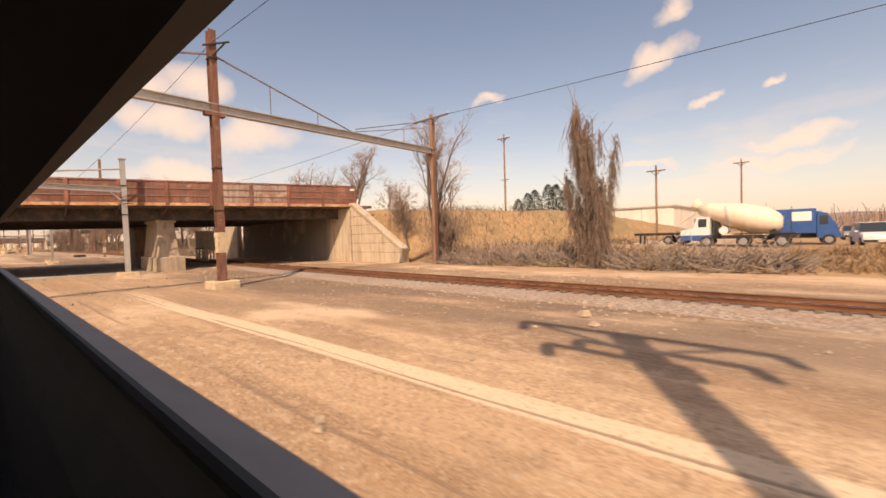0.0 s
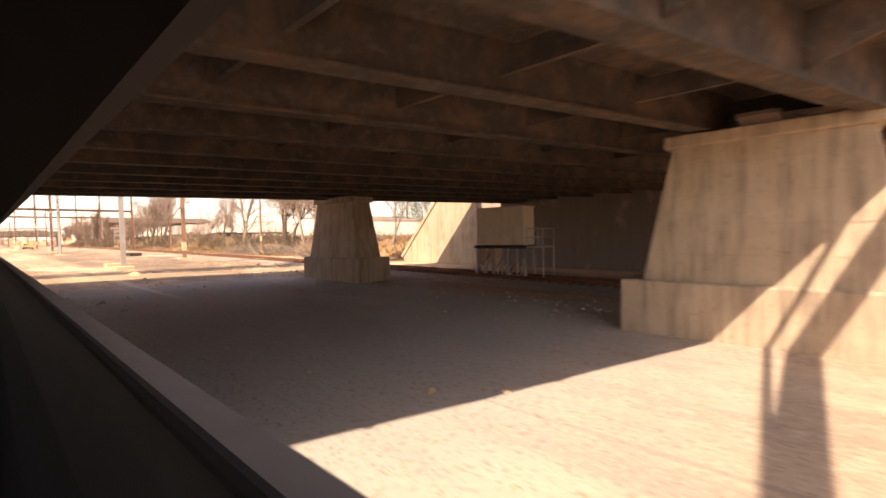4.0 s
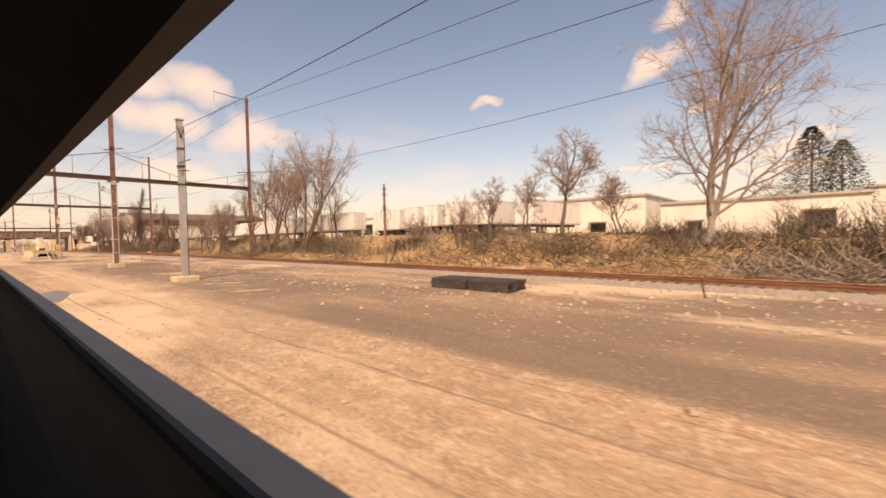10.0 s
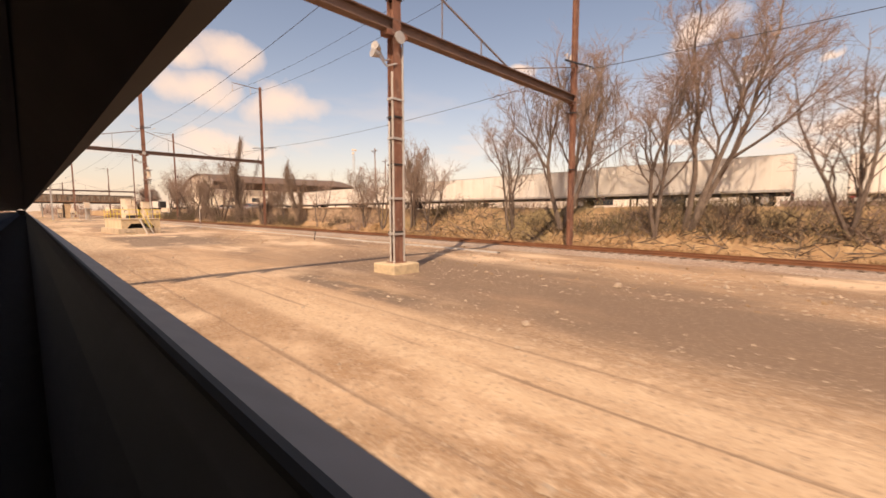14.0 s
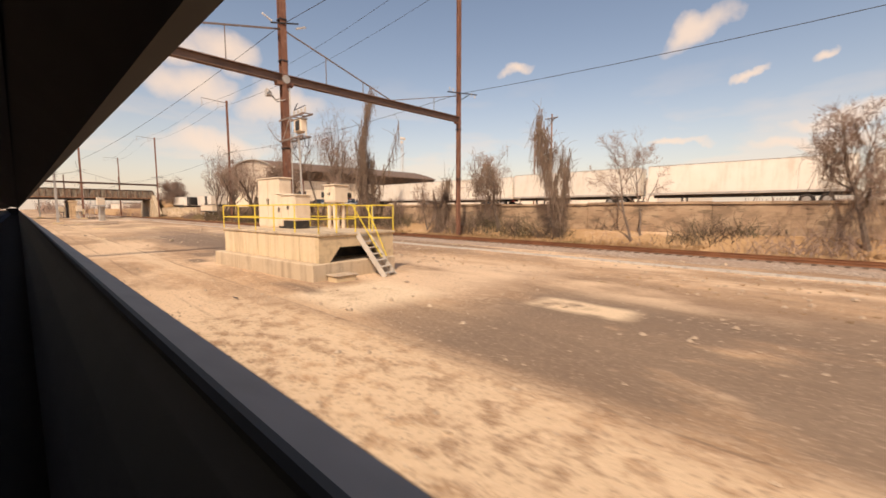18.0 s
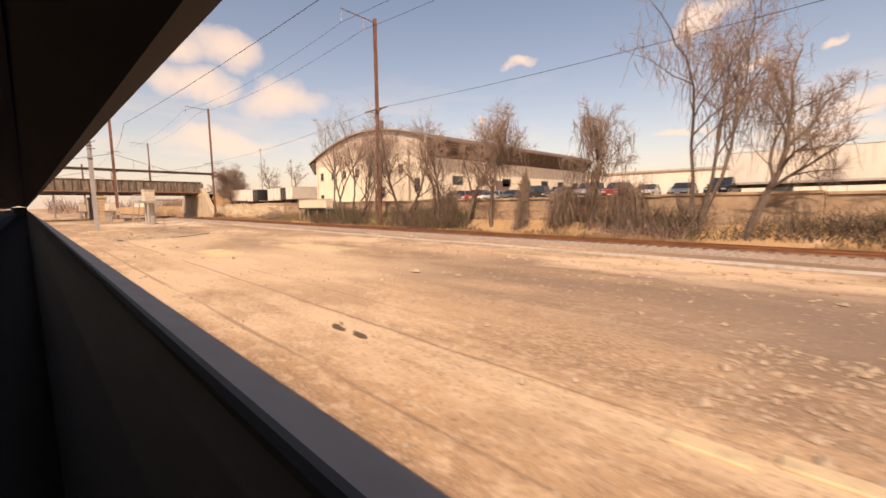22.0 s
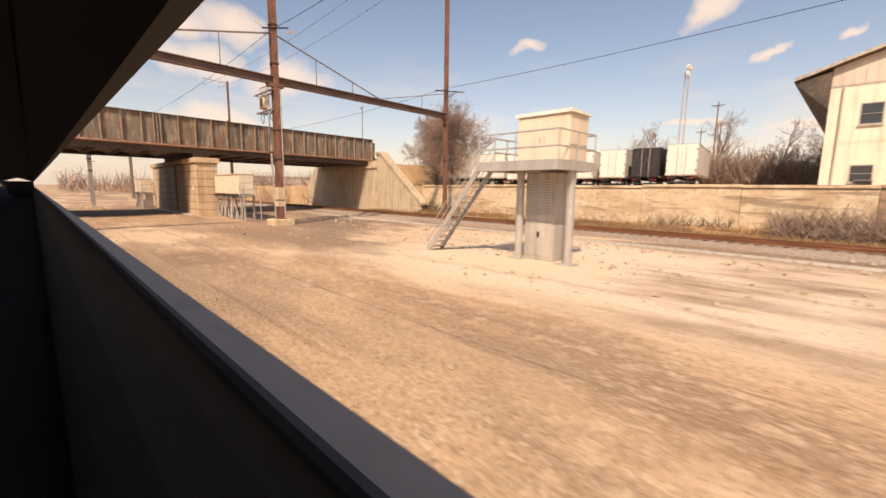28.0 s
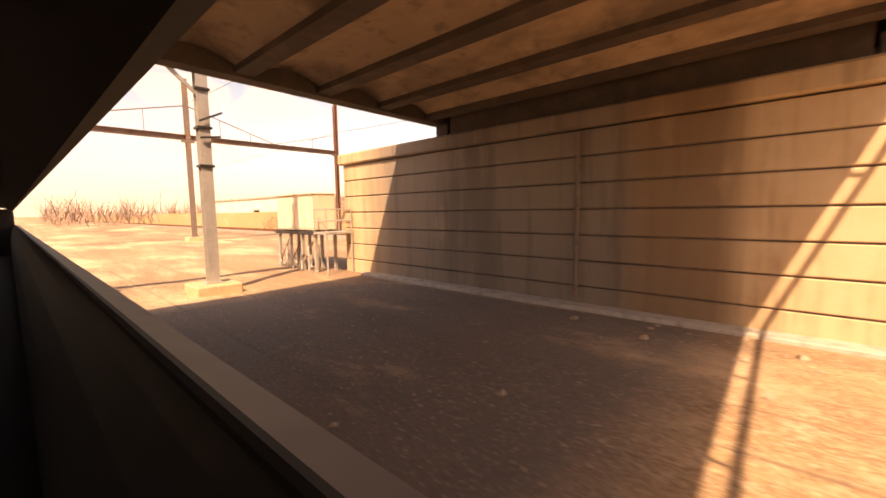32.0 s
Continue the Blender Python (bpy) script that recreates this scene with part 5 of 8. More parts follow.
# grey galvanised columns along the running tracks
def grey_pole(x, y, top, arm_z, label):
    p = steel_pole(x, y, top, "galv", 0.40, 0.36, label, group="grey line poles", flat=0.35)
    part("cap", boxes((-0.3, 0.3, -0.25, 0.25, top, top + 0.12), bevel=0.02), "galv", p)
    bands(p, (arm_z - 1.2, arm_z - 2.6, arm_z - 4.0), 0.5)
    part("wire_clamp", bars([((-0.2, -0.3, arm_z - 2.4), (0.6, -0.3, arm_z - 2.0))], 0.07), "dark", p)
    part("wire_clamp", bars([((-0.2, -0.3, arm_z - 3.0), (0.5, -0.3, arm_z - 2.9))], 0.07), "dark", p)
    return p


def grey_beam(y, x, z, z2):
    bm = thing("portal_beam", "grey galvanised portal beam over the running tracks", "portal beam", (0, y, 0), "portal beams")
    b = bmesh.new()
    box(b, -16, x, -0.2, 0.2, z - 0.25, z - 0.2)
    box(b, -16, x, -0.2, 0.2, z + 0.2, z + 0.25)
    box(b, -16, x, -0.03, 0.03, z - 0.2, z + 0.2)
    part("beam", b, "galv", bm)
    for p, q in (((x, 0, z2), (x - 13, 0, z + 0.3)), ((x - 13, 0, z + 0.3), (-16, 0, z2))):
        part("upper_pipe", rods([(p, q)], 0.08, 8), "galv", bm)
    hangers(bm, z - 0.25, (-6.6, -2.8))
    part("knee", bars([((x - 1.1, 0, z - 0.2), (x, 0, z - 1.2))], 0.12), "galv", bm)
    steel_pole(-16, y, z2 + 1.0, "galv", 0.4, 0.36, "grey galvanised steel column on a footing", group="grey line poles")
    return bm


g3 = grey_pole(9.8, 49.3, 11.2, 9.9, "grey galvanised column in front of the road bridge")
grey_beam(49.3, 9.8, 8.3, 10.3)
g7 = grey_pole(9.75, 106.2, 13.0, 12.0, "grey galvanised column beyond the pipe bridge")
grey_beam(106.2, 9.75, 9.25, 11.9)
g12 = grey_pole(11.2, 172.7, 12.6, 11.6, "grey galvanised column on a crumbling footing")
g25 = grey_pole(5.6, 354.0, 13.5, 12.6, "grey galvanised column with cable fittings")
part("cable_drop", rods([((0.24, -0.2, 0.4), (0.24, -0.2, 12))], 0.03), "wire", g12)
part("brace_loop", bars([((-0.25, -0.28, 12.1), (0.0, -0.28, 11.2)), ((0.25, -0.28, 12.1), (0.0, -0.28, 11.2))], 0.05), "dark", g12)

# a rust-brown single pole beside the second track
p9 = steel_pole(20.2, 123.0, 23.0, "wood", 0.45, 0.45, "tall rust-brown line pole with a pale painted band", flat=0.25)
part("white_band", boxes((-0.26, 0.26, -0.26, 0.26, 1.3, 2.6)), "block", p9, "pale painted band")
bands(p9, (6.9, 7.2, 7.5, 12.2), 0.54)

# wires strung across the running tracks from the tall pole, with insulators hung from them
cs = thing("cross_span", "slack wires strung across the tracks with hanging insulators", "cross span")
strands("span_wire", [[((20.0 - 36.0 * k / 16, 123.0 - 1.6 * k / 16, 11.4 - 1.9 * 4 * (k / 16) * (1 - k / 16)), 0.02) for k in range(17)]], "wire", cs, sides=4)
for x in (-3.35, -1.3, 0.35):
    k = (20.0 - x) / 36.0
    y, z = 123.0 - 1.6 * k, 11.4 - 7.6 * k * (1 - k)
    insulator(cs, (x, y, z), (x, y, z - 0.85), 0.2, 5)
steel_pole(-16.0, 121.4, 13.0, "rust", 0.46, 0.46, "rust-brown steel line pole across the running tracks")

p13, q13, b13 = portal(203.0, 12.6, 30.1, 11.5, 24.0, 26.0, "rust", "rust-red steel line pole with floodlights and conduits", "tall rust-brown line pole behind the second track", askew=0.02)
p20, q19, b20 = portal(268.0, 13.9, 32.6, 12.3, 25.0, 26.2, "rust", "rust-red steel line pole carrying switchgear beside the platform", "tall rust-brown line pole at the foot of the bank", askew=0.045)
p30, q30, b30 = portal(405.4, 14.0, 33.6, 11.1, 25.0, 27.0, "rust", "rust-red steel line pole with a pale painted band", "tall rust-brown line pole by the retaining wall", askew=0.07, dy=1.0)
for dx, dy, top in ((-0.3, -0.2, 9.4), (-0.3, 0.05, 7.2), (0.3, -0.2, 10.6)):
    part("conduit", rods([((dx, dy, 0.5), (dx, dy, top))], 0.045), "pipe", p13, "pale cable conduit")
for z in (1.9, 3.6, 6.4, 8.2):
    part("conduit_clamp", boxes((-0.37, 0.37, -0.28, 0.12, z - 0.05, z + 0.05)), "galv", p13)
for s in (-1, 1):
    part("cable_elbow", rods([((0.3 * s, -0.2, 0.55), (0.5 * s, -0.55, 0.1))], 0.06), "pipe", p13, "pale cable bend into the ground")
part("white_band", boxes((-0.27, 0.27, -0.27, 0.27, 1.5, 3.0)), "block", p30, "pale painted band")
part("white_band", boxes((-0.27, 0.27, -0.27, 0.27, 2.0, 3.2)), "block", p20, "pale painted band")
s19 = steel_pole(33.6, 337.6, 26.8, "rust", 0.36, 0.36, "tall rust-brown line pole with a wooden crossarm in scrub", foot=False)
crossarm(s19, 15.42, 2.45, "bark")
for k in range(20):
    part("pole_step", bars([((-0.3, 0, 3 + 0.5 * k), (0.3, 0, 3 + 0.5 * k))], 0.03), "rust", s19)
part("transformer", rods([((0.6, -0.1, 13.2), (0.6, -0.1, 14.1))], 0.25, 10), "rustgrey", s19)
far = steel_pole(32.8, 474.0, 26.0, "rust", 0.36, 0.36, "distant rust-brown line pole", foot=False)
for p, z in ((q13, 25.6), (q19, 25.8), (s19, 26.3), (q30, 26.6), (far, 25.6)):
    top_arm(p, z)
# far portals past the narrow bridge
portal(474.0, 14.2, 32.6, 11.3, 17.5, 17.8, "rustgrey", "distant steel line pole past the girder bridge", "distant steel line pole", fittings=False)
g33 = grey_pole(5.3, 439.9, 9.8, 8.8, "grey galvanised column beyond the girder bridge")
grey_beam(439.9, 5.3, 8.5, 9.5)


# floodlights and dishes
def floodlight(x, y, z, turn):
    f = thing("floodlight", "small pale floodlight on a bracket arm of the line pole", "floodlight", (x, y, z), "floodlights", turn)
    bm = bmesh.new()
    rod(bm, (-0.28, 0, 0.05), (0.1, 0, 0), 0.2, 0.1, 12)
    part("lamp_head", bm, "galv", f, smooth=False)
    part("bracket_arm", rods([((0.05, 0, 0), (0.5, 0, -0.35)), ((0.5, 0, -0.35), (1.1, 0, -0.1))], 0.04), "galv", f)


floodlight(11.45, 202.75, 9.9, 0)
floodlight(11.6, 202.9, 10.25, 20)
floodlight(12.75, 267.75, 10.9, 0)
floodlight(12.8, 267.9, 11.1, 20)
for (x, y, z) in ((12.55, 202.7, 10.9), (13.85, 267.7, 12.15)):
    d = thing("signal_disc", "round grey disc on the line pole", "disc", (x, y, z), "signal discs")
    part("disc", rods([((0, -0.16, 0), (0, -0.22, 0))], 0.28, 16), "galv", d)
    part("clamp", boxes((-0.06, 0.06, -0.16, 0.0, -0.06, 0.06)), "dark", d)


def switchgear(x, y, along, z, label):
    """A pale switch held between two double arms that run along the line from the pole; a slim pair of pipes leads down."""
    s = thing("switchgear", label, "switchgear", (x, y, z), "switchgear")
    a = along
    for h, reach in ((0.0, 3.1), (1.45, 3.4)):
        part("arm", bars([((-0.3, -0.3 * a, h), (-0.3, reach * a, h)), ((0.3, -0.3 * a, h), (0.3, reach * a, h))], 0.07, 0.11), "rustgrey", s, "double steel arm")
        for k in (0.9, 1.7, 2.5, reach - 0.06):
            part("arm_tie", bars([((-0.3, k * a, h), (0.3, k * a, h))], 0.06), "rustgrey", s)
    part("tie_rod", bars([((0.3, 0.2 * a, 0.1), (0.3, 1.3 * a, 1.4)), ((-0.3, 0.2 * a, 0.1), (-0.3, 1.3 * a, 1.4))], 0.035), "galv", s)
    y0, y1 = sorted((1.75 * a, 2.75 * a))
    part("housing", boxes((-0.26, 0.26, y0, y1, 0.34, 1.2), bevel=0.07), "cream", s, "pale dented switch housing")
    part("housing_lid", boxes((-0.3, 0.3, y0 - 0.05, y1 + 0.05, 1.203, 1.27), bevel=0.02), "galv", s)
    part("side_plate", boxes((-0.3, -0.27, y0 + 0.12, y1 - 0.35, 0.45, 1.1)), "dark", s)
    for k in (1.4, 1.95, 2.45, 2.95):
        insulator(s, (0.0, k * a, 1.52), (0.0, k * a, 1.95), 0.10, 4)
        insulator(s, (0.05, k * a, 0.02), (0.0, k * a, 0.36), 0.085, 3)
    part("blade", bars([((0, 1.35 * a, 1.97), (0, 3.0 * a, 2.05)), ((0, 1.4 * a, 1.97), (0.0, 1.9 * a, 2.35))], 0.045), "dark", s)
    for k, dip in ((1.1, 0.55), (2.9, 0.7)):
        pts = [((0.1, (k + 0.3 * math.cos(math.pi * j / 8)) * a, -0.05 - dip * math.sin(math.pi * j / 8)), 0.028) for j in range(9)]
        strands("cable_loop", [pts], "wire", s, sides=5)
    part("riser", rods([((0.35, 1.72 * a, -z + 0.02), (0.12, 1.72 * a, -0.02))], 0.065, 8), "galv", s, "slim galvanised riser pipe")
    part("riser", rods([((0.5, 1.95 * a, -z + 0.02), (0.2, 1.95 * a, -z * 0.35))], 0.04, 8), "rust", s)
    for h in (0.28, 0.62):
        part("riser_clip", bars([((0.22, 1.72 * a, -z * h), (0.0, 0.1 * a, -z * h))], 0.04), "rustgrey", s)
    return s


switchgear(13.9, 268.0, -1, 7.9, "pale switchgear between double arms on the rust-red line pole")
switchgear(14.0, 405.4, 1, 8.95, "grey switchgear between double arms beside the line pole")
part("low_arm", bars([((0, 0, 5.75), (0, 1.5, 5.8))], 0.12), "dark", p30)
part("strut", bars([((0, 1.0, 5.75), (0.1, 0.9, 4.2))], 0.04), "dark", p30)
part("bench_frame", bars([((0.2, 0.25, 1.72), (1.2, 1.9, 1.72)), ((1.2, 1.9, 1.72), (1.2, 1.9, 0.0)), ((0.7, 1.1, 1.72), (0.7, 1.1, 0.0))], 0.09), "galv", p30, "low pipe frame beside the pole's foot")
stub = thing("marker_post", "short pale post beside the second track", "post", (21.3, 267.75, 0))
part("post", rods([((0, 0, -0.1), (0, 0, 3.3))], 0.06, 8), "galv", stub)
part("clamp", boxes((-0.2, 0.2, -0.1, 0.1, 0.8, 1.0), bevel=0.02), "rust", stub)


def wire(y0, pts, r=0.022, label="black overhead wire slung between line poles", sag=0.9):
    """A wire that hangs from point to point."""
    lines = []
    path = []
    for a, b in zip(pts, pts[1:]):
        a, b = Vector(a), Vector(b)
        for k in range(13):
            u = k / 12
            p = a.lerp(b, u)
            p.z -= sag * 4 * u * (1 - u)
            path.append((p, r))
    ob = strands("overhead_wire", [path], "wire", None, sides=4)
    return tagged(ob, label, "wire", "overhead wires")


for dx in (1.2,):
    wire(0, [(30.2 + dx, -80, 14.6), (30.2 + dx, 28.2, 15.0), (32 + dx, 123.5, 14.5), (31.0 + dx, 203, 14.2), (31.7 + dx, 268, 15.0), (32.6 + dx, 337.6, 15.7), (31.9 + dx, 405.4, 13.9), (31.8 + dx, 474, 14.2), (31.8, 600, 14)])
for dx, dz in ((-4.9, 0), (-1.75, 0.0)):
    wire(0, [(31.9 + dx, 203, 24.4 + dz), (32.6 + dx, 268, 24.6), (33.6 + dx, 337.6, 25.0), (32.7 + dx, 405.4, 25.4), (32.8 + dx, 474, 24.4)], sag=1.4)
wire(0, [(19.7, 88.0, 10.7), (20.2, 123.0, 14.7), (28.3, 203.0, 24.5)], sag=0.35)
wire(0, [(19.8, 88.0, 10.6), (20.4, 123.0, 12.7), (29.9, 203.0, 21.7)], sag=0.35)
wire(0, [(10.5, -60, 15.5), (10.5, 28.2, 15.6), (9.75, 106.2, 12.3), (11.2, 172.7, 12.0), (12.6, 203, 15.1), (13.9, 268, 16.0), (9, 354, 12.9), (14.0, 405.4, 14.8), (14.2, 474, 14.9)], sag=1.0)


# wooden utility poles
def utility_pole(x, y, z0, top, arm=1.4, label="weathered wooden utility pole with a crossarm"):
    p = thing("utility_pole", label, "utility pole", (x, y, z0), "utility poles")
    part("post", rod(bmesh.new(), (0, 0, -0.4), (0, 0, top), 0.17, 0.12, 8), "wood", p)
    if arm:
        crossarm(p, top - 0.75, arm, "bark")
    return p


u8 = utility_pole(32.0, 123.4, 0.3, 14.1, 2.4)
part("white_band", rod(bmesh.new(), (0, 0, 2.2), (0, 0, 3.0), 0.19, 0.185, 8), "block", u8)
u12 = utility_pole(31.6, 172.0, 0.1, 9.2, 0, "short tarred post with a coil of cable")
part("cable_coil", rods([((0.75 * math.cos(a / 10 * 6.283), -0.2, 5.6 + 0.75 * math.sin(a / 10 * 6.283)), (0.75 * math.cos((a + 1) / 10 * 6.283), -0.2, 5.6 + 0.75 * math.sin((a + 1) / 10 * 6.283))) for a in range(10)], 0.03, 5), "wire", u12)
bands(u12, (8.6, 8.0, 6.6, 6.2), 0.4)
for x, y, h in ((60, 38, 13.5), (62, 15, 10.5), (66, -12, 11), (70, -30, 12), (90, 8, 14), (95, 60, 17), (80, 492, 27), (100, 395, 18), (118, 398, 17), (130, 405, 17), (110, 445, 15), (70, 440, 17), (64, 275, 16), (75, 285, 15)):
    utility_pole(x, y, ground_height(x, y) - 0.2, h, 1.2, "far wooden utility pole against the sky")

# the tall lighting mast
lm = thing("lighting_mast", "tall slender lattice mast with round floodlights", "lighting mast", (150, 415.5, 2.5))
part("lattice", bars([((dx, dy, 0), (dx * 0.6, dy * 0.6, 38)) for dx in (-0.8, 0.8) for dy in (-0.8, 0.8)] + [((-0.8 + 0.03 * k, -0.8, 2 * k), (0.8 - 0.03 * k, -0.8, 2 * k + 2)) for k in range(18)], 0.14), "galv", lm)
for dx, dz in ((-1.0, 39.2), (0.9, 39.2), (-0.9, 37.2)):
    part("lamp", rods([((dx, -0.3, dz), (dx, -0.9, dz))], 0.85, 12), "white", lm)


# the tall pole on the far side of the running tracks, with its arms along the line
tp = steel_pole(-5.0, -6.6, 21.4, "rust", 0.62, 0.62, "tall rusty line pole with long wire arms beyond the tracks", foot=True)
for z, a, b in ((21.2, -3.4, 3.2), (19.6, -2.2, 1.6), (18.6, -0.6, 2.6)):
    part("wire_arm", bars([((0, a, z), (0, b, z + 0.2))], 0.22), "rust", tp)
    for v in (a, b):
        insulator(tp, (0, v, z), (0, v, z - 1.0), 0.2, 5)
part("arm_brace", bars([((0, -2.6, 21.2), (0, 0, 19.4))], 0.12), "rust", tp)
part("arm_brace", bars([((0, 2.6, 21.2), (0, 0, 19.4))], 0.12), "rust", tp)
# rough things
# ---- equipment platforms of the yard ----
def railing(parent, pts, h, mat, z, post_every=1.9, r=0.03, mids=(0.5,), skip=()):
    """Posts and rails along a line of points."""
    for k, (a, b) in enumerate(zip(pts, pts[1:])):
        a, b = Vector((*a, z)), Vector((*b, z))
        n = max(1, round((b - a).length / post_every))
        for j in range(n + 1):
            if j == n and k < len(pts) - 2:
                continue
            p = a.lerp(b, j / n)
            part("rail_post", rods([(p - Vector((0, 0, 0.15)), p + Vector((0, 0, h)))], r, 6), mat, parent)
        for m in (1.0, *mids):
            part("handrail", rods([(a + Vector((0, 0, h * m)), b + Vector((0, 0, h * m)))], r, 6), mat, parent)


def stairs(parent, foot, head, width_axis, width, n, mat, rails=True):
    """Open steel stairs from a foot to a head."""
    f, h = Vector(foot), Vector(head)
    w = Vector(width_axis).normalized() * width / 2
    for s in (-1, 1):
        part("stringer", bars([(f + w * s, h + w * s)], 0.05, 0.24), mat, parent)
        if rails:
            up = Vector((0, 0, 0.95))
            part("stair_rail", rods([(f + w * s + up, h + w * s + up), (f + w * s + up * 0.5, h + w * s + up * 0.5)], 0.025), mat, parent)
            part("stair_post", rods([(f + w * s, f + w * s + up), (f.lerp(h, 0.5) + w * s, f.lerp(h, 0.5) + w * s + up)], 0.025), mat, parent)
    d = (h - f)
    d.z = 0
    d = d.normalized() * 0.13
    for k in range(n):
        p = f.lerp(h, (k + 0.5) / n)
        bm = bmesh.new()
        v = [bm.verts.new(p + w * a + d * b + Vector((0, 0, c))) for c in (0, 0.03) for a, b in ((-1, -1), (1, -1), (1, 1), (-1, 1))]
        for q in ((3, 2, 1, 0), (4, 5, 6, 7), (0, 1, 5, 4), (1, 2, 6, 5), (2, 3, 7, 6), (3, 0, 4, 7)):
            bm.faces.new([v[i] for i in q])
        part("tread", bm, mat, parent)


def concrete_platform():
    x0, x1, y0, y1 = 8.65, 12.9, 254.25, 263.3
    p = thing("equipment_platform", "cream concrete equipment platform with yellow handrails", "platform")
    p.matrix_basis = pose(x0, y0, 0, 0, 0, 4.6) @ pose(-x0, -y0, 0)
    part("plinth", boxes((x0 - 0.42, x1, y0 - 0.12, y1 + 0.3, -0.3, 0.72), bevel=0.04), "conc", p, "long low concrete plinth")
    # side walls of precast panels, open under the near end
    n = 7
    for k in range(n):
        a, b = y0 + 0.25 + (y1 - y0 - 0.25) * k / n, y0 + 0.25 + (y1 - y0 - 0.25) * (k + 1) / n
        part("panel", boxes((x0, x0 + 0.18, a + 0.02, b - 0.02, 0.72, 1.86), bevel=0.015), "panelcream", p)
        part("pilaster", boxes((x0 + 0.03, x0 + 0.25, b - 0.03, b + 0.03, 0.72, 1.86)), "dark", p)
        part("panel", boxes((x1 - 0.18, x1, a + 0.02, b - 0.02, 0.72, 1.86), bevel=0.015), "block", p)
    bm = bmesh.new()
    prism(bm, ((x0, 0.72), (x0 + 0.55, 0.72), (x0 + 1.05, 1.35), (x1 - 1.05, 1.35), (x1 - 0.55, 0.72), (x1, 0.72), (x1, 1.86), (x0, 1.86)), "y", y0 + 0.02, y0 + 0.26)
    part("end_wall", bm, "block", p)
    part("end_wall", boxes((x0 + 0.2, x1 - 0.2, y1 - 0.25, y1 - 0.02, 0.72, 1.86)), "block", p)
    part("void_back", boxes((x0 + 0.3, x1 - 0.3, y0 + 1.6, y0 + 1.7, 0.72, 1.84)), "dark", p)
    part("deck", boxes((x0 - 0.06, x1 + 0.06, y0 - 0.06, y1 + 0.06, 1.862, 1.98), bevel=0.015), "conc", p)
    railing(p, [(x0, y0), (x0, y1), (x1, y1), (x1, y0), (x0 + 2.9, y0)], 1.22, "yellow", 1.98, 1.75, 0.028)
    railing(p, [(x0, y0), (x0 + 0.9, y0)], 1.22, "yellow", 1.98, 0.9, 0.028)
    railing(p, [(x0 + 0.9, y0), (x0 + 1.9, y0 - 0.02)], 1.22, "yellow", 1.98, 1.0, 0.03)
    stairs(p, (x0 + 2.75, y0 - 1.35, 0.0), (x0 + 2.35, y0 + 0.1, 1.95), (1, 0.2, 0), 0.75, 7, "concgrey", rails=False)
    part("handrail", rods([((x0 + 2.8, y0 - 0.75, 0.85), (x0 + 1.95, y0 + 0.2, 3.15)), ((x0 + 3.1, y0 - 0.75, 0.85), (x0 + 2.75, y0 + 0.2, 3.15))], 0.028), "yellow", p)
    t = thing("cable_box", "low concrete box with a lid beside the ladder", "trough", (x0 + 0.75, y0 - 0.5, 0))
    part("trough", boxes((-0.5, 0.5, -0.35, 0.3, -0.1, 0.22), bevel=0.03), "block", t)
    part("lid", boxes((-0.56, 0.56, -0.41, 0.36, 0.222, 0.28), bevel=0.02), "concold", t)

    def cabinet(x, y, w, d, h, label, legs=0.0, name="equipment_cabinet"):
        c = thing(name, label, "cabinet", (x, y, 1.98), "equipment cabinets", 4.6)
        part("body", boxes((-w / 2, w / 2, -d / 2, d / 2, legs, legs + h), bevel=0.03), "cream", c)
        part("roof", boxes((-w / 2 - 0.06, w / 2 + 0.06, -d / 2 - 0.06, d / 2 + 0.06, legs + h + 0.002, legs + h + 0.07), bevel=0.02), "cream", c)
        for k in range(2):
            part("door", boxes((-w / 2 - 0.025, -w / 2 - 0.004, -d / 2 + 0.06 + k * (d / 2 - 0.03), -0.03 + k * (d / 2 - 0.03), legs + 0.1, legs + h - 0.1)), "cream", c)
            part("handle", boxes((-w / 2 - 0.06, -w / 2 - 0.027, -0.1 + 0.14 * k, -0.06 + 0.14 * k, legs + h * 0.45, legs + h * 0.6)), "dark", c)
        if legs > 1:
            for sx in (-1, 1):
                for sy in (-1, 1):
                    part("leg", boxes((sx * w * 0.32 - 0.05, sx * w * 0.32 + 0.05, sy * d * 0.25 - 0.08, sy * d * 0.25 + 0.08, 0, legs)), "cream", c)
        else:
            part("base_frame", boxes((-w / 2 + 0.05, w / 2 - 0.05, -d / 2 + 0.05, d / 2 - 0.05, 0.0, max(0.08, legs) - 0.002)), "dark", c)
        return c

    cabinet(10.35, 262.2, 0.75, 2.35, 2.72, "tall cream steel equipment cabinet on the platform")
    cabinet(10.45, 259.8, 0.9, 1.3, 1.32, "square cream equipment cabinet on dark legs", 0.42)
    cabinet(10.25, 260.75, 0.6, 0.5, 1.72, "narrow cream cabinet beside the tall one", 0.1)
    cabinet(11.95, 258.25, 0.85, 0.95, 0.88, "cream transformer box on pale legs", 1.38)


concrete_platform()


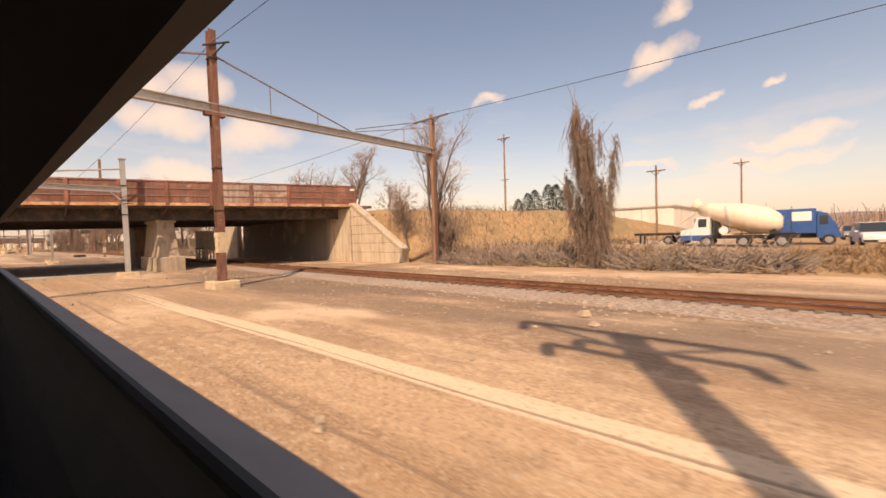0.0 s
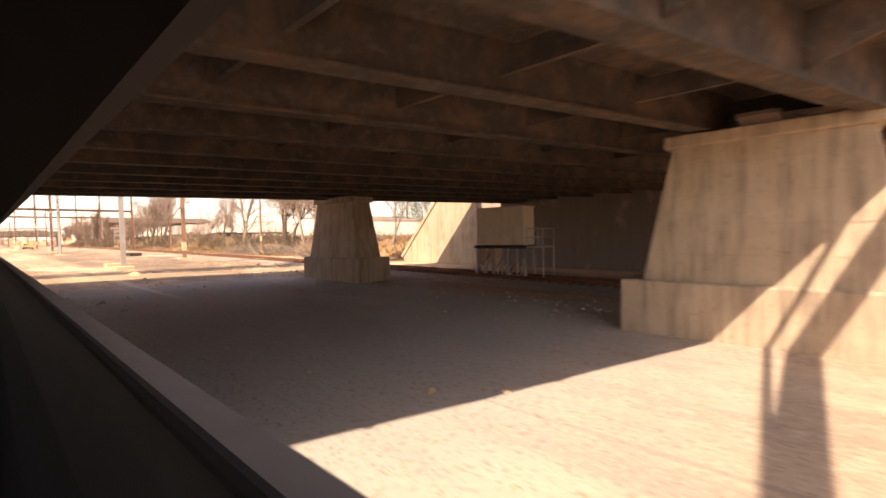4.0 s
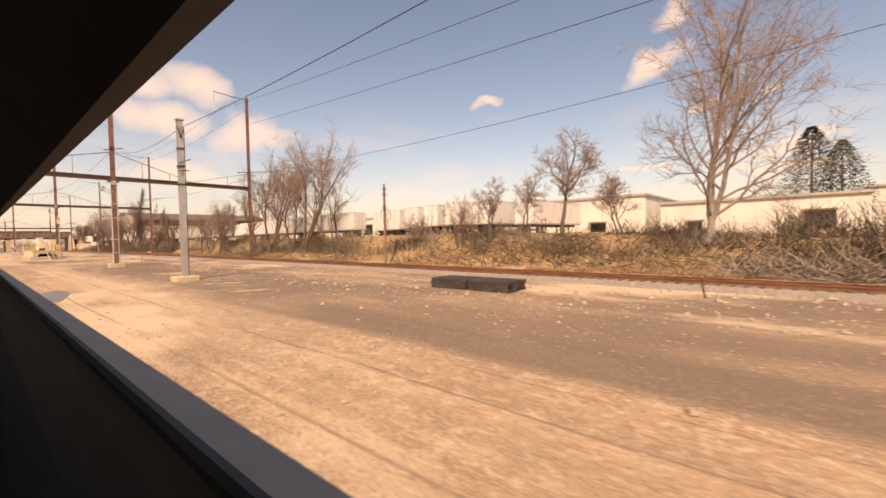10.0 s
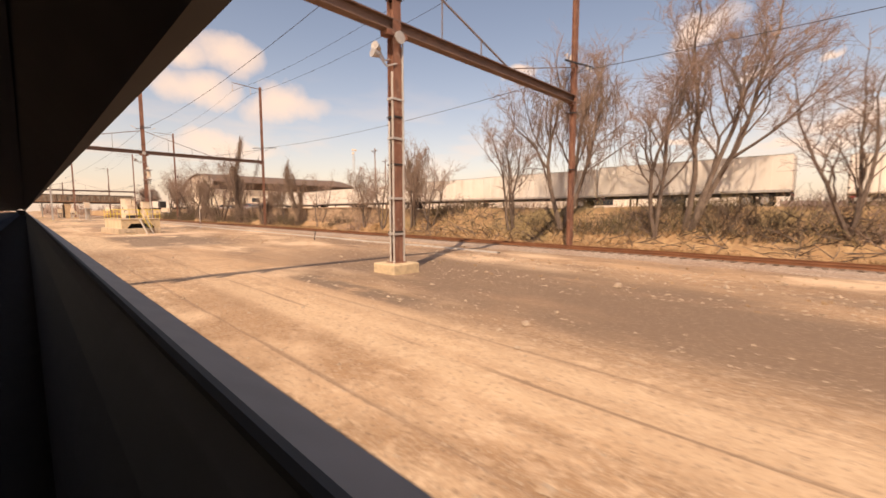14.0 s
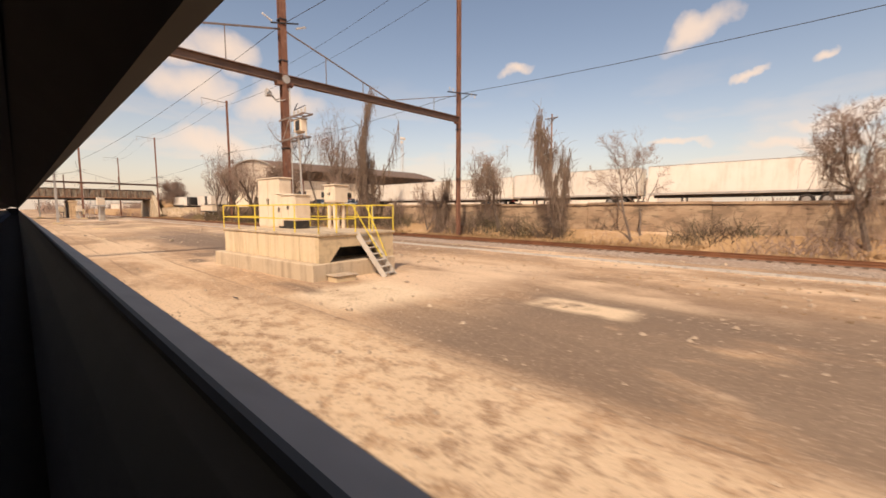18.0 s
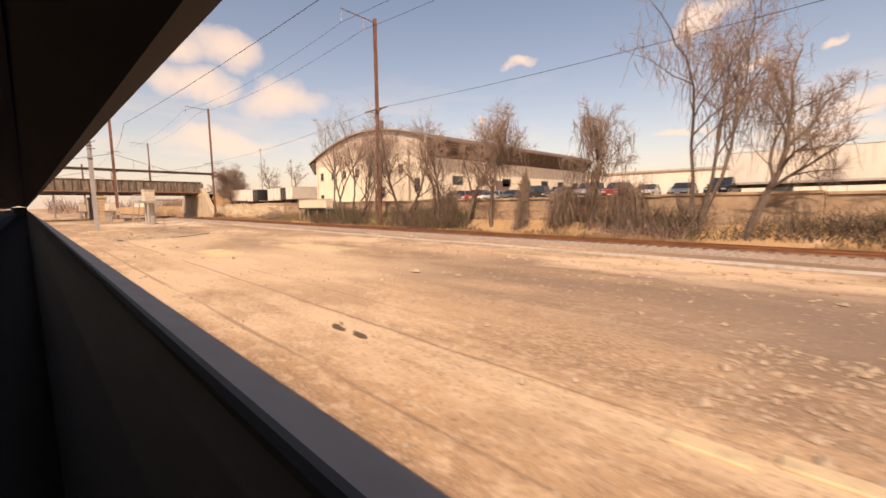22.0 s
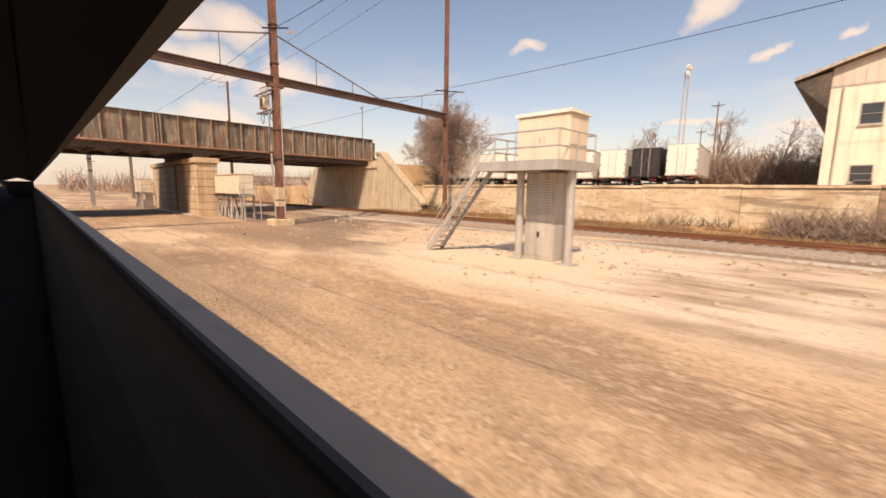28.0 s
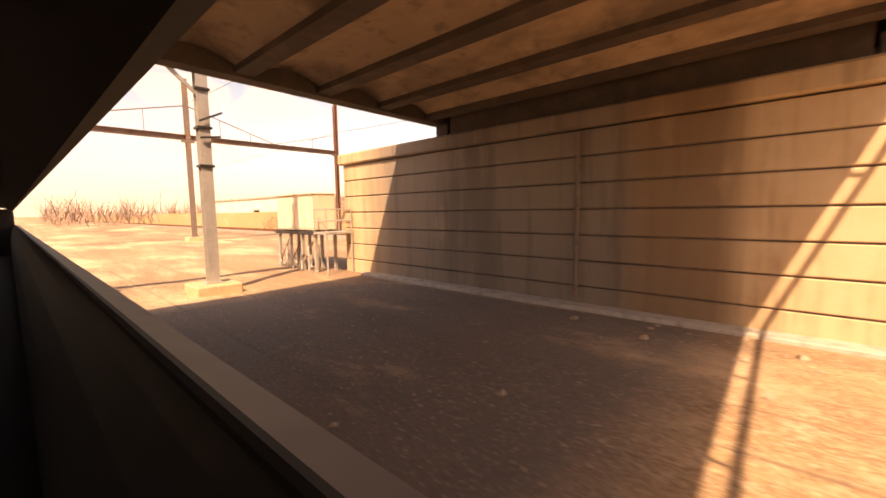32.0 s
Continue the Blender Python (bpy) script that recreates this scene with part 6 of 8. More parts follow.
def tower_cabin():
    t = thing("equipment_tower", "grey steel platform on round columns with open stairs", "platform", (0, 0, 0))
    for x, y in ((15.28, 383.37), (15.25, 380.95)):
        part("column", rods([((x, y, 0.0), (x, y, 3.85))], 0.17, 14), "galv", t, smooth=False)
        part("foot_plate", boxes((x - 0.35, x + 0.35, y - 0.35, y + 0.35, -0.05, 0.06)), "galv", t)
    x0, x1, y0, y1 = 13.7, 16.6, 380.7, 384.5
    part("deck", boxes((x0, x1, y0, y1, 3.9, 4.0)), "galv", t)
    for x in (x0, x1):
        part("edge_beam", boxes((x - 0.06, x + 0.06, y0 - 0.04, y1 + 0.04, 3.78, 4.16)), "galv", t)
    for y in (y0, y1):
        part("edge_beam", boxes((x0 + 0.06, x1 - 0.06, y - 0.06, y + 0.06, 3.78, 4.16)), "galv", t)
    railing(t, [(x0, y1), (x0, y0), (x1, y0), (x1, y1)], 1.2, "galv", 4.05, 1.9, 0.035)
    railing(t, [(x0 + 1.1, y1), (x1, y1)], 1.2, "galv", 4.05, 1.2, 0.035)
    stairs(t, (14.35, 387.85, 0.0), (14.2, 384.45, 3.95), (1, 0, 0), 0.9, 14, "galv")
    c = thing("equipment_cabinet", "large cream equipment cabinet on the steel platform", "cabinet", (15.65, 382.15, 4.0), "equipment cabinets")
    part("body", boxes((-0.75, 0.75, -1.2, 1.2, 0.05, 2.0), bevel=0.03), "cream", c)
    part("roof", prism(bmesh.new(), ((-0.85, 2.002), (0.85, 2.002), (0.85, 2.06), (-0.85, 2.14)), "y", -1.3, 1.3), "white", c)
    for k in range(2):
        part("door", boxes((-0.775, -0.754, -1.14 + 1.16 * k, -0.02 + 1.16 * k, 0.15, 1.9)), "cream", c)
        part("handle", boxes((-0.81, -0.777, -0.12 + 0.2 * k, -0.07 + 0.2 * k, 0.95, 1.15)), "galv", c)
    k = thing("switch_cabinet", "tall grey louvred switch cabinet between the columns", "cabinet", (15.9, 382.45, 0))
    part("body", boxes((-0.5, 0.5, -0.72, 0.72, 0.0, 3.75), bevel=0.03), "concgrey", k)
    part("door", boxes((-0.53, -0.504, -0.66, 0.66, 0.2, 1.7)), "concgrey", k)
    part("lock", boxes((-0.57, -0.53, -0.05, 0.05, 1.0, 1.25)), "dark", k)
    for j in range(14):
        part("louvre", boxes((-0.54, -0.504, -0.6, 0.6, 1.95 + 0.11 * j, 2.01 + 0.11 * j)), "galv", k)


tower_cabin()


def box_on_legs(x, y0, y1, zb, zt, label, halves=2, rail=True):
    """A long pale cabinet on a steel frame with cables below."""
    b = thing("trackside_cabinet", label, "cabinet", (x, y0, 0), "trackside cabinets")
    L = y1 - y0
    for k in range(halves):
        a, e = L * k / halves + 0.03, L * (k + 1) / halves - 0.03
        part("cabinet_body", boxes((-0.1, 1.2, a, e, zb, zt), bevel=0.03), "cream", b)
        part("roof", boxes((-0.2, 1.3, a - 0.04, e + 0.04, zt + 0.002, zt + 0.08), bevel=0.02), "cream", b)
        part("door", boxes((-0.125, -0.104, a + 0.1, (a + e) / 2 - 0.02, zb + 0.1, zt - 0.1)), "cream", b)
        part("door", boxes((-0.125, -0.104, (a + e) / 2 + 0.02, e - 0.1, zb + 0.1, zt - 0.1)), "cream", b)
    part("support_frame", boxes((-0.2, 1.3, -0.15, L + 0.15, zb - 0.22, zb - 0.03)), "dark", b)
    n = 4
    for k in range(n):
        y = L * k / (n - 1)
        for dx in (0.0, 1.1):
            part("leg", boxes((dx - 0.07, dx + 0.07, y - 0.07, y + 0.07, 0, zb - 0.22)), "galv", b)
        if k < n - 1:
            part("brace", bars([((0.0, y, zb - 0.3), (0.0, y + L / (n - 1), 0.35))], 0.05), "rust", b)
    part("walkway", boxes((-0.2, 1.3, -1.35, -0.17, zb - 0.16, zb - 0.06)), "galv", b)
    if rail:
        railing(b, [(-0.15, -0.2), (-0.15, -1.3), (1.25, -1.3), (1.25, -0.2)], 1.1, "galv", zb - 0.06, 1.2, 0.03)
        for x_ in (-0.15, 1.25):
            part("post", rods([((x_, -1.3, 0), (x_, -1.3, zb - 0.1))], 0.05), "galv", b)
    for k in range(16):
        y = L * (0.06 + 0.88 * k / 15) + 0.1 * math.sin(k * 5.1)
        x_ = 0.2 + 0.35 * math.sin(k * 2.7)
        if k % 4 == 3:
            pts = [(x_ - 0.2 + 0.0 * j, y + 0.55 * math.cos(math.pi * j / 7), 0.75 - 0.6 * math.sin(math.pi * j / 7)) for j in range(8)]
            strands("cable", [[(p, 0.04) for p in pts]], "pipe", b, sides=6)
        else:
            part("cable_pipe", rods([((x_, y, 0.05), (x_, y, min(1.05 + 0.3 * math.sin(k), zb - 0.25)))], 0.055, 8), "pipe", b)
    return b


box_on_legs(13.4, 412.4, 419.3, 2.32, 4.12, "long cream trackside cabinet on legs before the pier")
box_on_legs(34.2, 352.6, 362.0, 2.6, 4.0, "cream trackside cabinet on legs among bushes", 2)
box_on_legs(10.5, 441.3, 445.2, 2.1, 3.9, "cream trackside cabinet past the girder bridge", 2)
box_on_legs(22.6, 66.5, 70.2, 2.2, 4.6, "dark trackside cabinet under the road bridge", 1)


# ---- loose things on the yard ----
def sleeper_stack(x, y, turn):
    s = thing("sleeper_stack", "low stack of dark old railway sleepers", "sleeper stack", (x, y, 0), turn=turn)
    m = mesh_of(boxes((-0.13, 0.13, -1.3, 1.3, 0, 0.19), bevel=0.02), "tartie")
    for row in range(2):
        for lay in range(3):
            for k in range(6):
                o = part("sleeper", m, "tie", s)
                o.matrix_basis = pose(-1.2 + 0.33 * k + 0.03 * math.sin(k * 3 + lay), -1.4 + 2.8 * row + 0.06 * math.sin(k * 5 + lay * 2), 0.005 + 0.193 * lay, 0, 0, 1.5 * math.sin(k + lay))


sleeper_stack(19.6, 150.0, 0)
bk = thing("concrete_block", "broken pale concrete footing in the yard", "concrete block", (10.1, 113.4, 0), "old footings")
part("block", boxes((-0.75, 0.75, -0.7, 0.7, -0.2, 0.38), bevel=0.06), "block", bk)
part("bolt", rods([((0.2, 0.1, 0.38), (0.2, 0.1, 0.62)), ((-0.3, -0.2, 0.38), (-0.3, -0.2, 0.55))], 0.03), "rust", bk)
bk2 = thing("concrete_block", "small pale concrete slab half sunk in the gravel", "concrete block", (8.2, 345.4, 0), "old footings")
part("block", boxes((-0.5, 0.5, -0.45, 0.45, -0.2, 0.2), bevel=0.05), "block", bk2)
bk3 = thing("concrete_block", "pale boulder of broken concrete on the yard", "concrete block", (8.6, 96.0, 0), "old footings")
bm = bmesh.new()
bmesh.ops.create_icosphere(bm, subdivisions=2, radius=0.55)
for v in bm.verts:
    v.co *= 1 + 0.3 * noise.noise(v.co * 2.3)
    v.co.z *= 0.6
part("boulder", bm, "block", bk3)


def stick(x, y, z, a, b, label, mat="barkpale", r=0.05):
    s = thing("loose_pole", label, "pole", (x, y, z), "loose poles")
    part("shaft", rods([(a, b)], r), mat, s)


stick(10.17, 339.47, 0.05, (0, 0, 0), (3.9, 3.1, 0.06), "long thin dark pipe lying over the gravel", "dark", 0.035)
stick(21.4, 139.0, 0.05, (0, 0, 0), (0.5, 0.25, 0.85), "leaning dark stake beside the track", "dark", 0.04)
stick(20.5, 226.0, 0.05, (0, 0, 0), (0.2, 0.1, 0.9), "leaning dark stake beside the track", "dark", 0.04)
stick(22.5, 393.0, 0.05, (0, 0, 0), (-0.3, 0.5, 1.15), "thin leaning pole beside the track", "galv", 0.025)
stick(9.4, 346.2, 0.1, (0, 0, 0), (6.0, 9.1, 0.0), "long thin pale rod lying on the ground", "galv", 0.03)
stick(17.0, 108.2, 0.1, (0, 0, 0), (7.2, -2.5, 0.2), "long pale plank lying across the yard", "barkpale", 0.06)

# the low pale kerb that runs along the yard on the far side
def strip(name, x0, x1, y0, y1, z, mat, label):
    bm = bmesh.new()
    prev = None
    n = int((y1 - y0) / 2)
    for k in range(n + 1):
        y = y0 + (y1 - y0) * k / n
        w = 0.12 * noise.noise(Vector((y * 0.3, x0, 0)))
        g = max(ground_height(x0, y), ground_height(x1, y)) + z
        row = [bm.verts.new((x0 + w, y, g)), bm.verts.new((x1 + w * 0.6, y, g))]
        low = [bm.verts.new((x0 + w - 0.03, y, g - 0.25)), bm.verts.new((x1 + w * 0.6 + 0.03, y, g - 0.25))]
        if prev:
            bm.faces.new((prev[0], prev[1], row[1], row[0]))
            bm.faces.new((prev[2], prev[0], row[0], low[0]))
            bm.faces.new((prev[1], prev[3], low[1], row[1]))
        prev = (*row, *low)
    bmesh.ops.recalc_face_normals(bm, faces=bm.faces[:])
    return structure(name, bm, mat, label, "kerb")


strip("cable_trough_line", 23.4, 23.75, 205, 421, 0.10, "concgrey", "low pale concrete cable trough along the yard")


def shadow_lump(x, y, rx, ry, label):
    """A low ragged dark lump that stands in for an insulator's shadow."""
    c = thing("shadow_lump", label, "soil", (x, y, ground_height(x, y)), "dark clods")
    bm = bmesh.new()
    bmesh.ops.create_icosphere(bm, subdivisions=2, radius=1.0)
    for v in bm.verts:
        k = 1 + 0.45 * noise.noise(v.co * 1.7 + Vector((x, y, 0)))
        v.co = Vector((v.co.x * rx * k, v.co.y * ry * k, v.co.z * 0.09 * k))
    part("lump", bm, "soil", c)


# dark lumps in place of the shadows of overhead insulators
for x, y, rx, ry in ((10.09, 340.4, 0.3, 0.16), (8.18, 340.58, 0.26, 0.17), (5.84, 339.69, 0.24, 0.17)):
    shadow_lump(x, y, rx, ry, "ragged dark lump standing for an insulator's shadow")
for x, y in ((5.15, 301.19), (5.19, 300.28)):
    shadow_lump(x, y, 0.08, 0.28, "thin dark lump standing for an insulator's shadow")
for x, y, l, w in ((5.62, 293.45, 0.95, 0.34), (5.88, 292.3, 1.0, 0.3)):
    sl = thing("concrete_slab", "broken pale concrete slab sunk level with the ground", "concrete slab", (x, y, ground_height(x, y)), "sunken slabs")
    part("slab", boxes((-w / 2, w / 2, -l / 2, l / 2, -0.12, 0.05), bevel=0.025), "block", sl)
stick(9.35, 400.0, 0.06, (0, 0, 0), (-0.25, -0.42, 0.02), "short dark stick lying on the sand", "dark", 0.03)
stick(4.88, 253.27, 0.05, (0, 0, 0), (-0.02, -0.46, 0.03), "short dark stick lying on the sand", "dark", 0.02)

# a shallow pool of rain water in a hollow beside the line
rim = []
for k in range(48):
    a = 2 * math.pi * k / 48
    w = 1 + 0.22 * noise.noise(Vector((math.cos(a) * 1.6, math.sin(a) * 1.6, 3.0)))
    rim.append((3.2 + 0.75 * w * math.cos(a) + 0.4 * w * math.sin(a), 169.4 + 3.4 * w * math.sin(a)))
level = max(ground_height(x, y) for x, y in rim) + 0.012
pool = bmesh.new()
top = [pool.verts.new((x, y, level)) for x, y in rim]
low = [pool.verts.new((3.25 + (x - 3.25) * 1.12, 169.2 + (y - 169.2) * 1.06, level - 0.14)) for x, y in rim]
pool.faces.new(top)
for k in range(48):
    pool.faces.new((low[k], low[(k + 1) % 48], top[(k + 1) % 48], top[k]))
structure("puddle", pool, "puddle", "shallow grey puddle of rain water on sand", "water")
# ---- buildings ----
def arched_shed():
    """A large shed with a bowed roof; its gable faces the tracks."""
    x0, x1, y0, y1, zg, eave, top = 42.2, 92.0, 340.9, 374.2, 2.6, 11.2, 15.6
    b = thing("warehouse", "cream block warehouse with a bowed dark roof and deep eaves", "warehouse")
    b.matrix_basis = Matrix.Translation((0, 357, 3)) @ Matrix.Scale(1.066, 4) @ Matrix.Translation((0, -357, -3))
    mid, half = (y0 + y1) / 2 - 1.2, (y1 - y0) / 2

    def arc(y):
        k = (y - mid) / (half + 1.5)
        return eave + 0.35 + (top - eave - 0.35) * max(0.0, math.cos(k * 1.45)) ** 0.9
    part("wall", boxes((x0, x0 + 0.3, y0, y1, zg, 10.75)), "wall", b, "cream painted block gable wall")
    part("wall", boxes((x0 + 0.3, x1, y0, y0 + 0.3, zg, 10.6)), "wall", b)
    part("wall", boxes((x0 + 0.3, x1, y1 - 0.3, y1, zg, 10.6)), "wall", b)
    part("wall", boxes((x1 - 0.3, x1, y0 + 0.3, y1 - 0.3, zg, 10.75)), "wall", b)
    ys = [y0 + (y1 - y0) * k / 28 for k in range(29)]
    for x in (x0 - 0.04, x1 - 0.1):
        part("gable_cladding", prism(bmesh.new(), [(y0, 10.752)] + [(y, arc(y) - 0.25) for y in ys] + [(y1, 10.752)], "x", x, x + 0.14), "clad", b, "ribbed beige gable cladding")
    for k in range(1, 56):
        y = y0 + (y1 - y0) * k / 56
        part("rib", boxes((x0 - 0.075, x0 - 0.042, y - 0.035, y + 0.035, 10.76, arc(y) - 0.3)), "clad", b)
    ye = [y0 - 2.1 + (y1 - y0 + 4.2) * k / 34 for k in range(35)]
    part("roof", prism(bmesh.new(), [(y, arc(y)) for y in ye] + [(y, arc(y) - 0.24) for y in reversed(ye)], "x", x0 - 0.55, x1 + 0.5), "roof", b, "dark bowed roof sheet")
    part("fascia", prism(bmesh.new(), [(y, arc(y) + 0.05) for y in ye] + [(y, arc(y) - 0.18) for y in reversed(ye)], "x", x0 - 0.66, x0 - 0.56), "concgrey", b, "pale roof edge trim")
    for y, s in ((y0 - 2.1, 1), (y1 + 2.1, -1)):
        part("soffit", prism(bmesh.new(), [(y, arc(y) - 0.26), (y + 2.1 * s, arc(y + 2.1 * s) - 0.5), (y + 2.1 * s, arc(y) - 2.4)], "x", x0 - 0.4, x1), "deck", b, "dark raking soffit under the eaves")
    part("trim_band", boxes((x0 - 0.02, x0 - 0.001, y0, y1, 10.62, 10.75)), "concgrey", b)

    def window(y, z, w, h, boarded=False):
        f = part("window", boxes((x0 - 0.03, x0 - 0.002, y - w / 2 - 0.08, y + w / 2 + 0.08, z - h / 2 - 0.08, z + h / 2 + 0.08)), "concgrey", b)
        part("pane", boxes((x0 - 0.045, x0 - 0.032, y - w / 2, y + w / 2, z - h / 2, z - 0.02)), "glass", f)
        part("pane", boxes((x0 - 0.045, x0 - 0.032, y - w / 2, y + w / 2, z + 0.02, z + h / 2)), "glass", f)
        part("sill", boxes((x0 - 0.14, x0 - 0.002, y - w / 2 - 0.1, y + w / 2 + 0.1, z - h / 2 - 0.17, z - h / 2 - 0.085)), "concgrey", f)
    for y in (371.9, 367.8, 363.7, 359.6, 355.6, 351.6, 347.4):
        window(y, 8.65, 1.05, 1.35)
    window(372.0, 4.5, 1.1, 1.1)
    window(352.5, 5.2, 2.0, 1.5)
    window(343.5, 6.0, 1.2, 2.0)
    part("downpipe", rods([((x0 - 0.1, y1 - 0.7, zg), (x0 - 0.1, y1 - 0.7, 10.6))], 0.07), "concgrey", b)
    part("downpipe", rods([((x0 - 0.1, y0 + 1.5, zg), (x0 - 0.1, y0 + 1.5, 10.6))], 0.07), "concgrey", b)
    for k in range(7):
        part("side_window", boxes((x0 + 5 + 6.5 * k, x0 + 7.4 + 6.5 * k, y0 - 0.03, y0 - 0.002, 6.0, 7.4)), "glass", b)
    part("side_door", boxes((x0 + 16, x0 + 20, y0 - 0.03, y0 - 0.002, 3.2, 7.0)), "rustgrey", b)
    a = thing("air_conditioner", "grey air conditioner box on the warehouse wall", "air conditioner", (x0 + 2.42, 372.8, 3.75))
    part("case", boxes((-0.3, 0.33, -0.5, 0.5, -0.35, 0.35), bevel=0.03), "rustgrey", a)
    part("grille", boxes((-0.33, -0.302, -0.42, 0.42, -0.28, 0.28)), "dark", a)


arched_shed()


def low_shed(x0, x1, y0, y1, z0, h, label, doors=(), mat="farwall"):
    b = thing("warehouse", label, "warehouse", (0, 0, 0), "far warehouses")
    part("wall", boxes((x0, x1, y0, y1, z0, z0 + h)), mat, b)
    part("roof", boxes((x0 - 0.3, x1 + 0.3, y0 - 0.3, y1 + 0.3, z0 + h + 0.002, z0 + h + 0.3)), "concgrey", b)
    for y, w, hh in doors:
        part("door", boxes((x0 - 0.06, x0 - 0.004, y - w / 2, y + w / 2, z0 + 0.9, z0 + 0.9 + hh)), "glass", b)
        part("awning", boxes((x0 - 1.0, x0 - 0.06, y - w / 2 - 0.2, y + w / 2 + 0.2, z0 + 1.05 + hh, z0 + 1.15 + hh)), "concgrey", b)
    n = int((y1 - y0) / 6)
    for k in range(1, n):
        y = y0 + (y1 - y0) * k / n
        part("seam", boxes((x0 - 0.03, x0 - 0.004, y - 0.05, y + 0.05, z0, z0 + h)), "concgrey", b)
    return b


low_shed(62, 90, 130, 150, 2.2, 4.6, "long low pale warehouse with dark loading doors", ((134, 2.6, 2.0), (146, 1.6, 1.2)))
low_shed(66, 96, 153, 172, 2.4, 6.2, "pale flat-roofed warehouse beyond the bank", ((160, 2.4, 1.4),))
low_shed(86, 110, 108, 127.8, 2.6, 6.4, "pale flat-roofed warehouse among trees", ((113, 2.4, 1.6),))
low_shed(64, 92, 196, 236, 3.0, 4.8, "long pale warehouse behind the trailers", ((205, 3, 2.4), (215, 3, 2.4)))
low_shed(78, 120, 262, 330, 3.0, 5.2, "long low pale warehouse behind parked cars", ((280, 3, 2.5), (300, 3, 2.5)))
low_shed(38, 70, 505, 545, 0.2, 6.0, "low pale building beyond the girder bridge", ((515, 3, 2.5),))
low_shed(96, 180, 20, 70, 2.0, 5.5, "long white warehouse on the rise", ((40, 3, 2),))


# ---- trailers ----
def wheel(parent, x, y, r, side, w=0.28):
    t = part("wheel", rod(bmesh.new(), (x - w / 2, y, r), (x + w / 2, y, r), r, n=18), "rubber", parent)
    part("rim", rod(bmesh.new(), (x + side * (w / 2 - 0.02), y, r), (x + side * (w / 2 + 0.02), y, r), r * 0.58, n=12), "chrome", t)
    part("hub", rod(bmesh.new(), (x + side * (w / 2 + 0.02), y, r), (x + side * (w / 2 + 0.07), y, r), r * 0.22, n=8), "chrome", t)
    return t


def trailer(x, y, z, turn, length=14.6, mat="white", label="white box semi-trailer parked on the upper yard", nose=False):
    """A box trailer; its rear doors face its own -Y."""
    t = thing("semi_trailer", label, "trailer", (x, y, z), "parked trailers", turn)
    w, h0, h1 = 1.28, 1.15, 4.0
    part("box_body", boxes((-w, w, 0.05, length, h0, h1), bevel=0.03), mat, t)
    part("roof_rail", boxes((-w - 0.02, w + 0.02, 0.03, length + 0.02, h1 + 0.002, h1 + 0.05)), "galv", t)
    part("side_rail", boxes((-w - 0.025, -w - 0.003, 0.05, length, h0, h0 + 0.18)), "galv", t)
    part("side_rail", boxes((w + 0.003, w + 0.025, 0.05, length, h0, h0 + 0.18)), "galv", t)
    for s in (-1, 1):
        d = part("rear_door", boxes((min(0.02 * s, s * (w - 0.06)), max(0.02 * s, s * (w - 0.06)), -0.01, 0.046, h0 + 0.1, h1 - 0.1), bevel=0.01), mat, t)
        part("lock_rod", rods([((s * 0.35, -0.05, h0 + 0.05), (s * 0.35, -0.05, h1 - 0.1))], 0.025), "galv", d)
        part("hinge", boxes(*[(s * (w - 0.08) - 0.06, s * (w - 0.08) + 0.06, -0.03, -0.012, h0 + q, h0 + q + 0.12) for q in (0.4, 1.3, 2.3)]), "dark", d)
        part("tail_lamp", boxes((s * 0.95 - 0.12, s * 0.95 + 0.12, -0.03, 0.04, h0 - 0.28, h0 - 0.16)), "red", t)
    part("bumper", boxes((-1.2, 1.2, 0.0, 0.08, 0.5, 0.62), (-0.7, -0.6, 0.0, 0.08, 0.62, h0), (0.6, 0.7, 0.0, 0.08, 0.62, h0)), "dark", t)
    part("chassis", boxes((-0.5, -0.35, 0.2, length - 0.4, 0.85, h0 - 0.003), (0.35, 0.5, 0.2, length - 0.4, 0.85, h0 - 0.003)), "dark", t)
    for y_ in (1.6, 2.85):
        part("axle", rods([((-1.1, y_, 0.5), (1.1, y_, 0.5))], 0.07), "dark", t)
        for s in (-1, 1):
            wheel(t, s * 1.05, y_, 0.5, s)
    for s in (-0.9, 0.9):
        part("landing_leg", boxes((s - 0.07, s + 0.07, length - 3.2, length - 3.06, 0.0, h0)), "dark", t)
    n = int(length / 1.2)
    for k in range(1, n):
        part("side_post", boxes((-w - 0.018, -w - 0.001, length * k / n - 0.03, length * k / n + 0.03, h0 + 0.2, h1 - 0.05)), mat, t)
    return t


# backs towards the tracks
def on_yard(x, y):
    return ground_height(x, y)


for y, dx in ((174.3, 0), (178.2, 0), (182.3, 0.4), (186.3, 0.8), (169.9, -0.6), (165.5, -0.4), (160.6, 1.5)):
    trailer(42.0 + dx, y, on_yard(46, y), -90, 13.7, "white", "white box semi-trailer backed towards the tracks")
# standing along the yard
for y, x in ((190.6, 42.5), (206.5, 43.5), (222.0, 44.2), (238.0, 46.5), (254.0, 46.0), (269.8, 46.4), (285.5, 47.5)):
    trailer(x, y, on_yard(x, y + 7), 0, 15.2, "white", "long white box trailer parked lengthwise on the upper yard")
for y, x, m, l in ((384.85, 43.0, "white", 11.5), (388.1, 43.2, "dark", 11), (391.3, 43.0, "white", 11), (394.6, 42.8, "white", 10.5), (398.3, 40.6, "dark", 10), (401.4, 40.4, "white", 9.5)):
    trailer(x, y, on_yard(46, y), -82, l, m, "white box trailer parked above the retaining wall" if m == "white" else "black open box trailer above the retaining wall")
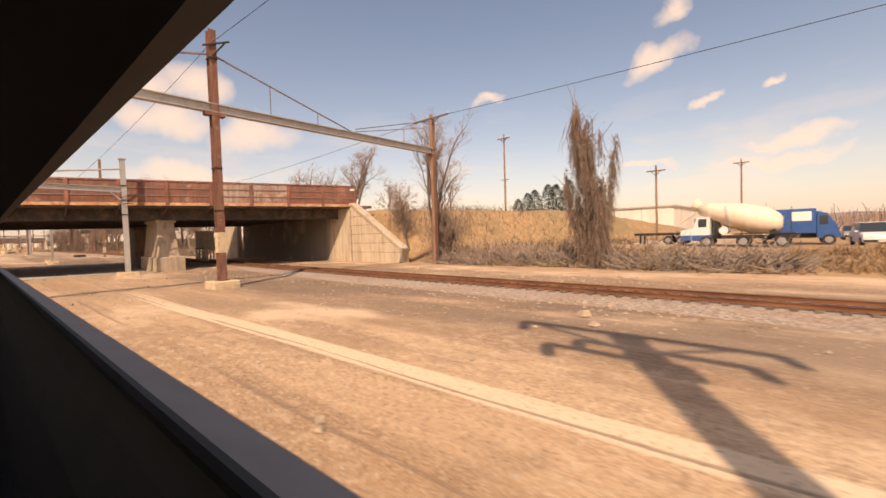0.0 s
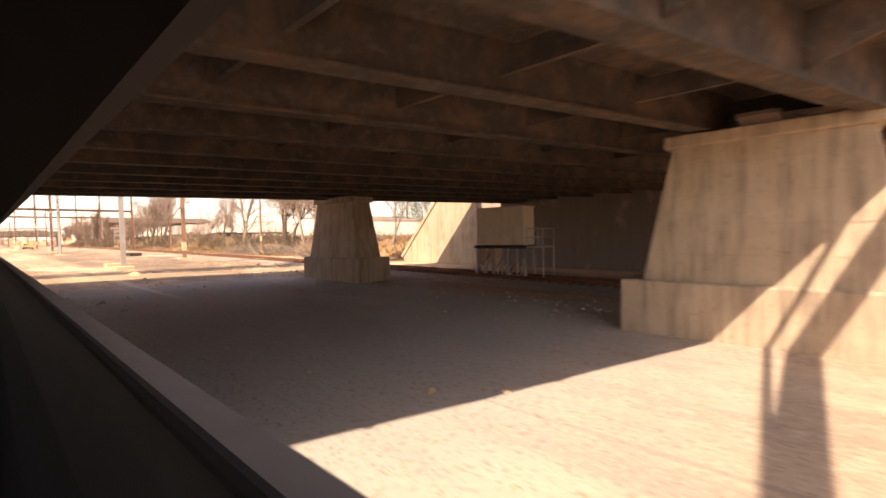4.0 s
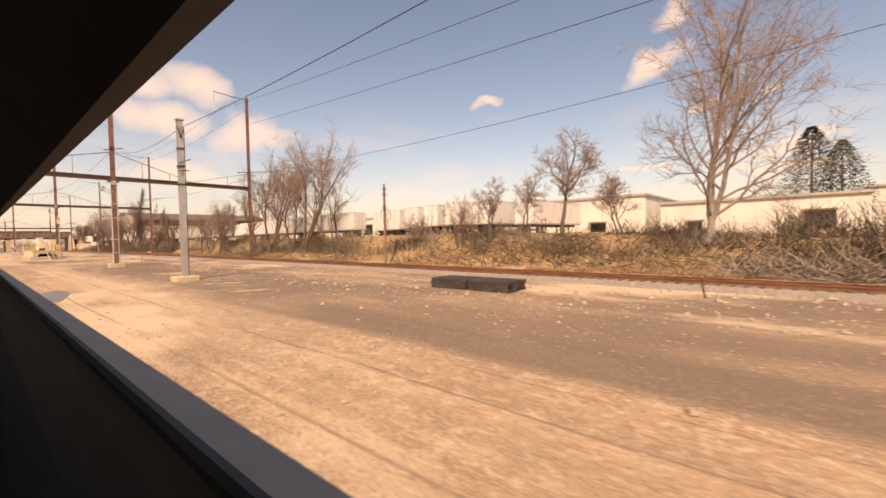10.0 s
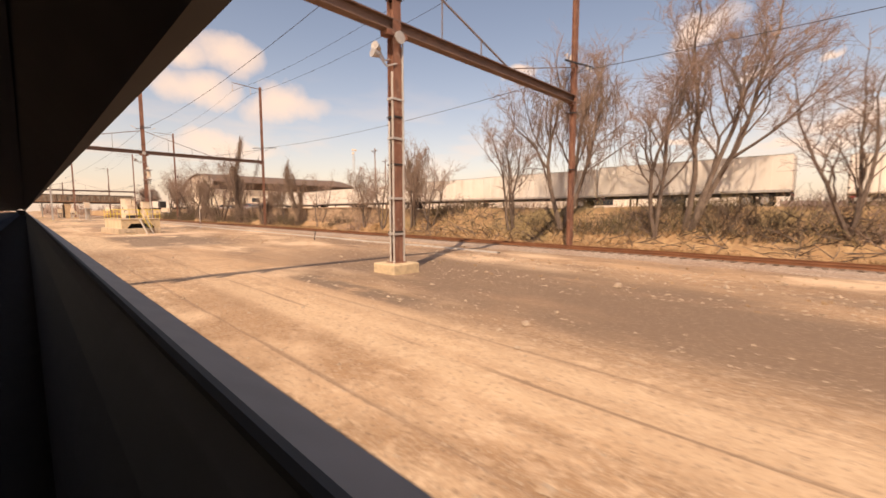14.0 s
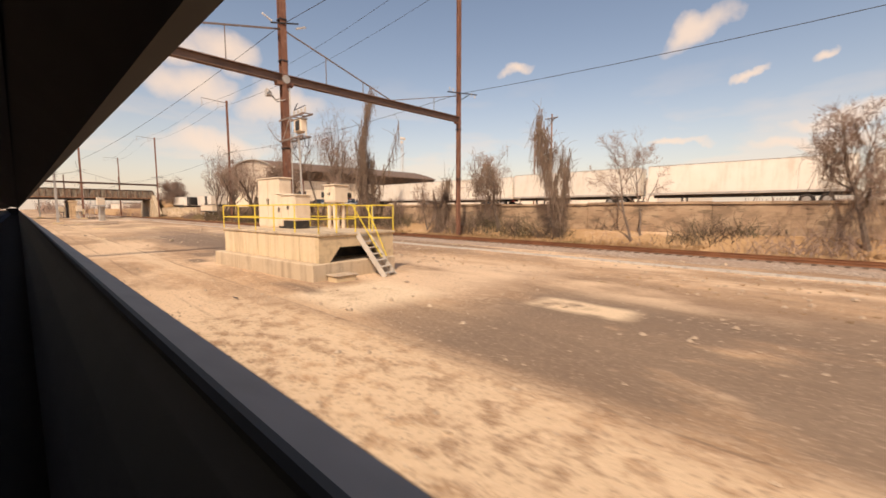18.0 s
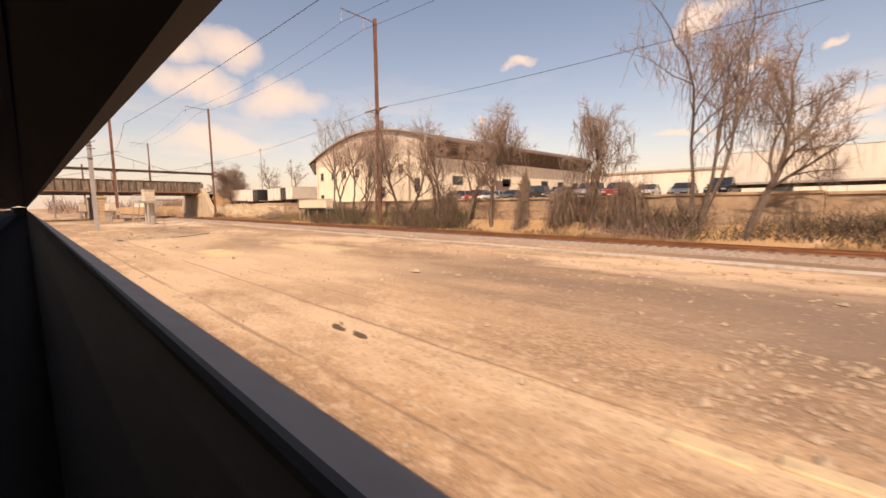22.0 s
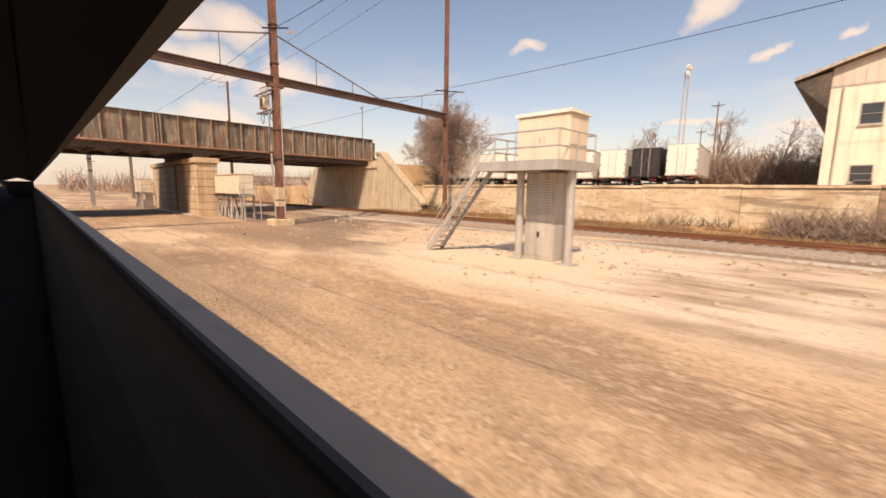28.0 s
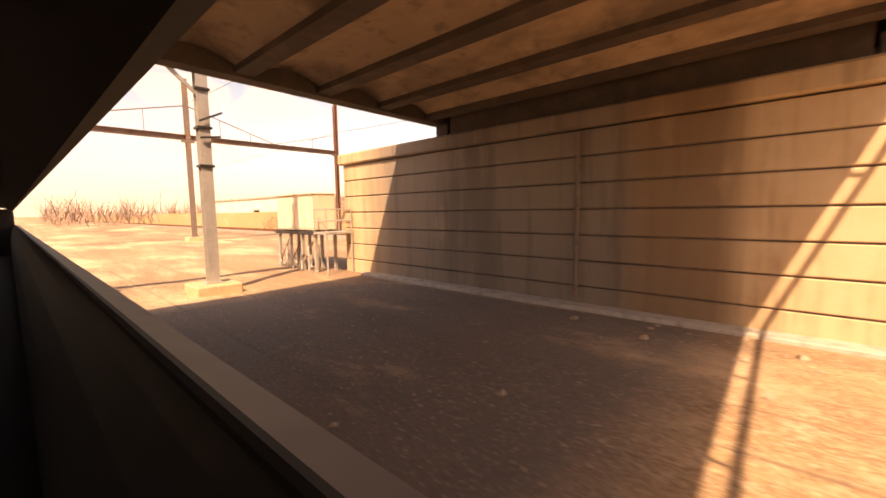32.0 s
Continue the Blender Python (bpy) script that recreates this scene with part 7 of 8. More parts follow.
trailer(41.6, 403.4, on_yard(43, 408), 11, 7.6, "white", "white box trailer standing along the retaining wall")


# ---- cars and trucks ----
def car(x, y, z, turn, paint, label, kind="sedan"):
    """A parked car, its nose to its own +Y."""
    c = thing("car", label, "car", (x, y, z), "parked cars", turn)
    tall = {"sedan": 1.42, "suv": 1.75, "pickup": 1.8}[kind]
    L, W = (4.6, 0.9) if kind == "sedan" else (4.9, 0.95)
    belt = tall * 0.60
    prof = [(-L / 2, 0.42), (-L / 2 + 0.02, belt - 0.1), (-L / 2 + 0.25, belt), (L / 2 - 1.3, belt), (L / 2 - 0.2, belt - 0.18), (L / 2, belt - 0.35), (L / 2, 0.4), (L / 2 - 0.1, 0.26), (-L / 2 + 0.1, 0.26)]
    bm = prism(bmesh.new(), prof, "x", -W, W)
    bmesh.ops.bevel(bm, geom=[e for e in bm.edges if abs(e.verts[0].co.x - e.verts[1].co.x) < 1e-4], offset=0.06, segments=2, affect="EDGES")
    part("body", bm, paint, c, smooth=False)
    back = -L / 2 + (0.45 if kind != "pickup" else 2.0)
    cab = [(back - 0.2, belt), (back + 0.35 if kind == "sedan" else back, tall), (L / 2 - 2.2, tall), (L / 2 - 1.3, belt)]
    bm = bmesh.new()
    a = [bm.verts.new((-W + 0.05 + (0.12 if k in (1, 2) else 0), p[0], p[1])) for k, p in enumerate(cab)]
    b = [bm.verts.new((W - 0.05 - (0.12 if k in (1, 2) else 0), p[0], p[1])) for k, p in enumerate(cab)]
    bm.faces.new(a)
    bm.faces.new(b[::-1])
    for k in range(4):
        bm.faces.new((a[k], b[k], b[(k + 1) % 4], a[(k + 1) % 4]))
    bmesh.ops.recalc_face_normals(bm, faces=bm.faces[:])
    part("cabin_glass", bm, "glass", c)
    part("roof", boxes((-W + 0.16, W - 0.16, cab[1][0] - 0.03, cab[2][0] + 0.03, tall - 0.015, tall + 0.035), bevel=0.02), paint, c)
    for s in (-1, 1):
        part("door_pillar", bars([((s * (W - 0.06), (cab[1][0] + cab[2][0]) / 2, belt), (s * (W - 0.155), (cab[1][0] + cab[2][0]) / 2, tall))], 0.07), paint, c)
        for y_ in (-L / 2 + 0.85, L / 2 - 0.9):
            wheel(c, s * (W - 0.08), y_, 0.34, s, 0.22)
        part("headlight", boxes((s * 0.62 - 0.2, s * 0.62 + 0.2, L / 2 - 0.03, L / 2 + 0.02, belt - 0.42, belt - 0.27)), "white", c)
        part("tail_light", boxes((s * 0.68 - 0.16, s * 0.68 + 0.16, -L / 2 - 0.02, -L / 2 + 0.03, belt - 0.35, belt - 0.16)), "red", c)
        part("mirror", boxes((s * (W + 0.1) - 0.08, s * (W + 0.1) + 0.08, L / 2 - 1.75, L / 2 - 1.6, belt, belt + 0.14)), paint, c)
    part("bumper", boxes((-W + 0.04, W - 0.04, L / 2 - 0.05, L / 2 + 0.06, 0.32, 0.5)), "dark", c)
    part("number_plate", boxes((-0.2, 0.2, L / 2 + 0.062, L / 2 + 0.075, 0.36, 0.46)), "white", c)
    return c


CARS = [("suv", "silver", "silver off-roader parked behind the scrub"), ("sedan", "carblack", "dark saloon car parked behind the scrub"), ("suv", "carblack", "black off-roader parked behind the scrub"),
        ("sedan", "silver", "silver saloon car parked behind the scrub"), ("sedan", "carwhite", "white saloon car parked behind the scrub"), ("suv", "red", "dark red off-roader parked behind the scrub")]
for k, y in enumerate((334.4, 330.9, 327.6, 324.5, 321.3, 317.4, 313.9, 310.8, 307.4, 304.2, 301.0)):
    kind, paint, label = CARS[k * 5 % 6 if k else 0]
    car(45.5 + 0.5 * math.sin(k * 2.1), y, on_yard(45.5, y), 90 + 5 * math.sin(k), paint, label, kind)
car(45.0, -4.1, on_yard(45, -4.1), 95, "carwhite", "white van-like car parked on the lot", "suv")
car(45.5, -7.2, on_yard(45.5, -7.2), 95, "blue", "blue car parked on the lot", "suv")
car(54.0, 2.0, on_yard(54, 2), 90, "carwhite", "white pickup parked far on the lot", "pickup")
car(58.0, -4.0, on_yard(58, -4), 90, "silver", "silver car parked far on the lot", "sedan")


def mixer_truck(x, y, z, turn):
    t = thing("concrete_mixer_truck", "cream concrete mixer truck with blue fenders parked on the lot", "truck", (x, y, z), turn=turn)
    part("chassis", boxes((-0.45, 0.45, -3.9, 4.0, 0.75, 1.05)), "dark", t)
    # drum: a barrel that narrows to its mouth at the back
    bm = bmesh.new()
    rings = ((3.3, 0.5, 3.55), (2.4, 0.8, 3.3), (0.9, 1.12, 2.85), (-0.5, 1.3, 2.5), (-1.8, 1.15, 2.25), (-2.6, 0.75, 2.1), (-2.8, 0.4, 2.1))
    prev = None
    for yy, r, zz in rings:
        ring = [bm.verts.new((r * math.cos(6.2832 * k / 20), yy, zz + r * math.sin(6.2832 * k / 20))) for k in range(20)]
        if prev:
            for k in range(20):
                bm.faces.new((prev[k], prev[(k + 1) % 20], ring[(k + 1) % 20], ring[k]))
        else:
            bm.faces.new(ring[::-1])
        prev = ring
    bm.faces.new(prev)
    bmesh.ops.recalc_face_normals(bm, faces=bm.faces[:])
    part("drum", bm, "cream", t, "cream mixer drum", smooth=True)
    part("drum_ring", rod(bmesh.new(), (0, 0.95, 2.86), (0, 1.1, 2.83), 1.14, n=20), "galv", t)
    part("pedestal", boxes((-0.5, 0.5, 1.6, 2.1, 1.05, 2.4), (-0.7, -0.5, -2.3, -1.9, 1.05, 2.4), (0.5, 0.7, -2.3, -1.9, 1.05, 2.4)), "dark", t)
    bm = bmesh.new()
    rod(bm, (0, 3.2, 3.7), (0, 3.7, 4.05), 0.4, 0.62, 10)
    part("hopper", bm, "cream", t)
    part("chute", bars([((0, 3.5, 3.3), (0, 4.9, 2.3))], 0.45, 0.12), "cream", t)
    part("ladder", bars([((0.6, -3.3, 1.0), (0.6, -3.3, 3.4)), ((0.9, -3.3, 1.0), (0.9, -3.3, 3.4))], 0.05), "dark", t)
    part("water_tank", rods([((-0.9, 1.3, 1.5), (0.9, 1.3, 1.5))], 0.35, 12), "carwhite", t)
    bm = prism(bmesh.new(), ((2.3, 0.85), (2.3, 2.75), (3.3, 2.75), (3.65, 1.75), (4.6, 1.6), (4.7, 0.85)), "x", -1.1, 1.1)
    part("cab", bm, "carwhite", t, "white truck cab")
    part("fender", boxes((-1.12, 1.12, 2.25, 4.72, 0.6, 1.15), bevel=0.05), "blue", t, "blue lower fenders")
    for s in (-1, 1):
        part("side_window", boxes((s * 1.105 - 0.01, s * 1.105 + 0.01, 2.55, 3.2, 1.85, 2.6)), "glass", t)
        part("mudguard", boxes((min(s * 0.8, s * 1.2), max(s * 0.8, s * 1.2), -3.6, 0.6, 1.12, 1.2), bevel=0.03), "dark", t)
        for yy in (2.55, -0.15, -2.75):
            wheel(t, s * 1.0, yy, 0.52, s, 0.3)
    part("windscreen", bars([((-0.95, 3.5, 2.25), (0.95, 3.5, 2.25))], 0.03, 0.75), "glass", t)
    part("bumper", boxes((-1.15, 1.15, 4.7, 4.85, 0.5, 0.85)), "chrome", t)
    part("exhaust", rods([((0.9, 2.2, 1.2), (0.9, 2.2, 3.3))], 0.07), "chrome", t)


mixer_truck(45.0, 3.95, on_yard(45.0, 3.95) + 0.02, 0)
bx = thing("box_truck", "blue box truck with a white panel parked on the lot", "truck", (48.5, 0.1, on_yard(48.5, 0.1)), turn=3)
part("box_body", boxes((-1.2, 1.2, -1.0, 1.8, 1.0, 3.15), bevel=0.04), "blue", bx)
part("white_panel", boxes((-1.215, -1.203, -0.7, 0.6, 2.1, 2.9)), "white", bx, "plain white panel on the side")
part("cab", prism(bmesh.new(), ((-1.05, 0.6), (-1.05, 2.9), (-1.7, 2.7), (-2.3, 1.7), (-2.6, 0.6)), "x", -1.1, 1.1), "blue", bx)
part("cab_window", boxes((-1.11, -1.102, -1.75, -1.2, 1.75, 2.5)), "glass", bx)
part("chassis", boxes((-0.5, 0.5, -2.4, 1.8, 0.6, 0.98)), "dark", bx)
for s in (-1, 1):
    for yy in (-1.8, 1.0):
        wheel(bx, s * 1.0, yy, 0.45, s)
fl = thing("flatbed_trailer", "dark flatbed trailer parked beside the mixer truck", "trailer", (47.5, 10.6, on_yard(47.5, 10.6)))
part("bed", boxes((-1.2, 1.2, -2.8, 2.8, 0.95, 1.2), bevel=0.02), "dark", fl)
for s in (-1, 1):
    for yy in (-1.6, -0.4):
        wheel(fl, s * 1.0, yy, 0.45, s)
    part("leg", boxes((s * 0.8 - 0.06, s * 0.8 + 0.06, 2.2, 2.35, 0, 0.95)), "dark", fl)

# ---- trees and scrub ----
def limb(rng, start, way, length, r0, r1, n=5, bend=0.25, lift=0.1):
    """A crooked limb as points with radii."""
    pts, p, d = [], Vector(start), Vector(way).normalized()
    for k in range(n + 1):
        pts.append((p.copy(), r0 + (r1 - r0) * k / n))
        d = (d + Vector((rng.uniform(-bend, bend), rng.uniform(-bend, bend), rng.uniform(-bend, bend) * 0.6 + lift))).normalized()
        p = p + d * (length / n)
    return pts, d


def side_way(rng, d, spread):
    v = Vector((rng.uniform(-1, 1), rng.uniform(-1, 1), rng.uniform(-1, 1)))
    v = (v - d * v.dot(d)).normalized()
    return (d * math.cos(spread) + v * math.sin(spread)).normalized()


def bare_tree(x, y, h, seed, label, stems=1, lean=(0, 0), spread=0.6, mat="bark", vines=0, dense=1.0, crown_from=0.3, z=None, group="bare trees", thick=1.0, name="tree"):
    rng = random.Random(seed)
    t = thing(name, label, "tree", (x, y, (ground_height(x, y) if z is None else z) - 0.15), group)
    wood, twigs = [], []
    dense = dense / stems ** 0.35

    def grow(start, d, length, r, level):
        n = 6 if level < 2 else 4
        pts, d2 = limb(rng, start, d, length, r, r * (0.45 if level else 0.35), n, 0.20 + 0.09 * level, 0.05 if level < 2 else 0.08)
        (wood if level < 3 else twigs).append(pts)
        if level == 3:
            for k in range(int(13 * dense)):
                p = pts[rng.randrange(1, len(pts))][0]
                q, _ = limb(rng, p, side_way(rng, d2, 0.7), length * rng.uniform(0.35, 0.95), max(0.009, r * 0.45), 0.006, 2, 0.3, 0.03)
                twigs.append(q)
            return
        kids = {0: int(7 * dense) + 3, 1: int(5 * dense) + 1, 2: int(4 * dense) + 1}[level]
        lo = crown_from if level == 0 else 0.25
        for k in range(kids):
            u = lo + (1 - lo) * (k + rng.random()) / kids
            i = min(len(pts) - 2, int(u * (len(pts) - 1)))
            a, b = pts[i], pts[i + 1]
            f = u * (len(pts) - 1) - i
            p = a[0].lerp(b[0], f)
            rr = (a[1] + (b[1] - a[1]) * f) * rng.uniform(0.45, 0.7)
            along = (b[0] - a[0]).normalized()
            w = side_way(rng, along, spread * rng.uniform(0.7, 1.35))
            if level == 0:
                w = (w + Vector((0, 0, 0.22))).normalized()
            grow(p, w, length * (0.52 if level == 0 else 0.55) * rng.uniform(0.65, 1.1) * (1.15 - 0.5 * u if level == 0 else 1), rr, level + 1)
        grow(pts[-1][0], d2, length * 0.35, pts[-1][1], min(3, level + 2))

    for s in range(stems):
        d = Vector((lean[0] + (rng.uniform(-0.3, 0.3) if stems > 1 else 0), lean[1] + (rng.uniform(-0.3, 0.3) if stems > 1 else 0), 1))
        o = Vector((rng.uniform(-0.4, 0.4), rng.uniform(-0.4, 0.4), 0)) if stems > 1 else Vector()
        grow(o, d, h * rng.uniform(0.66, 0.76), thick * (0.018 * h + 0.04) / (stems ** 0.4), 0)
    thick_wood = [q for q in wood if q[0][1] > 0.05]
    strands("trunk", thick_wood, mat, t, sides=5)
    tagged(strands("fine_branching", [q for q in wood if q[0][1] <= 0.05], mat, t, sides=3), kind="stuff")
    tagged(strands("crown", twigs, "twig", t, sides=2), kind="stuff")
    if vines:
        drape = []
        nodes = [p for line in wood for p, r in line if p.z > h * 0.12]
        for k in range(int(vines * 3.5)):
            p = rng.choice(nodes) + Vector((rng.gauss(0, 0.35), rng.gauss(0, 0.35), rng.gauss(0, 0.2)))
            q, _ = limb(rng, p, (rng.uniform(-0.4, 0.4), rng.uniform(-0.4, 0.4), -1), rng.uniform(0.6, 2.8), rng.uniform(0.012, 0.034), 0.008, 3, 0.35, -0.25)
            drape.append(q)
        tagged(strands("hanging_vines", drape, "vine", t, sides=2), "dry hanging vines", kind="stuff")
    return t


def vine_column(x, y, h, wide, seed, label, z=None, snags=5, clear=0.0, mass=1.0, tight=1.0):
    """A dead trunk smothered in dry vines, with bare snags above."""
    rng = random.Random(seed)
    t = thing("tree", label, "tree", (x, y, (ground_height(x, y) if z is None else z) - 0.15), "vine-covered trees")
    wood, drape, nodes = [], [], []
    # one main column, full of vines, and thinner snags round it that stay bare above
    for k in range(snags):
        a = 6.283 * k / snags + rng.random()
        tall = h if k == 0 else h * rng.uniform(0.45, 0.9)
        out = 0.04 if k == 0 else tight * rng.uniform(0.10, 0.32)
        pts, d = limb(rng, (0.2 * math.cos(a), 0.2 * math.sin(a), 0), (out * math.cos(a), out * math.sin(a), 1), tall, 0.17 if k == 0 else 0.12, 0.04, 9, 0.17, 0.12)
        wood.append(pts)
        for v, r in pts:
            u = v.z / h
            nodes += [(v, (0.8 - 0.42 * u) * (1.0 if k == 0 else 0.6 * tight))] * (3 if k == 0 else 2 if u < 0.85 and tight > 0.9 else 1)
        for j in range(8 if k == 0 else 5):
            p = pts[rng.randrange(5, 10) if k == 0 else rng.randrange(4, 10)][0]
            q, _ = limb(rng, p, side_way(rng, d, 0.8), h * (rng.uniform(0.12, 0.3) if k == 0 else rng.uniform(0.07, 0.2)), 0.06 if k == 0 else 0.045, 0.010, 4, 0.3, 0.1)
            wood.append(q)
            if k == 0:
                nodes += [(v, 0.3) for v, r in q[1:3]]
    strands("trunk", wood, "bark", t, sides=5)
    for k in range(int(300 * h * mass)):
        v, sp = rng.choice(nodes)
        if v.z < clear * h and rng.random() < 0.8:
            continue
        sp *= wide * 0.36 * (1 + 0.7 * noise.noise(Vector((v.z * 0.9, seed, v.x))))
        p = Vector((v.x + rng.gauss(0, sp), v.y + rng.gauss(0, sp), v.z + rng.uniform(-0.7, 0.7) * h / 9))
        q, _ = limb(rng, p, (rng.uniform(-0.2, 0.2), rng.uniform(-0.2, 0.2), -1 if rng.random() < 0.96 else 0.4), rng.uniform(0.5, 2.6), rng.uniform(0.012, 0.034), 0.008, 3, 0.35, -0.25)
        drape.append([(Vector((w.x, w.y, max(0.02, w.z))), r) for w, r in q])
    tagged(strands("hanging_vines", drape, "vine", t, sides=2), "dense dry hanging vines", kind="stuff")
    return t


def conifer(x, y, h, seed, wide=0.26, z=None):
    rng = random.Random(seed)
    t = thing("conifer", "dark green conifer with a ragged outline", "tree", (x, y, (ground_height(x, y) if z is None else z) - 0.1), "conifers")
    part("trunk", rod(bmesh.new(), (0, 0, 0), (0, 0, h), 0.02 * h, 0.02, 7), "bark", t)
    vs, fs = [], []
    for k in range(int(420 * h)):
        u = rng.random()
        zc = h * (0.1 + 0.9 * u)
        reach = wide * h * (1 - u) ** 0.62 * rng.uniform(0.3, 1.05) * (1 + 0.14 * noise.noise(Vector((u * 7, seed, 1)))) + 0.05
        a = rng.uniform(0, 6.283)
        p = Vector((reach * math.cos(a), reach * math.sin(a), zc - reach * 0.25))
        s = rng.uniform(0.16, 0.42) * (0.6 + h / 22)
        d = Vector((math.cos(a + rng.uniform(-0.8, 0.8)), math.sin(a + rng.uniform(-0.8, 0.8)), rng.uniform(-0.5, 0.35))) * s
        w = Vector((-d.y, d.x, rng.uniform(-0.2, 0.2))) * 0.3
        b = len(vs)
        vs += [p - w, p + w, p + d]
        fs.append((b, b + 1, b + 2))
    me = bpy.data.meshes.new("mesh")
    me.from_pydata([tuple(v) for v in vs], [], fs)
    me.materials.append(M["needle"])
    part("crown", me, "needle", t)
    return t


TALL = "tall bare tree with fine upright twigs on the bank"
SMALL = "small bare tree with crooked branches on the bank"
OLD = "old bare tree with spreading dark limbs on the bank"
VINED = "bare tree draped with dry vines on the bank"
SCRUBBY = "low many-stemmed bare thicket tree on the bank"

# by the first bridge
bare_tree(34.6, 31.6, 16.5, 11, TALL, stems=3, spread=0.5, dense=0.9)
bare_tree(34.2, 35.6, 9.5, 12, SMALL, stems=2, lean=(0, 0.35), vines=60)
bare_tree(34.0, 29.4, 6.5, 13, SCRUBBY, stems=4, spread=0.8, vines=160)
vine_column(32.3, 12.4, 11.6, 1.55, 14, "dead tree smothered in hanging dry vines", snags=7, clear=0.16, mass=1.5, tight=0.62)
bare_tree(42.0, 37.5, 10.6, 15, "bare forked tree on the bridge embankment", spread=0.7, dense=0.45, crown_from=0.45, thick=1.3)
for k, (x, y, h) in enumerate(((60, 50, 9), (66, 58, 10), (70, 64, 9), (76, 72, 11), (58, 66, 8), (84, 80, 10))):
    bare_tree(x, y, h, 20 + k, "bare tree beyond the road embankment", spread=0.7, dense=0.7)
for k, (x, y, h) in enumerate(((85, 50.3, 7.5), (86, 48.4, 9.0), (85, 46.0, 9.5), (87, 43.6, 10.8), (86, 41.2, 10.5), (88, 39.0, 11.5))):
    conifer(x, y, h * 0.86, 40 + k, 0.40, 4.6)
for k, (x, y, h) in enumerate(((52, 70, 17), (53, 78, 18), (54, 88, 18), (50, 66, 14), (56, 97, 19))):
    bare_tree(x, y, h, 320 + k, "tall bare tree behind the road bridge", spread=0.7, dense=0.8)
# between the pipe bridge and the trailers
LEANS = "old bare tree whose dark trunk leans over the bank"
for k, (x, y, h, st, m, lb, ly) in enumerate((
        (36.0, 102.0, 15.5, 3, "bark", VINED, 0), (36.2, 94.3, 13.0, 2, "barkpale", TALL, 0), (41.0, 91.0, 12.0, 2, "barkpale", TALL, 0), (35.5, 108.2, 8.0, 1, "bark", LEANS, -0.3),
        (36.5, 112.2, 10.4, 1, "bark", OLD, 0.15), (36.2, 116.8, 16.4, 1, "barkpale", TALL, 0), (36.4, 124.0, 14.0, 1, "bark", LEANS, -0.42), (36.0, 120.4, 13.6, 1, "bark", LEANS, -0.3), (37.0, 126.0, 13.6, 1, "bark", LEANS, -0.25),
        (36.4, 140.9, 20.5, 3, "barkpale", "very tall bare tree with a forked pale trunk", 0), (37.0, 152.8, 9.6, 1, "bark", OLD, 0), (37.2, 156.6, 6.0, 2, "bark", SCRUBBY, 0), (37.0, 147.5, 6.0, 2, "bark", SCRUBBY, 0))):
    bare_tree(x, y, h, 60 + k, lb, stems=st, mat=m, lean=(0, ly), spread=0.55 if lb == TALL else 0.8, vines=220 if lb == VINED else 40 if lb == LEANS else 0, dense=1.35 if h > 18 else 1.0,
              crown_from=0.38 if lb in (OLD, LEANS) else 0.14 if h > 18 else 0.3, thick=1.05 if lb in (OLD, LEANS) else 0.85)
conifer(77.0, 134.4, 15.0, 90, 0.36, 2.4)
conifer(79.5, 131.2, 13.0, 91, 0.36, 2.4)
bare_tree(34.1, 166.1, 4.6, 93, "short pale broken trunk beside the track", mat="barkpale", dense=0.25, thick=1.6, lean=(0, 0.2), name="dead_tree")
# beside the second portal
for k, (x, y, h, st, lb) in enumerate((
        (35.0, 206.4, 18.5, 3, VINED), (35.2, 195.9, 19.5, 3, TALL), (34.6, 198.0, 13.0, 2, TALL), (34.8, 187.6, 11.5, 3, OLD), (35.5, 163.8, 5.5, 3, SCRUBBY), (36.4, 161.0, 6.5, 2, SMALL),
        (35.2, 170.6, 4.5, 4, SCRUBBY), (34.8, 212.0, 11.0, 3, TALL), (34.6, 227.0, 11.0, 3, VINED), (34.7, 233.6, 9.0, 3, SCRUBBY), (34.4, 223.5, 8.5, 3, SCRUBBY))):
    bare_tree(x, y, h, 110 + k, lb, stems=st, spread=0.45 if lb == TALL else 0.7, vines=380 if lb == VINED else 0, dense=1.25 if h > 16 else 1.0)
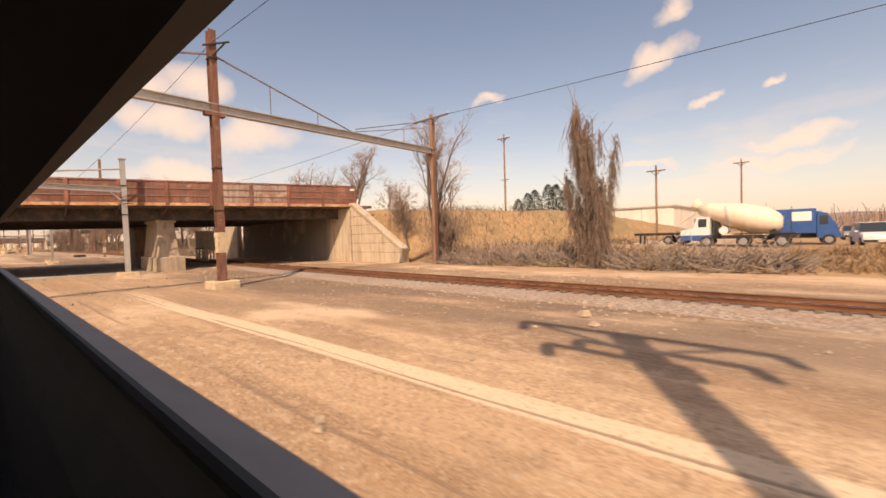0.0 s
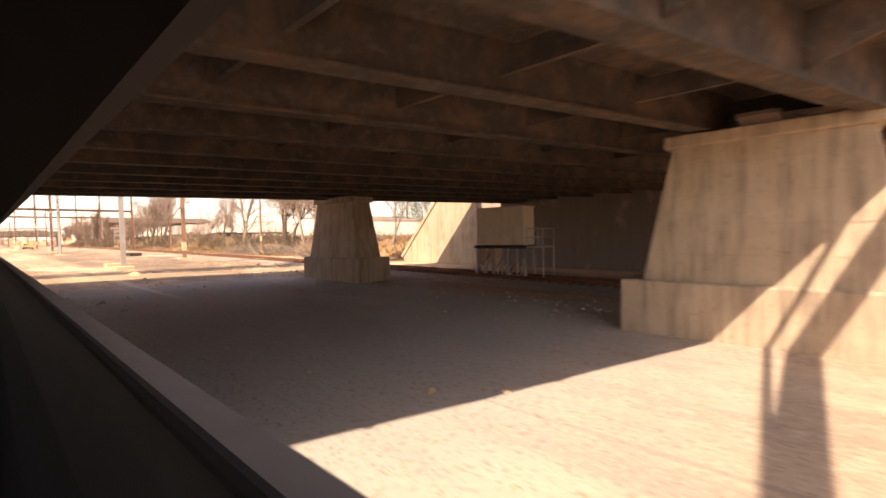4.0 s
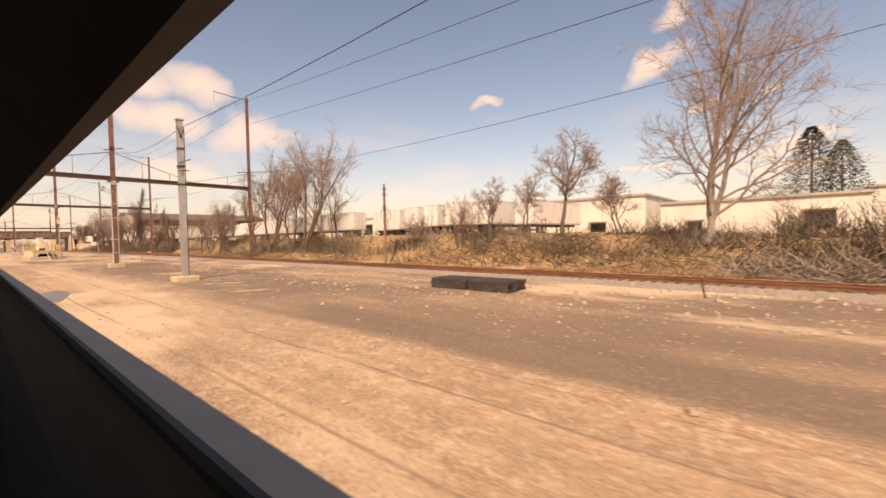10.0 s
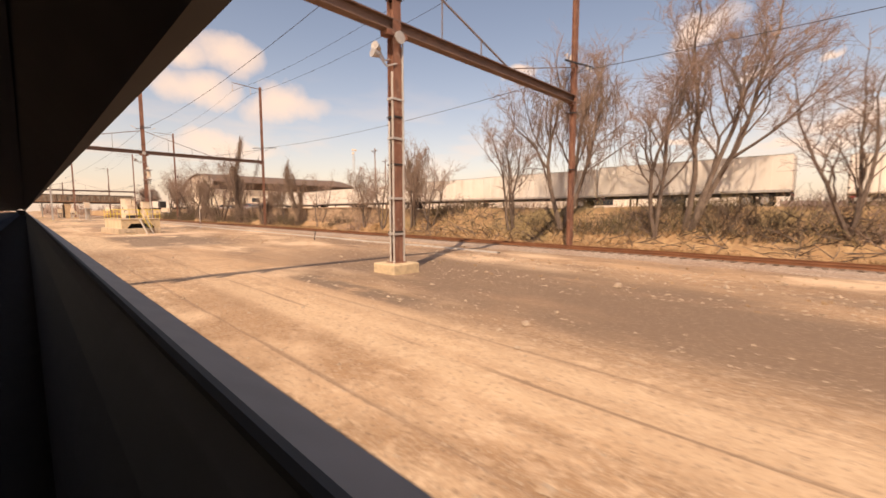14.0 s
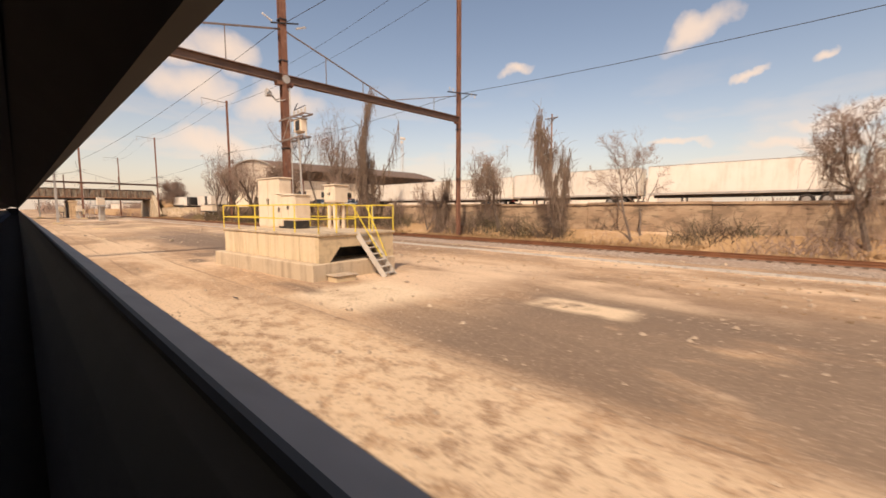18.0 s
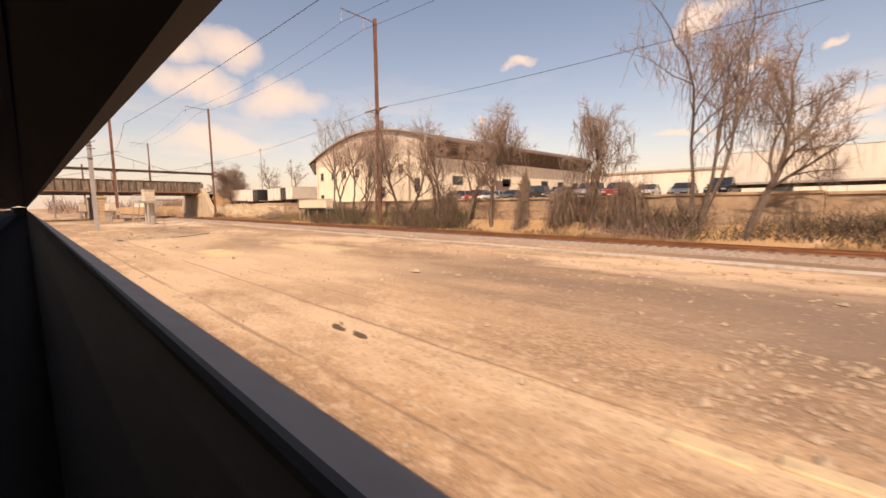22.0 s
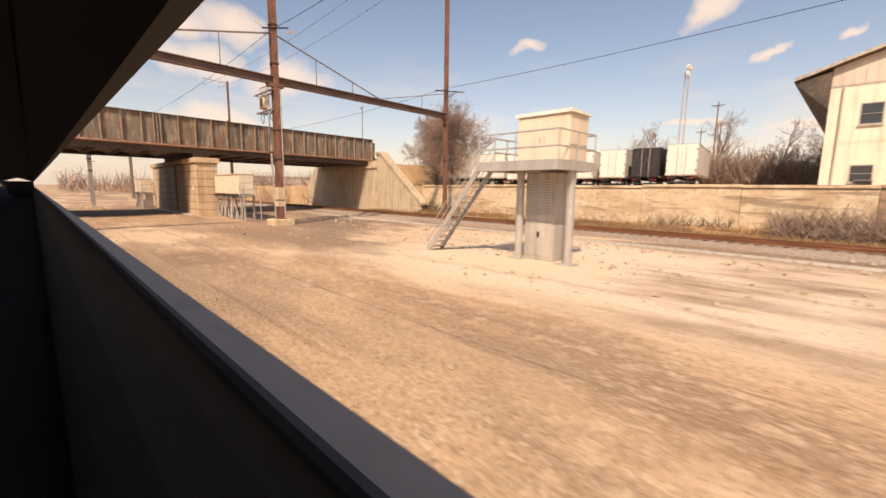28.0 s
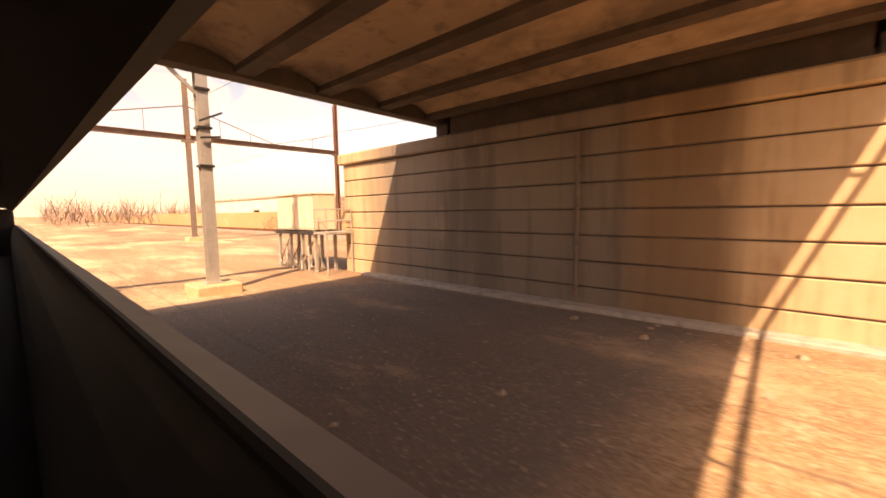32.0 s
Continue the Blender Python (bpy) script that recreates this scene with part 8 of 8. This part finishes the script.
# along the brown wall
for k, (x, y, h, w, cl) in enumerate(((34.5, 257.2, 10.2, 1.35, 0.1), (34.6, 288.0, 17.2, 1.05, 0.0), (34.4, 285.6, 11.0, 0.5, 0.1), (34.3, 272.4, 6.0, 0.7, 0.1), (34.5, 315.8, 5.2, 0.9, 0.0))):
    vine_column(x, y, h, w, 140 + k, "dead tree wrapped in a column of dry vines" if h > 10.5 else "leaning tree hung with a mass of dry vines", snags=4 + k % 3, clear=cl, mass=0.62, tight=0.55)
for k, (x, y, h, st, vn, lb, ly) in enumerate((
        (34.5, 264.4, 9.0, 2, 170, VINED, 0), (34.4, 250.5, 9.4, 2, 0, SMALL, 0), (34.6, 237.4, 9.2, 1, 120, OLD, 0.1), (34.4, 274.6, 6.5, 2, 40, SMALL, 0),
        (34.6, 308.6, 10.2, 1, 200, VINED, 0), (34.6, 300.2, 17.5, 3, 190, VINED, 0.05), (34.4, 297.4, 14.5, 1, 90, LEANS, -0.22), (34.5, 319.3, 12.6, 1, 90, OLD, 0.1), (34.6, 322.8, 13.4, 1, 130, LEANS, -0.28),
        (34.4, 334.4, 14.4, 2, 60, OLD, -0.15), (34.5, 327.4, 12.4, 2, 40, OLD, -0.05), (34.5, 339.6, 14.6, 2, 60, OLD, 0),
        (34.4, 343.6, 14.0, 3, 20, TALL, -0.1), (34.6, 347.4, 18.2, 3, 10, TALL, 0), (34.4, 350.4, 16.0, 2, 20, TALL, 0.1), (34.6, 281.6, 4.0, 3, 60, SCRUBBY, 0), (34.5, 311.6, 4.5, 3, 160, SCRUBBY, 0), (34.5, 326.0, 5.0, 3, 120, SCRUBBY, 0), (34.6, 305.0, 4.6, 3, 160, SCRUBBY, 0))):
    bare_tree(x, y, h, 170 + k, lb, stems=st, vines=vn, lean=(0, ly), spread=0.45 if lb == TALL else 0.75, dense=0.95 if lb in (OLD, LEANS) else 0.9, crown_from=0.45 if lb == VINED else 0.32, thick=0.95 if lb in (OLD, LEANS) else 0.72)
bare_tree(39.5, 411.5, 11.5, 200, "broad bare tree with a dense rounded crown", stems=3, spread=0.85, dense=2.0, crown_from=0.1, thick=0.6)
bare_tree(41.5, 415.5, 10.0, 201, "broad bare tree on the bridge embankment", stems=2, spread=0.85, dense=1.7, crown_from=0.1, thick=0.6)
for k, (x, y, h) in enumerate(((60, 436, 14), (66, 430, 12), (64, 444, 11), (84, 392, 14), (80, 400, 12), (90, 384, 13), (96, 376, 12), (88, 408, 12))):
    bare_tree(x, y, h, 210 + k, "bare tree behind the trailer yard", spread=0.75, dense=0.8)


def soft_line(rng, n, y0, y1, x0, x1, hmin, hmax, material_, name, label, arch=True, seed=0, thick=1.0, clump=(-0.5, 0.25)):
    """A long tangle of thin stems: what nobody could count."""
    lines = []
    for k in range(n):
        y = rng.uniform(y0, y1)
        x = rng.uniform(x0, x1)
        if noise.noise(Vector((x * 0.3, y * 0.11, seed))) < rng.uniform(*clump):
            continue
        g = ground_height(x, y)
        L = rng.uniform(hmin, hmax)
        d = (rng.uniform(-0.7, 0.7), rng.uniform(-0.7, 0.7), 1.0 if arch else rng.uniform(0.0, 0.35))
        q, _ = limb(rng, (x, y, g - 0.03), d, L, rng.uniform(0.012, 0.028) * thick, 0.006 * thick, 4, 0.4, -0.05 if arch else 0.0)
        lines.append([(Vector((v.x, v.y, max(v.z, ground_height(v.x, v.y) - 0.02))), r) for v, r in q])
    return tagged(strands(name, lines, material_, None, sides=2), label, "scrub", kind="stuff")


rg = random.Random(5)
soft_line(rg, 11000, 232, 352, 33.2, 35.9, 0.5, 2.4, "twig", "bramble", "tangled bare brambles along the foot of the wall", seed=1, clump=(0.02, 0.34))
soft_line(rg, 13000, 98, 232, 34.4, 38.5, 0.4, 1.7, "twig", "bramble", "tangled bare brambles on the bank", seed=2, clump=(0.02, 0.34))
soft_line(rg, 1500, -12, 34, 33.0, 37.5, 0.4, 1.5, "twig", "bramble", "tangled bare brambles beside the first bridge", seed=3)
soft_line(rg, 900, 350, 414, 34.4, 35.8, 0.3, 1.0, "twig", "bramble", "dry brambles below the pale wall", seed=4)
soft_line(rg, 1500, 60, 96, 33.4, 44, 0.5, 2.0, "twig", "bramble", "dry brambles on the embankment", seed=5)
soft_line(rg, 4600, 0, 30, 31.8, 34.8, 0.9, 3.0, "barkpale", "brushwood", "heaps of cut pale brushwood beside the track", arch=False, seed=6, thick=2.5)
soft_line(rg, 4000, 100, 140, 31.9, 34.6, 0.9, 3.0, "barkpale", "brushwood", "heaps of cut pale brushwood on the bank", arch=False, seed=7, thick=2.4)
soft_line(rg, 2400, 140, 224, 34.0, 38.5, 0.6, 2.2, "scrub", "green_scrub", "dull green scrub along the bank", seed=8)
soft_line(rg, 12000, 97, 160, 34.6, 38.4, 0.5, 1.7, "brush", "brush", "dense dark brush along the top of the bank", seed=12, thick=1.3, clump=(0.02, 0.34))
soft_line(rg, 13000, 160, 234, 34.4, 37.6, 0.5, 1.8, "brush", "brush", "dense dark brush under the bare trees", seed=13, thick=1.3, clump=(0.02, 0.34))
soft_line(rg, 11000, 236, 366, 34.0, 35.8, 0.6, 2.0, "brush", "brush", "dense dark brush at the foot of the wall", seed=14, thick=1.3, clump=(0.02, 0.34))
soft_line(rg, 5200, 98, 137, 36.0, 40.0, 1.2, 3.2, "brush", "brush", "tall dark brush behind the fallen wood", seed=26, thick=1.6, clump=(-0.05, 0.3))
soft_line(rg, 1500, -14, 33, 33.4, 36.5, 0.4, 1.3, "brush", "brush", "dark brush beside the first bridge", seed=15, thick=1.3)
soft_line(rg, 3000, 97, 165, 33.0, 37.5, 0.9, 2.8, "brush", "brushwood", "dark fallen brushwood lying on the bank", arch=False, seed=17, thick=1.9)
soft_line(rg, 1800, 165, 226, 33.0, 36.5, 0.9, 2.6, "bark", "brushwood", "fallen brushwood under the trees", arch=False, seed=18, thick=1.9)
soft_line(rg, 3000, 12, 50, 37, 62, 0.5, 1.6, "brush", "brush", "sparse brush on the sandy slope", seed=16, thick=1.4)
soft_line(rg, 5200, 436, 505, 34.5, 46, 1.2, 4.2, "twig", "bramble", "brown thicket on the bank beyond the girder bridge", seed=24, thick=1.6, clump=(-0.3, 0.2))
soft_line(rg, 1500, 371, 376.5, 33.8, 35.8, 0.6, 2.4, "twig", "bramble", "dry tangle against the wall below the warehouse corner", seed=27, thick=1.5, clump=(-0.6, -0.1))
soft_line(rg, 420, 379, 385, 34.8, 35.8, 0.4, 1.3, "brush", "brush", "small dark bushes against the pale wall", seed=28, thick=1.2, clump=(0.0, 0.3))
soft_line(rg, 420, 406, 413, 34.4, 36.0, 0.5, 1.7, "brush", "brush", "dark brush where the wall meets the abutment", seed=25, thick=1.2, clump=(-0.2, 0.3))
soft_line(rg, 5200, 374, 387.5, 57, 65, 2.0, 5.6, "twig", "bramble", "dense brown thicket behind the retaining wall", seed=11, thick=2.2, clump=(-0.5, 0.1))
soft_line(rg, 9500, 324, 357, 33.4, 35.8, 0.6, 2.4, "brush", "brush", "dense dark brush below the warehouse", seed=21, thick=1.3, clump=(-0.25, 0.25))
soft_line(rg, 5200, 300, 326, 33.6, 35.8, 0.7, 2.3, "brush", "brush", "dark brush below the parked cars", seed=22, thick=1.3, clump=(-0.1, 0.3))
soft_line(rg, 7500, 236, 300, 33.8, 35.8, 0.6, 2.3, "brush", "brush", "brown brush along the foot of the long wall", seed=23, thick=1.3, clump=(-0.1, 0.3))
soft_line(rg, 4600, 324, 372, 33.6, 35.8, 0.5, 1.8, "scrub", "green_scrub", "dull green scrub at the foot of the wall", seed=9)

# fallen limbs on the bank
for k, (x, y, a, b) in enumerate(((34.5, 112.0, 4.5, 0.4), (35.0, 117.5, 5.0, -0.6), (34.2, 106.5, 4.0, 1.0), (35.2, 121.0, 4.8, 0.2), (34.0, 104.0, 5.0, 0.8), (34.2, 167.4, 4.2, 1.2), (33.8, 8.5, 4.0, 0.5), (34.2, 20.0, 3.8, -0.4))):
    rng = random.Random(300 + k)
    t = thing("fallen_branch", "fallen pale branch lying on the bank", "branch", (x, y, ground_height(x, y) + 0.12), "fallen branches")
    q, d = limb(rng, (0, 0, 0), (math.sin(b) * 0.5, math.cos(b), 0.12), a, 0.10, 0.03, 6, 0.16, 0.0)
    strands("bough", [q] + [limb(rng, q[3 + j][0], side_way(rng, d, 0.8), a * 0.35, 0.04, 0.01, 4, 0.2, 0.05)[0] for j in range(3)], "barkpale", t, sides=5)


# ---- dry grass, gravel and litter ----
def tufts(n, seed, spots, material_, name, label, hmin, hmax):
    rng = random.Random(seed)
    vs, fs = [], []
    for k in range(n):
        x0, x1, y0, y1 = spots[k % len(spots)]
        x, y = rng.uniform(x0, x1), rng.uniform(y0, y1)
        if noise.noise(Vector((x * 0.35, y * 0.13, seed))) < -0.12:
            continue
        g = ground_height(x, y) - 0.02
        for j in range(7):
            a, h = rng.uniform(0, 6.283), rng.uniform(hmin, hmax)
            d = Vector((math.cos(a), math.sin(a), 0))
            w = Vector((-d.y, d.x, 0)) * 0.025
            o = Vector((x, y, g)) + d * 0.06
            b = len(vs)
            vs += [o - w, o + w, o + d * h * rng.uniform(0.2, 0.7) + Vector((0, 0, h))]
            fs.append((b, b + 1, b + 2))
    me = bpy.data.meshes.new("mesh")
    me.from_pydata([tuple(v) for v in vs], [], fs)
    me.materials.append(M[material_])
    return tagged(new(name, me), label, "grass", kind="stuff")


tufts(15000, 31, [(31.4, 35.5, 98, 236), (31.4, 34.0, 236, 420)], "grass", "dry_grass", "dry straw grass along the bank", 0.15, 0.5)
tufts(5000, 32, [(31.8, 38, -25, 30), (33, 46, 84, 110)], "grass", "dry_grass", "tall dry straw grass beside the lot", 0.25, 0.8)
tufts(4500, 34, [(32.6, 34.8, 364, 414)], "grass", "dry_grass", "dry grass along the foot of the pale wall", 0.15, 0.45)
tufts(2600, 33, [(15.0, 26.0, 180, 420), (14, 22, -20, 120)], "grass", "weeds", "sparse low dry weeds in the yard", 0.04, 0.14)


def gravel(n, seed, area, smin, smax, name, label, material_="stone"):
    rng = random.Random(seed)
    x0, x1, y0, y1 = area
    vs, fs = [], []
    for k in range(n):
        x, y = rng.uniform(x0, x1), rng.uniform(y0, y1)
        if noise.noise(Vector((x * 0.25, y * 0.06, seed * 0.7))) < rng.uniform(-0.35, 0.3):
            continue
        s = rng.uniform(smin, smax) * (1 + (rng.random() < 0.06) * 1.2)
        c = Vector((x, y, ground_height(x, y) + s * 0.15))
        b = len(vs)
        a = rng.uniform(0, 6.283)
        u, w = Vector((math.cos(a), math.sin(a), 0)) * s, Vector((-math.sin(a), math.cos(a), 0)) * s * rng.uniform(0.55, 0.95)
        up = Vector((rng.uniform(-0.3, 0.3), rng.uniform(-0.3, 0.3), 1)) * s * rng.uniform(0.4, 0.8)
        if smax > 0.06:
            # larger stones keep a broken, flattened top
            k1, k2 = rng.uniform(0.35, 0.75), rng.uniform(0.35, 0.75)
            vs += [c + u, c + w, c - u * 0.9, c - w, c + u * k1 + up, c + w * k2 + up * 0.8, c - u * k2 + up * 0.7, c - w * k1 + up * 0.95]
            fs += [(b + i, b + (i + 1) % 4, b + 4 + (i + 1) % 4, b + 4 + i) for i in range(4)] + [(b + 4, b + 5, b + 6), (b + 4, b + 6, b + 7)]
            continue
        vs += [c + u, c + w, c - u * 0.9, c - w, c + up]
        fs += [(b, b + 1, b + 4), (b + 1, b + 2, b + 4), (b + 2, b + 3, b + 4), (b + 3, b, b + 4)]
    me = bpy.data.meshes.new("mesh")
    me.from_pydata([tuple(v) for v in vs], [], fs)
    me.materials.append(M[material_])
    return tagged(new(name, me), label, "gravel", kind="stuff")


gravel(38000, 41, (2.2, 17, -8, 440), 0.018, 0.055, "gravel", "loose pale gravel strewn over the yard")
gravel(16000, 42, (15, 28, -8, 430), 0.04, 0.10, "gravel", "coarse gravel beside the second track")
gravel(1100, 43, (3, 24, -8, 430), 0.06, 0.15, "rubble", "scattered stones and broken concrete")
gravel(3800, 44, (5.2, 12.2, 339.2, 350.2), 0.025, 0.085, "rubble", "pale broken stone spread round a sunken slab")
gravel(1600, 45, (5.6, 10.5, 287.5, 294.0), 0.02, 0.07, "gravel", "coarse stones over dark earth")


# ---- far woods: a low brown line of bare trees all along the horizon ----
def far_woods():
    rng = random.Random(77)
    lines = []
    for k in range(2600):
        y = rng.uniform(-260, 760)
        x = rng.uniform(150, 270) + (60 if 20 < y < 75 else 0)
        h = rng.uniform(5, 10) * (0.8 + 0.4 * noise.noise(Vector((y * 0.02, 0, 5))))
        for j in range(7):
            q, _ = limb(rng, (x + rng.uniform(-1.5, 1.5), y + rng.uniform(-1.5, 1.5), h * rng.uniform(0, 0.4) + 1), (rng.uniform(-0.5, 0.5), rng.uniform(-0.5, 0.5), 1), h * rng.uniform(0.4, 0.75), 0.16, 0.05, 2, 0.3, 0.1)
            lines.append(q)
    # the woods close the view down the line, well past the girder bridge
    for k in range(900):
        x, y = rng.uniform(-140, 160), rng.uniform(560, 690)
        if abs(x) < 9:
            continue
        h = rng.uniform(5, 11)
        for j in range(6):
            q, _ = limb(rng, (x + rng.uniform(-1.5, 1.5), y + rng.uniform(-1.5, 1.5), h * rng.uniform(0, 0.4)), (rng.uniform(-0.5, 0.5), rng.uniform(-0.5, 0.5), 1), h * rng.uniform(0.4, 0.75), 0.16, 0.05, 2, 0.3, 0.1)
            lines.append(q)
    tagged(strands("far_woods", lines, "twig", None, sides=2), "low brown line of bare woods on the horizon", "woods", kind="stuff")
    bm = bmesh.new()
    prev = None
    for k in range(90):
        y = -900 + 30 * k
        z = 6 + 5 * noise.noise(Vector((y * 0.004, 3, 0))) + 2 * noise.noise(Vector((y * 0.02, 8, 0)))
        row = [bm.verts.new((x, y, zz)) for x, zz in ((255, 0.0), (300, z * 0.8), (420, z + 4), (800, 2))]
        if prev:
            for j in range(3):
                bm.faces.new((prev[j], prev[j + 1], row[j + 1], row[j]))
        prev = row
    bmesh.ops.recalc_face_normals(bm, faces=bm.faces[:])
    structure("far_hill", bm, "hill", "low brown wooded rise far behind the yard", "hill", smooth=True)


far_woods()
